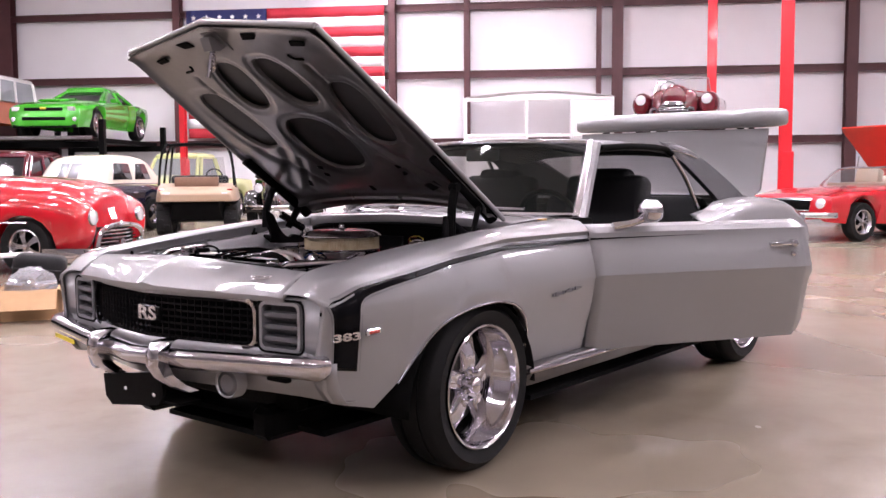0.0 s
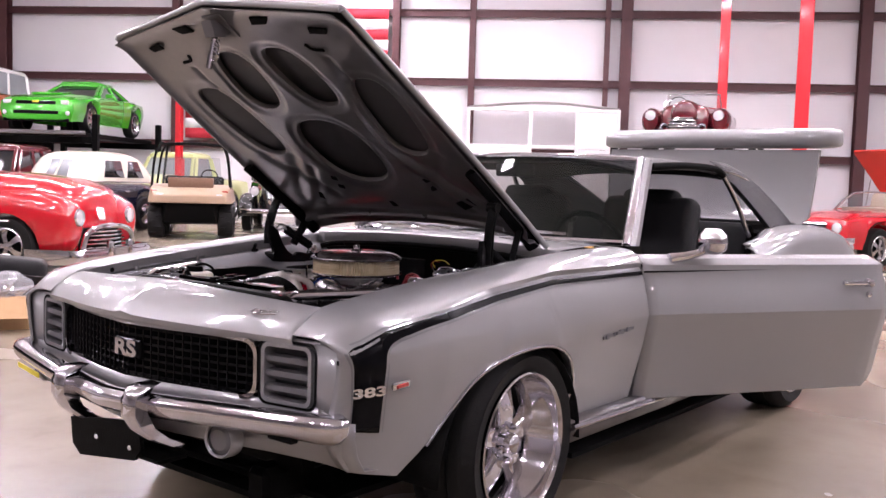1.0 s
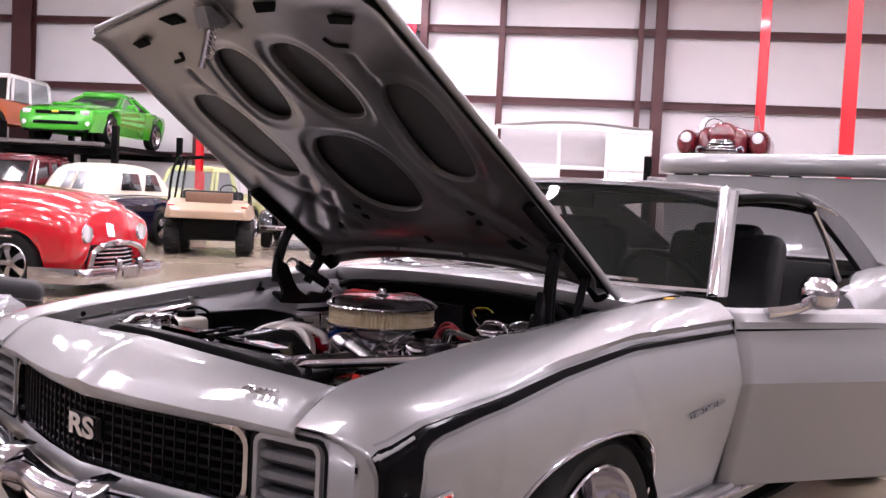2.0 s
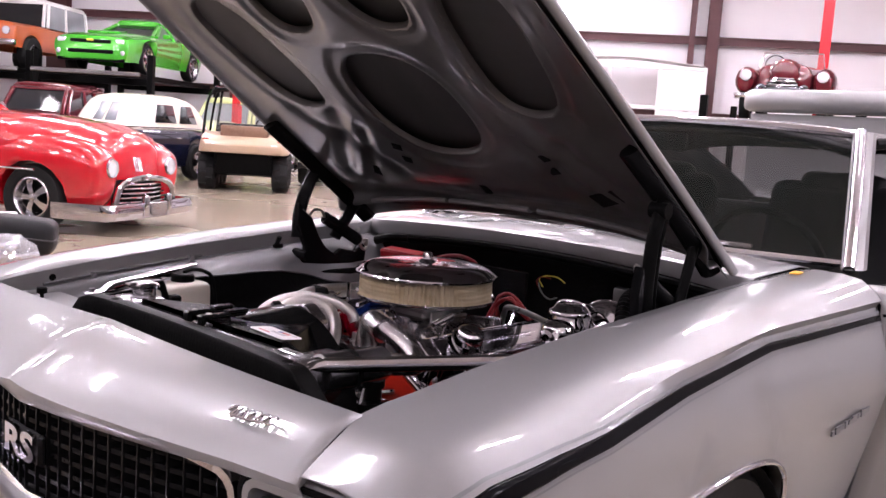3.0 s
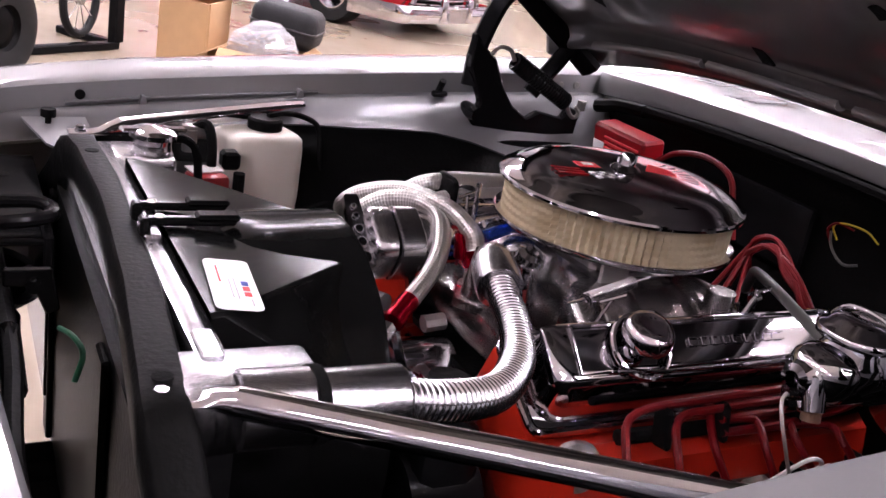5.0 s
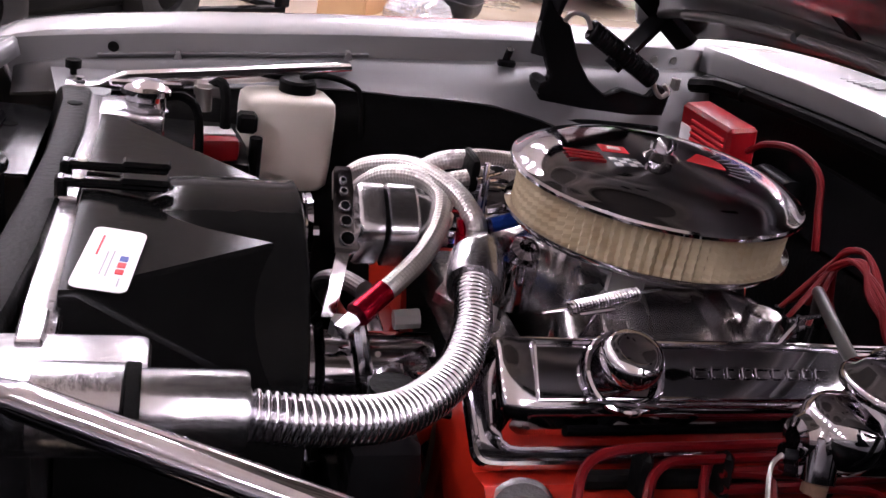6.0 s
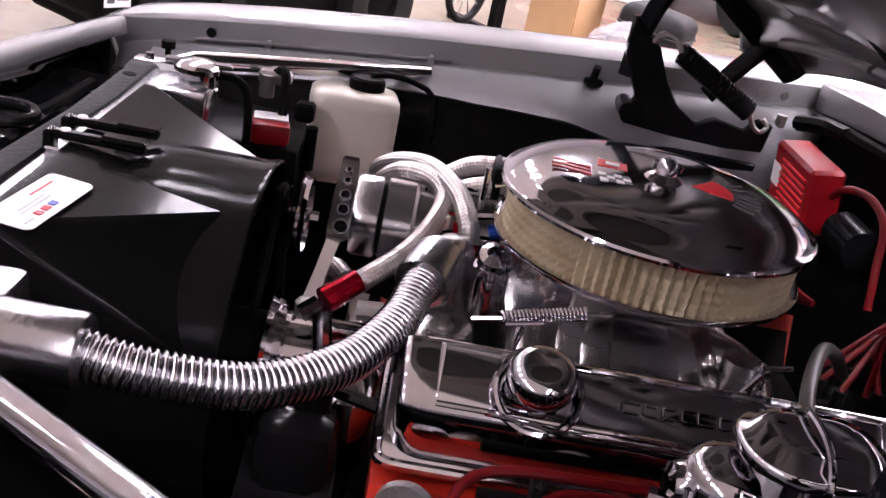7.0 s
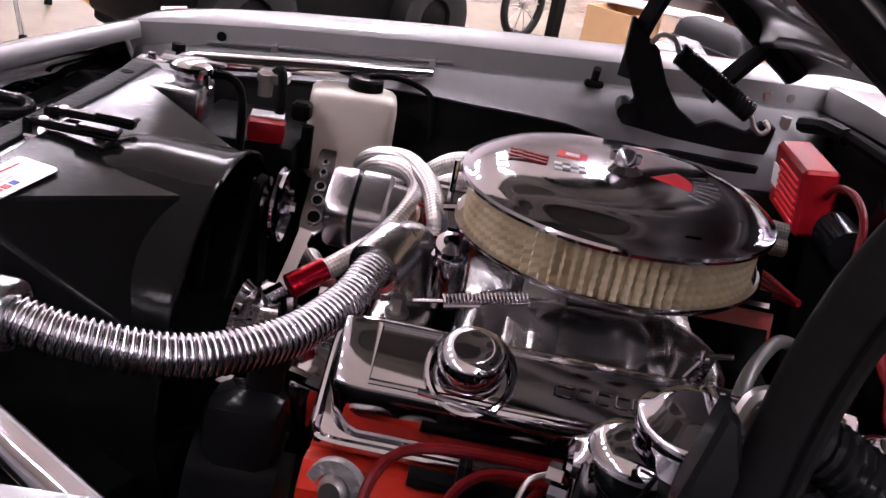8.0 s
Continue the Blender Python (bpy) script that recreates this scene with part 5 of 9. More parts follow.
for y in [-0.60, -0.55, -0.50, -0.46, -0.42, -0.40, -0.385, -0.375, -0.365] + list(np.linspace(-0.34, 0.62, 33)):
    xf, xr, z = at(SUPPORT_FRONT, y), at(SUPPORT_REAR, y), at(SUPPORT_TOP, y)
    rows.append([(xf + 0.006, y, z - 0.085), (xf, y, z - 0.055), (xf - 0.001, y, z - 0.008), (xf + 0.003, y, z - 0.001), (xf + 0.008, y, z), (xr - 0.010, y, z), (xr - 0.004, y, z - 0.001), (xr, y, z - 0.006), (xr + 0.001, y, z - 0.030)])
support = part("radiator_support", sheet(rows), BLACK_SATIN, car, "black painted radiator support panel, bowed across the bay", smooth=40, solid=0.002)
for y in (-0.334, 0.30):
    part("support_hole", moved(lathe([(0.0001, 0.001), (0.009, 0.001), (0.0095, 0)], 14), turned((at(SUPPORT_FRONT, y) + at(SUPPORT_REAR, y)) / 2, y, 0.8292, (0, 0, 1))), BLACK_MATT, support)
part("support_face", block(0.012, 0.92, 0.44, at=(-0.602, 0, 0.52)), BLACK_SATIN, support)
for y in (-0.40, -0.10, 0.42):
    part("stiffener", block(0.010, 0.05, 0.42, 0.003, 1, at=(-0.612, y, 0.52)), BLACK_SATIN, support)
part("support_end", loft([[(x, y, z) for x, y in ((-0.628, -0.375), (-0.575, -0.380), (-0.560, -0.470), (-0.612, -0.470))] for z in (0.30, 0.74)]), BLACK_SATIN, support, smooth=0)
catch = part("hood_catch", join(tube([(-0.735, 0.165, 0.800), (-0.660, 0.160, 0.804), (-0.640, 0.135, 0.800), (-0.660, 0.108, 0.800), (-0.735, 0.100, 0.796)], 0.0085, 10, 4), block(0.10, 0.10, 0.010, 0.003, 1, at=(-0.700, 0.132, 0.780)), block(0.012, 0.11, 0.09, 0.003, 1, at=(-0.650, 0.132, 0.745))), BLACK_GLOSS, car, "black hood latch catch")
part("catch_pawl", join(moved(prism([(-0.03, 0.0), (0.02, 0.0), (0.03, -0.05), (0.015, -0.055), (0.0, -0.02), (-0.03, -0.02)], 0.012, 0.002), pose(-0.672, 0.02, 0.775)), rod((-0.672, 0.0, 0.760), (-0.672, 0.05, 0.760), 0.008, 10)), BLACK_GLOSS, catch)
part("catch_cable", tube([(-0.650, -0.05, 0.735), (-0.640, -0.085, 0.742), (-0.632, -0.10, 0.728), (-0.640, -0.105, 0.700)], 0.0032, 8, 5), GREEN_WIRE, catch, "thin green wire")
part("splash_plate", join(block(0.14, 0.30, 0.004, 0.001, 1, at=(-0.700, 0.42, 0.735)), block(0.004, 0.30, 0.27, 0.001, 1, at=(-0.632, 0.42, 0.60))), BLACK_GLOSS, car, "black sheet-metal splash plate", smooth=0)
for x, y, r in ((-0.70, 0.36, 0.016), (-0.68, 0.47, 0.010), (-0.735, 0.45, 0.010)):
    part("plate_hole", moved(lathe([(0.0001, 0.0006), (r, 0.0006), (r * 1.03, 0)], 16), turned(x, y, 0.7372, (0, 0, 1))), BLACK_MATT, car)
part("latch_plate", join(block(0.06, 0.14, 0.008, 0.003, 1, at=(-0.72, -0.02, 0.735)), block(0.03, 0.10, 0.06, 0.004, 1, at=(-0.735, 0.0, 0.715)), rod((-0.70, -0.05, 0.735), (-0.70, -0.16, 0.725), 0.012, 10)), BLACK_GLOSS, car, "black hood latch plate")
part("latch_brace", join(block(0.05, 0.06, 0.25, 0.005, 1, at=(-0.76, 0.0, 0.63)), tube([(-0.73, 0.25, 0.755), (-0.74, 0.12, 0.745), (-0.73, 0.08, 0.74)], 0.012, 8, 3)), BLACK_SATIN, car)
part("horn", join(moved(lathe([(0.02, 0), (0.03, 0.03), (0.055, 0.07), (0.057, 0.075), (0.05, 0.07)], 20), turned(-0.715, 0.20, 0.63, (0.2, -0.3, 0.9))), rod((-0.715, 0.20, 0.59), (-0.715, 0.20, 0.63), 0.045, 16)), BLACK_GLOSS, car, "black horn behind the grille")
part("horn", join(moved(lathe([(0.02, 0), (0.03, 0.03), (0.055, 0.07), (0.057, 0.075), (0.05, 0.07)], 20), turned(-0.74, 0.30, 0.66, (0.2, 0.3, 0.9))), rod((-0.74, 0.30, 0.62), (-0.74, 0.30, 0.66), 0.045, 16)), BLACK_GLOSS, car, "black horn behind the grille")
part("harness", tube([(-0.70, -0.45, 0.72), (-0.71, -0.30, 0.74), (-0.70, -0.1, 0.735), (-0.705, 0.2, 0.745), (-0.70, 0.5, 0.74)], 0.010, 8, 4), BLACK_SATIN, car)
part("nose_shield", sheet([[(-0.79, y, 0.58), (-0.77, y, 0.50), (-0.74, y, 0.44)] for y in (-0.5, 0.5)]), BLACK_MATT, car, solid=0.004)
# crossmember and rails; the two flat plates are added to darken the bottom
part("front_subframe", join(block(0.14, 1.0, 0.12, 0.02, 1, at=(0.0, 0, 0.22)), block(1.3, 0.10, 0.12, 0.02, 1, at=(-0.05, -0.36, 0.25)), block(1.3, 0.10, 0.12, 0.02, 1, at=(-0.05, 0.36, 0.25)),
                           block(0.45, 0.62, 0.02, at=(0.30, 0, 0.18)), block(0.40, 0.62, 0.02, at=(-0.42, 0, 0.18))), BLACK_SATIN, car, "black front subframe with added dark plates below")
part("cowl_seal", tube([(0.505, 0.60, 0.890), (0.512, 0.45, 0.902), (0.520, 0.2, 0.914), (0.522, 0.0, 0.917), (0.520, -0.2, 0.914), (0.512, -0.45, 0.902), (0.505, -0.60, 0.890)], 0.012, 8, 4), BLACK_MATT, car, "black cowl seal")
part("cowl_corner_trim", tube([(0.47, 0.585, 0.882), (0.49, 0.53, 0.896), (0.505, 0.47, 0.900)], 0.014, 8, 4), BLACK_SATIN, car)

# ---- radiator, shroud and hoses ----
radiator = part("radiator", join(block(0.032, 0.74, 0.05, 0.008, 2, at=(-0.551, 0, 0.800)), block(0.055, 0.72, 0.42, at=(-0.572, 0, 0.56)),
                                 block(0.085, 0.090, 0.06, 0.008, 2, at=(-0.507, 0.322, 0.797)), block(0.13, 0.085, 0.06, 0.008, 2, at=(-0.530, -0.325, 0.797))), ALU, car, "bare aluminium radiator")
cap = part("radiator_cap", moved(lathe([(0.0001, 0.022), (0.012, 0.021), (0.028, 0.018), (0.034, 0.013), (0.034, 0.006), (0.027, 0.003), (0.025, -0.012)], 28), pose(-0.490, 0.332, 0.838)), CHROME, radiator, "chrome radiator cap")
part("filler_neck", moved(lathe([(0.030, -0.022), (0.027, -0.020), (0.0255, 0.004), (0.021, 0.004)], 24), pose(-0.490, 0.332, 0.842)), ALU, radiator)
part("cap_wings", moved(block(0.096, 0.020, 0.006, 0.003, 1), pose(-0.490, 0.332, 0.8545, 0, 0, 8)), CHROME, radiator)
part("overflow_tube", tube([(-0.468, 0.338, 0.838), (-0.440, 0.350, 0.836), (-0.420, 0.352, 0.810), (-0.415, 0.348, 0.72), (-0.415, 0.345, 0.6)], 0.0065, 8, 4), BLACK_MATT, radiator, "thin black overflow hose")
for y in (-0.19, 0.09):
    part("shroud_clip", block(0.02, 0.05, 0.006, 0.002, 1, at=(-0.553, y - 0.09, 0.828)), ALU, radiator)


def shroud_box():
    """Flat facets from the radiator's edge to a round opening."""
    front = [(-0.527, 0.250, 0.836), (-0.527, -0.236, 0.836), (-0.527, -0.300, 0.40), (-0.527, 0.300, 0.40)]
    lip = [(-0.540, y * 1.01, 0.62 + (z - 0.62) * 1.0) for x, y, z in front]
    rear = [(-0.335, 0.208 * math.cos(radians(a)) * 1.03, 0.62 + 0.208 * math.sin(radians(a)) * 1.03) for a in (69, 111, 159, 201, 249, 291, 339, 381)]
    v = front + rear + lip
    f = [(0, 1, 5, 4), (1, 6, 5), (1, 2, 7, 6), (2, 8, 7), (2, 3, 9, 8), (3, 10, 9), (3, 0, 11, 10), (0, 4, 11)]
    f += [(12 + k, 12 + (k + 1) % 4, (k + 1) % 4, k) for k in range(4)]
    return v, f


def shroud_hoop():
    n, rows = 72, []
    for x, r in ((-0.50, 0.203), (-0.475, 0.2120), (-0.450, 0.2180), (-0.42, 0.2200), (-0.332, 0.2205), (-0.326, 0.2225), (-0.321, 0.2225), (-0.319, 0.2200), (-0.321, 0.2165), (-0.345, 0.2155), (-0.50, 0.2000)):
        rows.append([(x, r * math.cos(math.tau * k / n), 0.62 + r * math.sin(math.tau * k / n)) for k in range(n)])
    return sheet(rows, True)


shroud = part("fan_shroud", shroud_box(), PLASTIC_BLACK, car, "black moulded fan shroud with flat facets", smooth=12, bevel=0.004)
part("shroud_hoop", shroud_hoop(), PLASTIC_BLACK, shroud, smooth=35)
for y in (-0.010, 0.040):
    part("shroud_rib", join(block(0.105, 0.014, 0.010, 0.003, 1, at=(-0.510, y, 0.8430)), block(0.050, 0.022, 0.008, 0.003, 1, at=(-0.480, y, 0.8485)), block(0.012, 0.020, 0.024, 0.003, 1, at=(-0.561, y, 0.836))), PLASTIC_BLACK, shroud)
    part("rib_screw", moved(lathe([(0.0001, 0.003), (0.005, 0.002), (0.006, 0)], 10), pose(-0.545, y, 0.848)), STEEL, shroud)
sticker_pose = pose(-0.504, -0.173, 0.8372, 0, 3.8, -6.5)
label_plate = part("sticker", moved(prism(rounded(0.047, 0.122, 0.008, 4), 0.0012), sticker_pose @ pose(0, 0, 0, -90, 0, 0)), PAPER, shroud, "white printed sticker with small marks", smooth=0)
for dx, dy, wx, wy, ink in ((0.012, 0.000, 0.007, 0.009, INK_BLUE), (0.012, -0.013, 0.007, 0.009, INK_RED), (0.012, -0.026, 0.007, 0.008, INK_RED), (0.002, -0.012, 0.0012, 0.050, INK_PALE),
                            (-0.003, -0.012, 0.0012, 0.044, INK_PALE), (-0.012, 0.022, 0.0016, 0.040, INK_RED), (0.014, -0.045, 0.0012, 0.014, INK_PALE)):
    part("print_bar", moved(block(wx, wy, 0.0008, at=(dx, dy, 0.001)), sticker_pose), ink, label_plate, smooth=0)
fan = part("fan", rod((-0.41, 0, 0.61), (-0.30, 0, 0.61), 0.05, 20), BLACK_SATIN, car, "black cooling fan inside the shroud")
for k in range(6):
    part("fan_blade", moved(loft([[(-0.03 * q - 0.015, w, r), (-0.03 * q + 0.012, -w, r), (-0.03 * q + 0.016, -w, r), (-0.03 * q - 0.011, w, r)] for q, r, w in ((0, 0.05, 0.02), (0.5, 0.13, 0.035), (1, 0.22, 0.045))]), Matrix.Translation((-0.375, 0, 0.61)) @ Matrix.Rotation(math.tau * k / 6, 4, "X")), BLACK_SATIN, fan)
part("upper_hose_sleeve", join(moved(lathe([(0.030, 0), (0.0345, 0.002), (0.0345, 0.062), (0.030, 0.064)], 28), turned(-0.545, -0.352, 0.803, (1, -0.05, 0.0))),), ALU, radiator, "polished aluminium hose neck")
hose = part("upper_radiator_hose", ribbed_tube([(-0.475, -0.355, 0.803), (-0.410, -0.357, 0.803), (-0.345, -0.352, 0.791), (-0.265, -0.318, 0.773), (-0.198, -0.250, 0.767), (-0.157, -0.170, 0.773), (-0.141, -0.112, 0.783), (-0.128, -0.074, 0.790)],
            0.0188, 0.0022, 74), HOSE_CHROME, car, "chrome corrugated upper radiator hose", smooth=60)
part("hose_cover", moved(lathe([(0.022, 0.0), (0.0315, 0.002), (0.0315, 0.076), (0.030, 0.079), (0.020, 0.080)], 28), turned(-0.473, -0.3555, 0.803, (1, -0.02, 0.0))), ALU, hose, "polished aluminium hose cover")
part("hose_band", moved(lathe([(0.0345, 0.0), (0.0355, 0.001), (0.0355, 0.010), (0.0345, 0.011)], 28), turned(-0.482, -0.355, 0.803, (1, 0, 0))), BLACK_MATT, hose)
part("hose_cover", moved(lathe([(0.023, 0.0), (0.0295, 0.001), (0.0315, 0.005), (0.0305, 0.056), (0.024, 0.058)], 28), turned(-0.137, -0.098, 0.784, (0.30, 0.92, 0.16))), ALU, hose, "polished aluminium hose cover")

jug = part("washer_bottle", moved(loft([[(x, y, z) for x, y in rounded(w * 1.02, d * 1.02, 0.020, 5)] for z, w, d in ((0.655, 0.125, 0.075), (0.665, 0.138, 0.088), (0.70, 0.142, 0.092), (0.785, 0.142, 0.092), (0.800, 0.139, 0.089), (0.806, 0.130, 0.080), (0.810, 0.112, 0.064))]), pose(-0.277, 0.523, 0, 0, 0, 10)), JUG, car, "milky plastic washer bottle", smooth=50)
part("bottle_cap", moved(lathe([(0.0001, 0.022), (0.026, 0.022), (0.030, 0.018), (0.030, 0.0)], 24), pose(-0.262, 0.535, 0.808)), BLACK_SATIN, jug, "black screw cap")
part("bottle_tube", tube([(-0.258, 0.535, 0.832), (-0.225, 0.545, 0.836), (-0.18, 0.560, 0.826), (-0.15, 0.565, 0.80), (-0.14, 0.555, 0.7)], 0.005, 8, 4), BLACK_MATT, jug)
part("bottle_pump", join(rod((-0.33, 0.43, 0.69), (-0.33, 0.43, 0.76), 0.010, 10), block(0.03, 0.03, 0.03, 0.005, 1, at=(-0.345, 0.44, 0.78))), BLACK_SATIN, jug)
battery = part("battery", block(0.18, 0.20, 0.19, 0.008, 2, at=(-0.43, 0.475, 0.640)), BLACK_SATIN, car, "black battery with red terminal cover")
part("terminal_cover", moved(block(0.060, 0.05, 0.036, 0.009, 2), pose(-0.390, 0.400, 0.752, 0, 0, 12)), RED_PLASTIC, battery, "red terminal cover")
part("battery_label", moved(block(0.052, 0.034, 0.002), pose(-0.392, 0.412, 0.7715, 0, 0, 10)), PAPER, battery)
part("terminal_clamp", join(rod((-0.41, 0.45, 0.79), (-0.41, 0.45, 0.825), 0.012, 12), block(0.05, 0.03, 0.02, 0.004, 1, at=(-0.40, 0.46, 0.82))), STEEL, battery)
part("battery_cable", tube([(-0.40, 0.46, 0.825), (-0.385, 0.445, 0.835), (-0.378, 0.43, 0.80), (-0.38, 0.42, 0.70)], 0.008, 8, 4), BLACK_MATT, battery)

# ---- engine ----
block_ob = part("engine_block", join(block(0.50, 0.34, 0.36, 0.03, 2, at=(0.13, 0, 0.46)), block(0.46, 0.26, 0.14, 0.03, 2, at=(0.15, 0, 0.25)), block(0.05, 0.26, 0.22, 0.02, 2, at=(-0.125, 0, 0.52))), ORANGE, car, "orange-red painted engine block")
for s in (-1, 1):
    head = part("cylinder_head", loft([[(x, s * y, z) for y, z in ((0.138, 0.724), (0.246, 0.655), (0.280, 0.664), (0.304, 0.648), (0.312, 0.605), (0.245, 0.52), (0.10, 0.64))] for x in (-0.155, -0.145, 0.36, 0.37)]), ORANGE, car, "orange-red cylinder head", smooth=30)
    for k in range(4):
        x = -0.075 + k * 0.125
        part("header_tube", tube([(x, s * 0.30, 0.585), (x + 0.01, s * 0.36, 0.575), (x + 0.05, s * 0.38, 0.52), (0.24, s * 0.34, 0.38)], 0.021, 12, 5), HEADER, head, "heat-stained exhaust header tube")
        part("spark_plug", rod((x + 0.045, s * 0.305, 0.61), (x + 0.04, s * 0.375, 0.615), 0.011, 8), BLACK_SATIN, head)
    part("header_flange", moved(lathe([(0.018, 0.010), (0.030, 0.009), (0.032, 0.0)], 24), turned(-0.118, s * 0.294, 0.648, (-0.3, s, 0.25))), CAST, head)
    part("coolant_plug", moved(lathe([(0.0001, 0.016), (0.011, 0.016), (0.015, 0.012), (0.017, 0.004)], 18), turned(-0.118, s * 0.294, 0.648, (-0.3, s, 0.25))), STEEL, head)

    def cover_row(x, k, lift=0.0):
        return [(x, s * y, z) for y, z in ((0.150 + k, 0.735 - k), (0.165 + k, 0.755 - k), (0.196 + k * 0.6, 0.782 - k * 0.5), (0.206, 0.787 - k * 0.2), (0.214, 0.784 - k * 0.2), (0.254, 0.745 - k * 0.3), (0.260 - k * 0.4, 0.737 - k * 0.2), (0.2605 - k * 0.6, 0.728), (0.2485 - k, 0.684 + k * 0.3), (0.2440 - k, 0.669 + k * 0.4))]
    def frame_of(w, d, t):
        return join(block(w, t, 0.0012, 0.0004, 1, at=(0, d / 2, 0)), block(w * 0.8, t, 0.0012, 0.0004, 1, at=(0, -d / 2, 0)), block(t, d, 0.0012, 0.0004, 1, at=(-w / 2, 0, 0)))

    ends = ((-0.1440, 0.030), (-0.1425, 0.020), (-0.138, 0.011), (-0.131, 0.005), (-0.122, 0.0015), (-0.112, 0.0))
    cov = part("valve_cover", loft([cover_row(x, k) for x, k in ends] + [cover_row(0.216 - x, k) for x, k in reversed(ends)]), CHROME, car, "chrome valve cover", smooth=50)
    part("cover_flange", loft([[(x, s * y, z) for y, z in ((0.138, 0.730), (0.142, 0.736), (0.249, 0.6725), (0.252, 0.668), (0.247, 0.661))] for x in (-0.150, 0.362)]), CHROME, cov, smooth=30)
    part("flange_bead", tube([(-0.130, s * 0.252, 0.668), (-0.146, s * 0.250, 0.669), (-0.153, s * 0.243, 0.673), (-0.154, s * 0.228, 0.682), (-0.154, s * 0.160, 0.723), (-0.149, s * 0.145, 0.732), (-0.13, s * 0.140, 0.735)], 0.0062, 10, 4), CHROME, cov)
    part("flange_bead", tube([(-0.130, s * 0.252, 0.668), (0.10, s * 0.252, 0.668), (0.362, s * 0.252, 0.668)], 0.0062, 10, 2), CHROME, cov)
    part("cover_bead", tube([(-0.108, s * 0.2135, 0.7865), (-0.108, s * 0.2545, 0.7465), (0.32, s * 0.2545, 0.7465), (0.32, s * 0.2135, 0.7865), (-0.108, s * 0.2135, 0.7865)], 0.0030, 6, 1), CHROME, cov)
    for k in range(9):
        part("raised_mark", moved(frame_of(0.013 if k % 4 else 0.018, 0.010, 0.0022), Matrix.Translation((0.075 + k * 0.0185, s * 0.2355, 0.7668)) @ Matrix.Rotation(s * -radians(43), 4, "X")), CHROME, cov)
    breather = part("breather_cap", moved(lathe([(0.0001, 0.044), (0.017, 0.0445), (0.019, 0.0455), (0.026, 0.043), (0.031, 0.037), (0.0325, 0.031), (0.0325, 0.022), (0.031, 0.019), (0.024, 0.017), (0.016, 0.016), (0.014, 0.0)], 40), turned(-0.016, s * 0.238, 0.763, (-0.05, s * 0.38, 0.92))), CHROME, cov, "chrome push-in breather cap", smooth=45)
    part("breather_base", moved(join(tube([(0.040 * math.cos(math.tau * k / 40), 0.040 * math.sin(math.tau * k / 40), 0.004) for k in range(41)], 0.0042, 8, 1), rod((-0.045, 0.028 * s, 0.008), (0.030, 0.036 * s, 0.008), 0.0032, 8)), turned(-0.016, s * 0.238, 0.766, (0, s * 0.7, 0.7))), CHROME, cov)
    for x in (-0.043, 0.204):
        part("wing_stud", join(rod((x, s * 0.165, 0.735), (x + 0.007, s * 0.193, 0.810), 0.0028, 8), rod((x - 0.010, s * 0.190, 0.806), (x + 0.024, s * 0.195, 0.816), 0.0030, 8), rod((x + 0.001, s * 0.170, 0.748), (x + 0.002, s * 0.174, 0.760), 0.0050, 8)), CHROME, cov)
    for row, (dy, dz) in enumerate(((0.0, 0.016), (0.010, 0.008), (-0.002, 0.002), (0.016, -0.004), (0.004, -0.014), (0.022, -0.020))):
        part("spark_lead", tube([(0.42, s * 0.20, 0.72), (0.36, s * 0.29, 0.712 + dz), (0.22, s * (0.290 + dy), 0.704 + dz), (0.08, s * (0.292 + dy), 0.701 + dz), (-0.05 + row * 0.060, s * (0.298 + dy), 0.698 + dz),
                                 (-0.088 + row * 0.068, s * (0.338 + dy), 0.680 + dz * 0.5), (-0.080 + row * 0.074, s * 0.372, 0.622)], 0.0052, 8, 5), RED_WIRE, head, "red spark plug lead")
    # added black tube, a dark band for the shaded gap below the cover
    part("lead_gap_shade", tube([(-0.055, s * 0.283, 0.672), (0.10, s * 0.285, 0.671), (0.25, s * 0.285, 0.671), (0.37, s * 0.282, 0.672)], 0.010, 10, 3), BLACK_MATT, head, "added black tube for the dark gap under the plug leads")
    for x in (-0.005, 0.085, 0.21):
        part("lead_clamp", moved(block(0.012, 0.034, 0.052, 0.006, 1), pose(x, s * 0.300, 0.690, s * 12, 0, 0)), BLACK_SATIN, head)

DULL_ALU = material("dull_cast_aluminium", (0.40, 0.385, 0.38), 0.22, 1.0, 0.15, 40, bump=0.10, bump_scale=140, rough_vary=0.4, second=(0.28, 0.27, 0.27), second_amount=0.6, second_scale=9)
# added black sheet that stands for the shadow under the manifold
part("valley_shade", loft([[(x, y, z) for y, z in ((-0.158, 0.746), (-0.096, 0.656), (0.096, 0.656), (0.158, 0.746), (0.154, 0.738), (0.09, 0.646), (-0.09, 0.646), (-0.154, 0.738))] for x in (-0.150, 0.366)]), BLACK_SATIN, block_ob, "added black sheet for the shade between the heads")
manifold = part("intake_manifold", block(0.28, 0.20, 0.09, 0.02, 2, at=(0.10, 0, 0.705)), DULL_ALU, car, "polished aluminium intake manifold")
part("plenum", block(0.17, 0.17, 0.06, 0.015, 2, at=(0.105, 0, 0.757)), DULL_ALU, manifold)
part("water_crossover", block(0.07, 0.26, 0.06, 0.015, 2, at=(-0.10, 0, 0.70)), DULL_ALU, manifold)
for s in (-1, 1):
    for k, x in enumerate((-0.01, 0.055, 0.155, 0.22)):
        part("runner", tube([(0.10 + (x - 0.10) * 0.45, s * 0.05, 0.760), (x, s * 0.11, 0.752), (x, s * 0.165, 0.715)], 0.027, 14, 4), DULL_ALU, manifold)
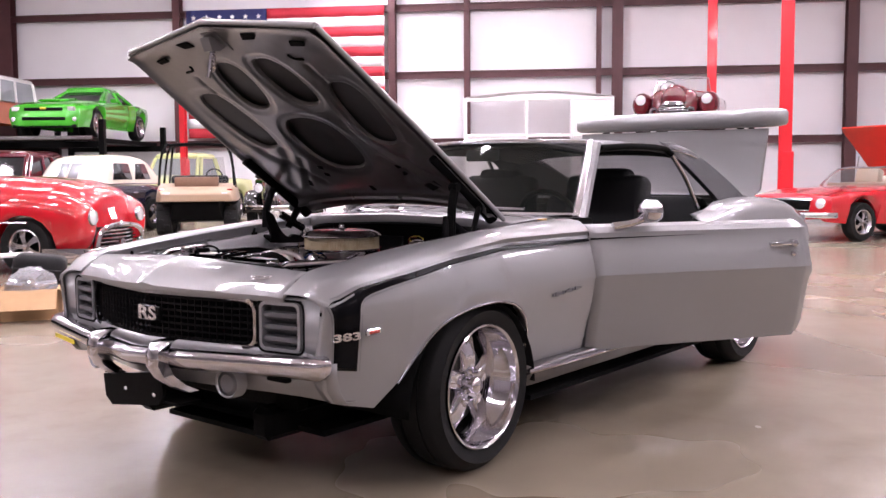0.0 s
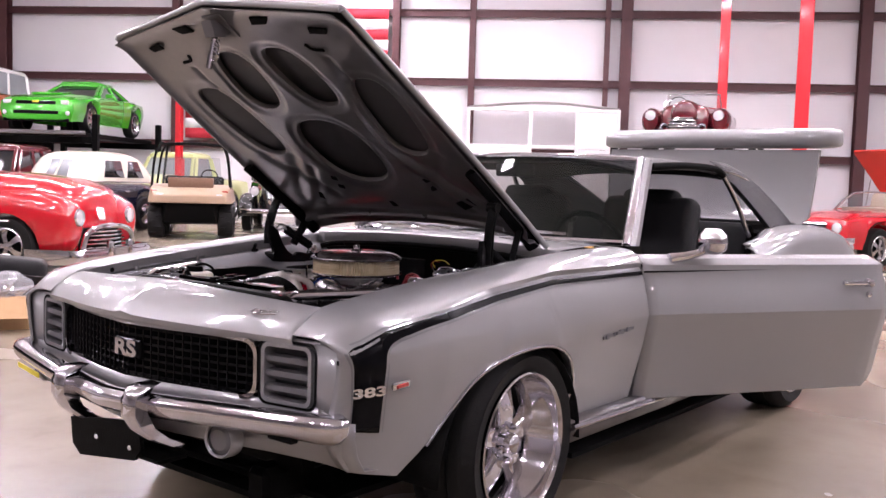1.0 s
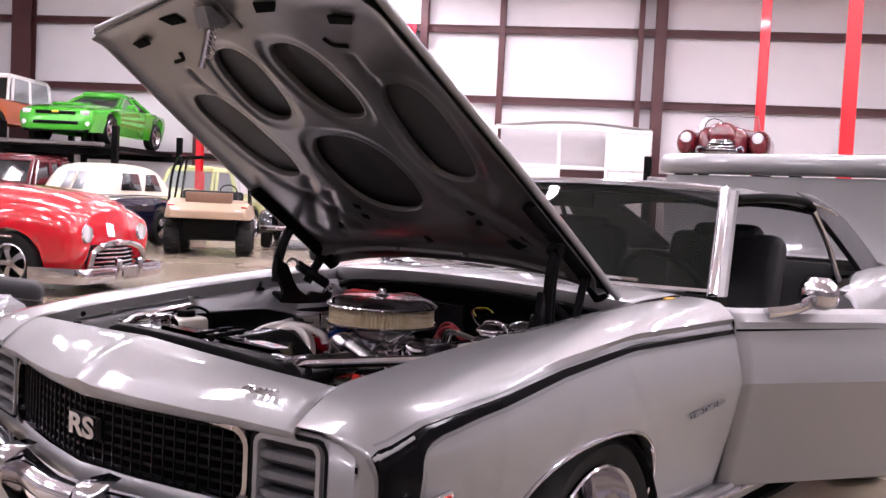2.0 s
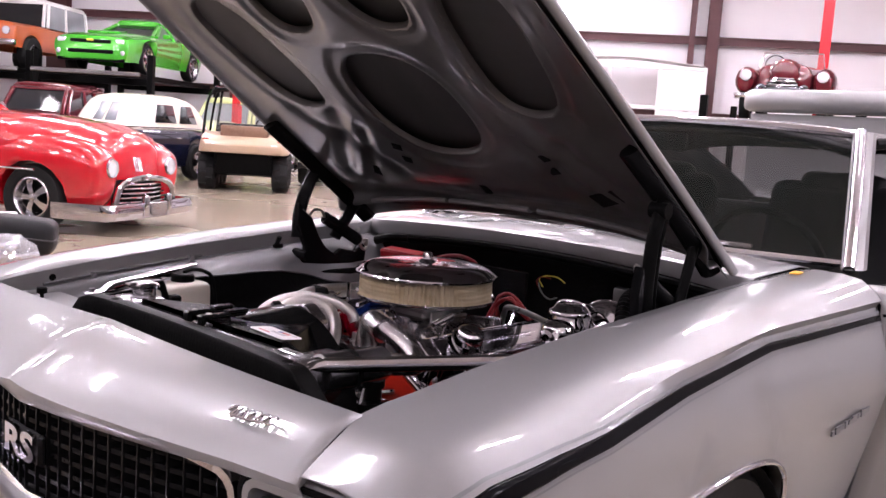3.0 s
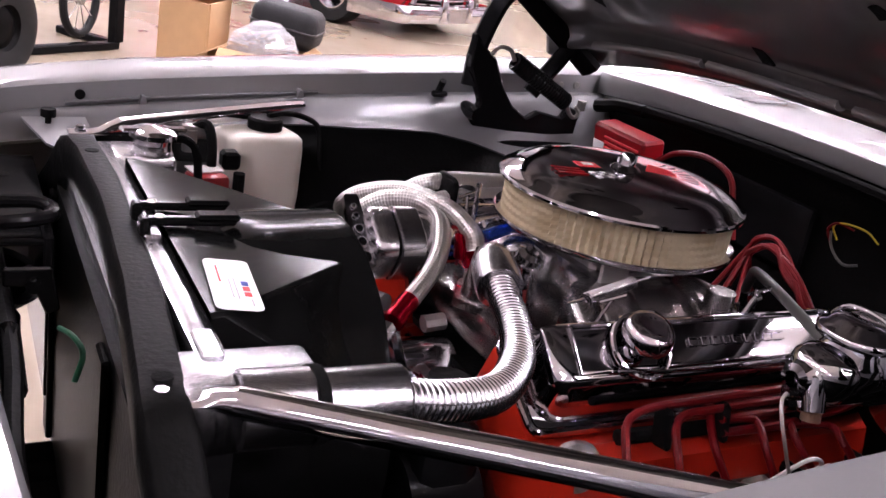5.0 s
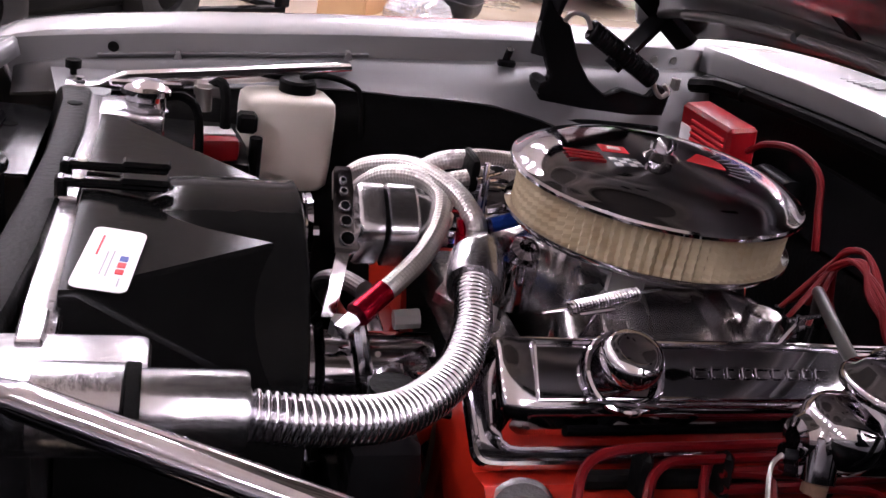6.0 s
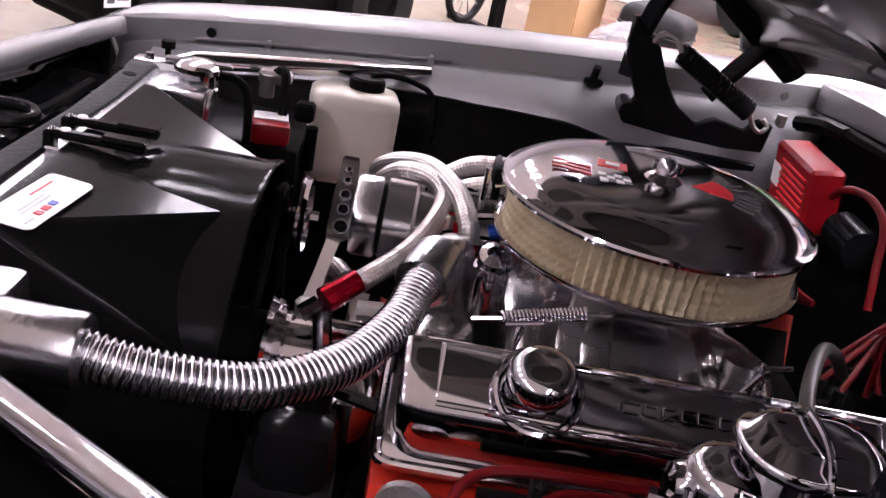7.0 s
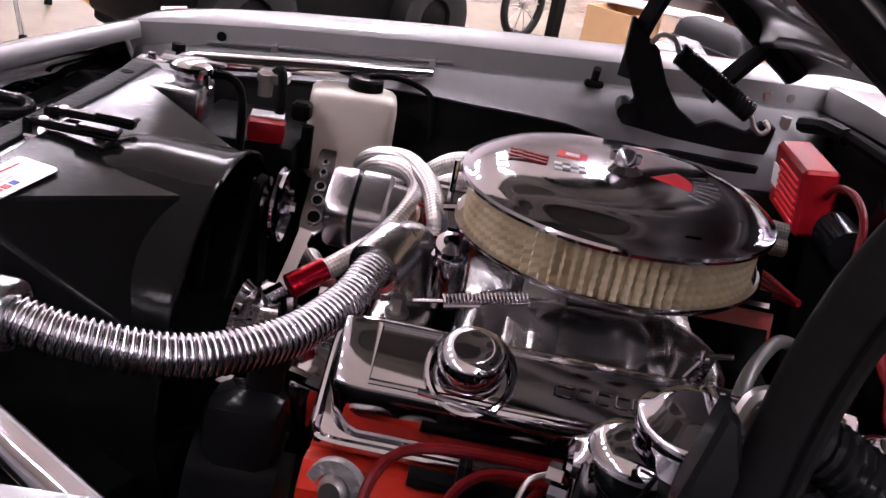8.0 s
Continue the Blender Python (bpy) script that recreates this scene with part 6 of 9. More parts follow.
for s in (-1, 1):
    deck = [(s * 0.02, 0.788), (s * 0.075, 0.786), (s * 0.115, 0.774), (s * 0.150, 0.755), (s * 0.172, 0.728), (s * 0.172, 0.70), (s * 0.02, 0.70)]
    part("plenum_deck", moved(prism([(y, z) for y, z in deck], 0.185, 0.010), Matrix.Translation((0.098, 0, 0)) @ Matrix.Rotation(math.pi / 2, 4, "Z")), DULL_ALU, manifold, "dull cast plenum", smooth=50)
    part("plenum_boss", rod((0.205, s * 0.135, 0.70), (0.205, s * 0.135, 0.786), 0.021, 20), DULL_ALU, manifold)
part("thermostat_housing", join(moved(lathe([(0.028, 0.0), (0.033, 0.006), (0.030, 0.03), (0.026, 0.06), (0.022, 0.085)], 24), pose(-0.105, -0.012, 0.715)), tube([(-0.118, -0.045, 0.787), (-0.107, -0.022, 0.790), (-0.102, -0.010, 0.775), (-0.104, -0.010, 0.75)], 0.0265, 14, 4),
                             moved(lathe([(0.0001, 0.012), (0.045, 0.012), (0.047, 0.0)], 6), pose(-0.105, -0.012, 0.722))), DULL_ALU, manifold, "polished thermostat housing")
for dx, dy in ((0.0, 0.045), (0.0, -0.07)):
    part("housing_bolt", join(rod((-0.105 + dx, -0.012 + dy, 0.73), (-0.105 + dx, -0.012 + dy, 0.752), 0.009, 6), rod((-0.105 + dx, -0.012 + dy, 0.73), (-0.105 + dx, -0.012 + dy, 0.735), 0.014, 16)), STEEL, manifold)
part("water_outlet", join(rod((-0.06, -0.03, 0.73), (-0.06, -0.03, 0.79), 0.022, 16), moved(lathe([(0.010, 0.0), (0.018, 0.004), (0.018, 0.02), (0.010, 0.024)], 16), turned(-0.06, -0.03, 0.79, (0, -0.5, 1)))), CHROME, manifold)
carb = part("carburettor", join(block(0.14, 0.11, 0.035, 0.008, 1, at=(0.105, 0, 0.795)), block(0.06, 0.13, 0.045, 0.01, 1, at=(0.06, 0, 0.815)), block(0.06, 0.13, 0.045, 0.01, 1, at=(0.155, 0, 0.815)), rod((0.105, 0, 0.80), (0.105, 0, 0.855), 0.062, 24)), CAST, car, "cast four-barrel carburettor")
part("throttle_lever", join(block(0.05, 0.006, 0.05, 0.003, 1, at=(0.05, -0.085, 0.785)), rod((0.05, -0.08, 0.79), (0.16, -0.08, 0.79), 0.004, 6)), STEEL, carb)
part("return_spring", coil((-0.055, -0.168, 0.800), (0.03, -0.150, 0.812), 0.0065, 0.0016, 22, 10), CHROME, carb, "bright throttle return spring")
part("spring_bracket", rod((-0.085, -0.172, 0.796), (-0.055, -0.168, 0.800), 0.0018, 6), CHROME, carb)
part("spring_bracket", rod((0.03, -0.150, 0.812), (0.06, -0.143, 0.815), 0.0018, 6), CHROME, carb)
part("throttle_rod", join(rod((0.170, -0.200, 0.752), (0.199, -0.200, 0.806), 0.0038, 8), rod((0.197, -0.200, 0.818), (0.202, -0.200, 0.790), 0.0026, 8), rod((0.199, -0.200, 0.804), (0.206, -0.200, 0.806), 0.0060, 10)), CHROME, carb, "chrome throttle rod")
part("fuel_log", join(rod((-0.02, 0.09, 0.80), (0.20, 0.09, 0.80), 0.011, 10), rod((-0.06, 0.086, 0.782), (-0.02, 0.088, 0.795), 0.010, 8)), BLUE_ANOD, carb, "blue anodised fuel fitting")
part("fuel_gauge", join(rod((-0.075, 0.10, 0.80), (-0.075, 0.10, 0.86), 0.004, 8), rod((-0.08, 0.06, 0.812), (0.05, 0.06, 0.835), 0.006, 8)), CHROME, carb)

cleaner_x, cleaner_y = 0.112, 0.018
cleaner = part("air_cleaner", moved(lathe([(0.0001, 0.9235), (0.04, 0.9233), (0.08, 0.9228), (0.11, 0.9215), (0.128, 0.9202), (0.142, 0.9175), (0.154, 0.9135), (0.164, 0.9085), (0.171, 0.9040), (0.1750, 0.9005), (0.1785, 0.8990), (0.1800, 0.8960), (0.1790, 0.8920), (0.1760, 0.8905), (0.160, 0.8905)], 72), pose(cleaner_x, cleaner_y, -0.010)), CHROME, car, "round chrome air cleaner", smooth=40)
pleats = []
for k in range(180):
    a = math.tau * k / 180
    r = 0.1590 + (0.0085 if k % 2 else 0.0)
    pleats.append([(cleaner_x + r * math.cos(a + (j % 2) * 0.007), cleaner_y + r * math.sin(a + (j % 2) * 0.007), 0.8245 + j * 0.0054) for j in range(12)])
pleats.append(pleats[0])
part("filter_element", sheet(pleats), FILTER, cleaner, "pleated cream paper filter", smooth=0)
part("cleaner_base", moved(lathe([(0.06, 0.838), (0.12, 0.829), (0.160, 0.829), (0.173, 0.832), (0.177, 0.837), (0.177, 0.841), (0.172, 0.838), (0.15, 0.836)], 72), pose(cleaner_x, cleaner_y, -0.010)), CHROME, cleaner, smooth=40)
part("wing_nut", moved(join(lathe([(0.0001, 0.026), (0.008, 0.025), (0.012, 0.020), (0.013, 0.008), (0.020, 0.004), (0.024, 0.0)], 20), block(0.036, 0.005, 0.012, 0.002, 1, at=(0, 0, 0.016))), pose(cleaner_x, cleaner_y, 0.912)), CHROME, cleaner, "chrome wing nut")
decal_z = 0.9130
for r in range(3):
    for c in range(4):
        part("flag_square", block(0.0085, 0.0085, 0.0010, at=(0.038 + 0.009 * c, -0.022 + 0.009 * r, decal_z)), INK_GREY if (r + c) % 2 else PAPER, cleaner, smooth=0)
part("flag_patch", moved(block(0.034, 0.026, 0.0010), pose(0.055, 0.034, decal_z, 0, 0, -8)), INK_RED, cleaner, "small red printed flag", smooth=0)
part("flag_mark", moved(block(0.016, 0.010, 0.0010), pose(0.055, 0.034, decal_z + 0.0012, 0, 0, -8)), PAPER, cleaner, smooth=0)
for k in range(3):
    part("print_bar", moved(block(0.044, 0.007, 0.0010), pose(0.004 + 0.001 * k, -0.008 + 0.012 * k, decal_z, 0, 0, -12)), RED_PLASTIC, cleaner, smooth=0)
part("red_fan_print", prism([(0, 0)] + [(0.048 * math.cos(a), 0.048 * math.sin(a)) for a in np.linspace(-0.5, 0.8, 9)], 0.001), INK_RED, cleaner, "red printed fan shape", smooth=0).matrix_basis = Matrix.Translation((0.142, 0.010, decal_z)) @ pose(0, 0, 0, -90, 0, 0)
for k in range(7):
    a = -0.5 + k * 0.21
    part("print_ray", moved(block(0.026, 0.0022, 0.0010), Matrix.Translation((0.142 + 0.066 * math.cos(a), 0.010 - 0.066 * math.sin(a), decal_z - 0.0006)) @ Matrix.Rotation(-a, 4, "Z")), INK_GREY, cleaner, smooth=0)

# braided hoses with red ends
BRAID = material("braided_stainless", (0.53, 0.505, 0.485), 0.30, 0.95, 0.12, 300)


HOSE_CLEAR = material("clear_vinyl_hose", (0.07, 0.068, 0.062), 0.35, 0, 0.15, 60)
hose_a = part("braided_hose", braided_tube([(-0.083, 0.065, 0.770), (-0.087, 0.076, 0.792), (-0.106, 0.125, 0.812), (-0.145, 0.190, 0.816), (-0.190, 0.232, 0.799), (-0.212, 0.262, 0.770), (-0.190, 0.290, 0.740),
                                            (-0.140, 0.290, 0.755), (-0.090, 0.265, 0.800), (-0.050, 0.255, 0.812), (0.0, 0.262, 0.812), (0.20, 0.280, 0.800), (0.40, 0.28, 0.79)], 0.0130), BRAID, car, "braided stainless hose with red fittings", smooth=70)
hose_b = part("braided_hose", braided_tube([(-0.214, 0.003, 0.714), (-0.157, 0.047, 0.750), (-0.129, 0.085, 0.778), (-0.118, 0.131, 0.800), (-0.140, 0.165, 0.810), (-0.180, 0.195, 0.800), (-0.206, 0.225, 0.765), (-0.195, 0.250, 0.730),
                                            (-0.140, 0.250, 0.735), (-0.090, 0.228, 0.780), (-0.050, 0.222, 0.795), (0.0, 0.232, 0.795), (0.10, 0.250, 0.790), (0.40, 0.27, 0.77)], 0.0130), BRAID, car, "braided stainless hose with red fittings", smooth=70)
part("hose_end", join(rod((-0.086, 0.082, 0.752), (-0.089, 0.090, 0.788), 0.0165, 14), rod((-0.086, 0.082, 0.752), (-0.087, 0.085, 0.770), 0.0190, 16)), RED_ANOD, hose_a, "red anodised hose end")
part("hose_elbow", tube([(-0.086, 0.080, 0.76), (-0.078, 0.075, 0.742), (-0.055, 0.07, 0.74)], 0.012, 12, 4), RED_ANOD, hose_a)
part("hose_end", join(rod((-0.240, -0.018, 0.703), (-0.205, 0.010, 0.722), 0.0148, 14), rod((-0.240, -0.018, 0.703), (-0.229, -0.009, 0.709), 0.0160, 16)), RED_ANOD, hose_b, "red anodised hose end")
part("hose_nut", rod((-0.262, -0.035, 0.690), (-0.245, -0.022, 0.70), 0.011, 6), CHROME, hose_b)
part("hose_plug", rod((-0.20, -0.03, 0.705), (-0.17, -0.03, 0.708), 0.012, 8), STEEL, hose_b)
part("hose_tie", join(block(0.018, 0.066, 0.050, 0.012, 2, at=(-0.050, 0.238, 0.803))), BLACK_SATIN, hose_a)
part("hose_lower", braided_tube([(-0.22, 0.05, 0.70), (-0.24, 0.10, 0.69), (-0.25, 0.18, 0.64), (-0.20, 0.25, 0.55)], 0.012), BRAID, car, "braided stainless hose")

def squared_barrel(sections, power=3.4, n=48):
    """A body of revolution with flattened sides, along x."""
    rows = []
    for x, r in sections:
        ring = []
        for k in range(n):
            c, q = math.cos(math.tau * k / n), math.sin(math.tau * k / n)
            m = (abs(c) ** power + abs(q) ** power) ** (1 / power)
            ring.append((x, r * c / m, r * q / m))
        rows.append(ring)
    return loft(rows)


at_alternator = pose(-0.232, 0.128, 0.757, 33, 0, 0)
alternator = part("alternator", moved(squared_barrel([(0.0, 0.030), (0.003, 0.043), (0.008, 0.046), (0.034, 0.046), (0.036, 0.043)]), at_alternator), ALU, car, "polished aluminium alternator", smooth=35)
part("alternator_core", moved(squared_barrel([(0.034, 0.0415), (0.042, 0.0415)]), at_alternator), BLACK_SATIN, alternator, smooth=35)
part("alternator_rear", moved(squared_barrel([(0.040, 0.043), (0.042, 0.047), (0.076, 0.047), (0.080, 0.044), (0.082, 0.038), (0.106, 0.036), (0.110, 0.030)]), at_alternator), ALU, alternator, "cast aluminium rear housing", smooth=35)
part("alternator_fan", moved(join(lathe([(0.015, 0.0), (0.050, 0.0), (0.052, 0.002), (0.050, 0.005), (0.015, 0.005)], 40), lathe([(0.048, 0.005), (0.050, 0.012), (0.046, 0.012), (0.044, 0.005)], 40)), turned(-0.298, 0.125, 0.742, (1, 0, 0))), CHROME, alternator)
part("alternator_pulley", moved(join(lathe([(0.0001, -0.012), (0.012, -0.012), (0.034, -0.008), (0.026, 0.0), (0.036, 0.010), (0.015, 0.014)], 32), rod((0, 0, -0.030), (0, 0, 0.05), 0.009, 8)), turned(-0.322, 0.125, 0.742, (1, 0, 0))), CHROME, alternator)
part("alternator_nut", rod((-0.120, 0.105, 0.748), (-0.108, 0.105, 0.748), 0.006, 6), STEEL, alternator)
part("alternator_nut", rod((-0.150, 0.088, 0.722), (-0.135, 0.088, 0.722), 0.005, 6), STEEL, alternator)
plug = part("alternator_plug", block(0.018, 0.016, 0.022, 0.003, 1, at=(-0.118, 0.098, 0.782)), JUG, alternator, "white plastic connector")
part("plug_wire", tube([(-0.112, 0.095, 0.795), (-0.100, 0.092, 0.792), (-0.094, 0.090, 0.770), (-0.092, 0.095, 0.735)], 0.0028, 6, 4), RED_WIRE, plug)
bracket_path = [(-0.2445, 0.168, 0.8150, 0.009), (-0.2450, 0.163, 0.8115, 0.0115), (-0.2435, 0.125, 0.776, 0.0145), (-0.2400, 0.092, 0.7440, 0.0175), (-0.2405, 0.087, 0.7390, 0.0160), (-0.2470, 0.081, 0.7320, 0.0085), (-0.254, 0.064, 0.700, 0.0080), (-0.262, 0.044, 0.664, 0.0090)]
rows = []
for x, y, z, w in bracket_path:
    rows.append([(x - w, y - 0.0035, z + 0.0035), (x + w, y - 0.0035, z + 0.0035), (x + w, y + 0.003, z - 0.003), (x - w, y + 0.003, z - 0.003)])
bracket = part("alternator_bracket", loft(rows), CHROME, car, "chrome drilled alternator bracket", smooth=30)
for q, r in ((0.06, 0.0028), (0.24, 0.0035), (0.48, 0.0055), (0.72, 0.0062), (1.0, 0.0082)):
    spot = turned(-0.2450 + 0.004 * q, 0.154 - q * 0.062, 0.8072 - q * 0.0585, (0, -0.70, 0.714))
    part("bracket_hole", moved(lathe([(0.0001, 0.0054), (r, 0.0054), (r * 1.02, 0.004)], 20), spot), BLACK_GLOSS, bracket)
    part("hole_lip", moved(lathe([(r, 0.0052), (r * 1.02, 0.0062), (r + 0.0014, 0.0062), (r + 0.0020, 0.0048)], 20), spot), BRIGHT_STEEL, bracket)
part("bracket_bolt", rod((-0.262, -0.018, 0.68), (-0.262, -0.024, 0.70), 0.010, 6), STEEL, bracket)
part("drive_belt", join(*[tube([(-0.322, 0.125 + 0.032 * math.cos(a), 0.742 + 0.032 * math.sin(a)) for a in np.linspace(0.2, 2.6, 9)] + [(-0.318, -0.05, 0.60), (-0.290, -0.085, 0.53), (-0.280, -0.04, 0.44), (-0.280, 0.03, 0.42), (-0.290, 0.08, 0.47), (-0.322, 0.155, 0.735)], 0.006, 6, 3)]), BLACK_MATT, car, "black drive belt")
part("water_pump", join(rod((-0.30, 0, 0.61), (-0.14, 0, 0.61), 0.055, 20), block(0.06, 0.28, 0.10, 0.02, 2, at=(-0.19, 0, 0.60)), moved(lathe([(0.0001, 0), (0.075, 0.0), (0.066, 0.012), (0.078, 0.022), (0.0001, 0.024)], 32), turned(-0.30, 0, 0.61, (1, 0, 0)))), CHROME, car, "chrome water pump and pulley")
part("crank_pulley", moved(lathe([(0.0001, 0), (0.085, 0.0), (0.078, 0.014), (0.09, 0.026), (0.0001, 0.03)], 32), turned(-0.29, 0, 0.42, (1, 0, 0))), CHROME, car)
part("pump_support", rod((-0.24, -0.02, 0.69), (-0.22, -0.06, 0.60), 0.012, 10), CHROME, car)
part("pump_stud", rod((-0.21, -0.13, 0.66), (-0.13, -0.16, 0.66), 0.008, 8), CHROME, car)
part("timing_cover", moved(join(block(0.02, 0.22, 0.20, 0.03, 2), rod((0, 0, 0), (-0.012, 0, 0), 0.07, 24)), pose(-0.155, 0, 0.52)), CAST, car, "cast timing cover")
steer = part("power_steering_pump", join(rod((-0.285, -0.175, 0.545), (-0.19, -0.175, 0.545), 0.065, 24), block(0.085, 0.075, 0.12, 0.02, 2, at=(-0.235, -0.185, 0.60))), BLACK_GLOSS, car, "black power steering pump")
part("pump_cap", join(rod((-0.225, -0.16, 0.655), (-0.225, -0.16, 0.69), 0.020, 18), rod((-0.225, -0.16, 0.685), (-0.225, -0.16, 0.70), 0.026, 18)), BLACK_SATIN, steer)
part("dip_tag", moved(prism([(-0.012, -0.012), (0.002, -0.014), (0.008, 0.02), (0.004, 0.022)], 0.002), pose(-0.262, -0.165, 0.665, 0, 20, 30)), PAPER, steer)
part("steering_box", join(block(0.14, 0.10, 0.12, 0.02, 2, at=(-0.12, -0.42, 0.40)), rod((-0.06, -0.42, 0.44), (0.45, -0.40, 0.60), 0.016, 10)), BLACK_SATIN, car, "black steering box and shaft")
for s in (-1, 1):
    part("shock_tower", rod((0.0, s * 0.47, 0.30), (0.02, s * 0.46, 0.66), 0.06, 16), BLACK_SATIN, car)

# brakes
def rounded_tub(levels, x, y):
    return loft([[(px, py, z) for px, py in rounded(w, d, min(w, d) * 0.46, 7, (x, y))] for z, w, d in levels])


master = part("master_cylinder", join(rounded_tub(((0.778, 0.060, 0.040), (0.786, 0.088, 0.060), (0.800, 0.108, 0.078), (0.814, 0.114, 0.085), (0.828, 0.110, 0.081), (0.838, 0.098, 0.070), (0.848, 0.096, 0.068)), 0.166, -0.396),
                                      moved(lathe([(0.014, 0.0), (0.030, 0.006), (0.038, 0.020), (0.040, 0.034), (0.036, 0.048), (0.026, 0.057), (0.012, 0.061), (0.0001, 0.0615)], 32), pose(0.112, -0.396, 0.778)),
                                      moved(lathe([(0.010, 0.0), (0.018, 0.003), (0.021, 0.012), (0.027, 0.016), (0.028, 0.040), (0.034, 0.046), (0.036, 0.10), (0.040, 0.11), (0.040, 0.20)], 28), turned(0.064, -0.396, 0.803, (1, 0, 0)))), CHROME, car, "chrome brake master cylinder", smooth=45)
part("reservoir_lid", rounded_tub(((0.846, 0.112, 0.084), (0.848, 0.121, 0.093), (0.855, 0.122, 0.094), (0.859, 0.116, 0.088), (0.861, 0.102, 0.074), (0.869, 0.090, 0.062), (0.871, 0.066, 0.040)), 0.166, -0.396), CHROME, master, "chrome domed lid", smooth=45)
part("bail_wire", tube([(0.160, -0.350, 0.805), (0.160, -0.346, 0.850), (0.160, -0.370, 0.875), (0.160, -0.422, 0.875), (0.160, -0.446, 0.850), (0.160, -0.442, 0.805)], 0.0030, 8, 4), CHROME, master)
part("brake_booster", moved(lathe([(0.03, 0.0), (0.040, 0.01), (0.070, 0.018), (0.084, 0.032), (0.090, 0.040), (0.090, 0.050), (0.084, 0.056), (0.080, 0.10), (0.05, 0.118), (0.03, 0.17)], 40), turned(0.258, -0.402, 0.778, (1, 0, 0))), CHROME, master, "chrome brake booster", smooth=40)
valve = part("brake_valve", join(moved(lathe([(0.012, 0.0), (0.016, 0.002), (0.0165, 0.040), (0.013, 0.044), (0.0001, 0.045)], 24), turned(0.082, -0.418, 0.772, (0.1, 0.35, 0.93))), rod((0.064, -0.405, 0.792), (0.052, -0.402, 0.792), 0.009, 6), rod((0.056, -0.404, 0.778), (0.070, -0.408, 0.778), 0.007, 6)), CHROME, car, "chrome brake proportioning valve", smooth=40)
part("valve_core", rod((0.081, -0.422, 0.764), (0.082, -0.420, 0.774), 0.011, 14), RUST, valve)
part("brake_line", tube([(0.055, -0.403, 0.792), (0.036, -0.415, 0.785), (0.030, -0.440, 0.750), (0.05, -0.462, 0.68), (0.10, -0.465, 0.58)], 0.0022, 6, 5), STEEL, car, "bent steel brake line")
part("vacuum_tube", tube([(0.370, -0.03, 0.735), (0.335, -0.065, 0.775), (0.295, -0.108, 0.800), (0.246, -0.20, 0.808), (0.218, -0.274, 0.804), (0.205, -0.33, 0.795)], 0.0075, 12, 5), HOSE_CLEAR, car, "milky vacuum tube")
distributor = part("distributor", join(rod((0.42, 0.04, 0.53), (0.42, 0.04, 0.63), 0.040, 20), moved(lathe([(0.056, 0), (0.056, 0.03), (0.046, 0.045), (0.0001, 0.05)], 28), pose(0.42, 0.04, 0.622))), BLACK_MATT, car, "black distributor cap")
for k in range(8):
    a = math.tau * k / 8 + 0.2
    c, q = math.cos(a), math.sin(a)
    part("cap_tower", rod((0.42 + 0.036 * c, 0.04 + 0.036 * q, 0.662), (0.42 + 0.038 * c, 0.04 + 0.038 * q, 0.694), 0.008, 8), BLACK_MATT, distributor)
    u, w = 0.008 * math.cos(a * 2 + 0.4 * k), 0.009 * math.sin(a * 3)
    part("coil_lead", tube([(0.42 + 0.038 * c, 0.04 + 0.038 * q, 0.692), (0.450 + w, 0.055 + u, 0.765 + w), (0.455 + u, 0.020 + w, 0.792 + u), (0.450 + w, -0.030 + u, 0.772 + w), (0.452 - u, -0.075 - w, 0.735 - u),
                            (0.448, -0.115 + u, 0.708 + w), (0.43, -0.165 + w, 0.685 - u)], 0.0040, 8, 6), RED_WIRE, distributor, "red ignition lead")
ign = part("ignition_box", moved(join(block(0.055, 0.165, 0.105, 0.006, 1)), pose(0.452, 0.43, 0.818, 0, -8, 0)), RED_PLASTIC, car, "red ignition control box on the firewall")
for k in range(7):
    part("box_fin", moved(block(0.004, 0.11, 0.005, 0.001, 1), Matrix.Translation((0.452, 0.43, 0.818)) @ pose(0, 0, 0, 0, -8, 0) @ Matrix.Translation((-0.0285, -0.015, -0.035 + k * 0.011))), INK_RED, ign)
part("box_mark", moved(block(0.002, 0.035, 0.035), Matrix.Translation((0.452, 0.43, 0.818)) @ pose(0, 0, 0, 0, -8, 0) @ Matrix.Translation((-0.0285, 0.058, 0.0))), PAPER, ign)
part("box_lead", tube([(0.46, 0.345, 0.835), (0.445, 0.28, 0.868), (0.44, 0.20, 0.885), (0.435, 0.13, 0.872), (0.43, 0.10, 0.825), (0.43, 0.08, 0.775)], 0.0055, 8, 5), RED_WIRE, ign, "red ignition lead")
part("ignition_coil", join(rod((0.47, 0.30, 0.80), (0.47, 0.22, 0.80), 0.03, 18), rod((0.47, 0.32, 0.80), (0.47, 0.30, 0.80), 0.02, 14)), BLACK_GLOSS, car, "black ignition coil")
part("firewall_wire", tube([(0.505, -0.060, 0.830), (0.500, -0.050, 0.850), (0.498, -0.070, 0.862), (0.500, -0.110, 0.864), (0.510, -0.130, 0.850)], 0.0016, 6, 5), YELLOW, car, "thin yellow wire")
part("firewall_wire", tube([(0.505, -0.050, 0.822), (0.500, -0.042, 0.842), (0.498, -0.058, 0.858), (0.505, -0.085, 0.856)], 0.0022, 6, 5), RED_WIRE, car, "thin red wire")
part("firewall_wire", tube([(0.505, -0.045, 0.840), (0.500, -0.055, 0.822), (0.500, -0.072, 0.806), (0.500, -0.092, 0.800), (0.508, -0.108, 0.806)], 0.0022, 6, 5), HOSE_CLEAR, car, "thin grey wire")
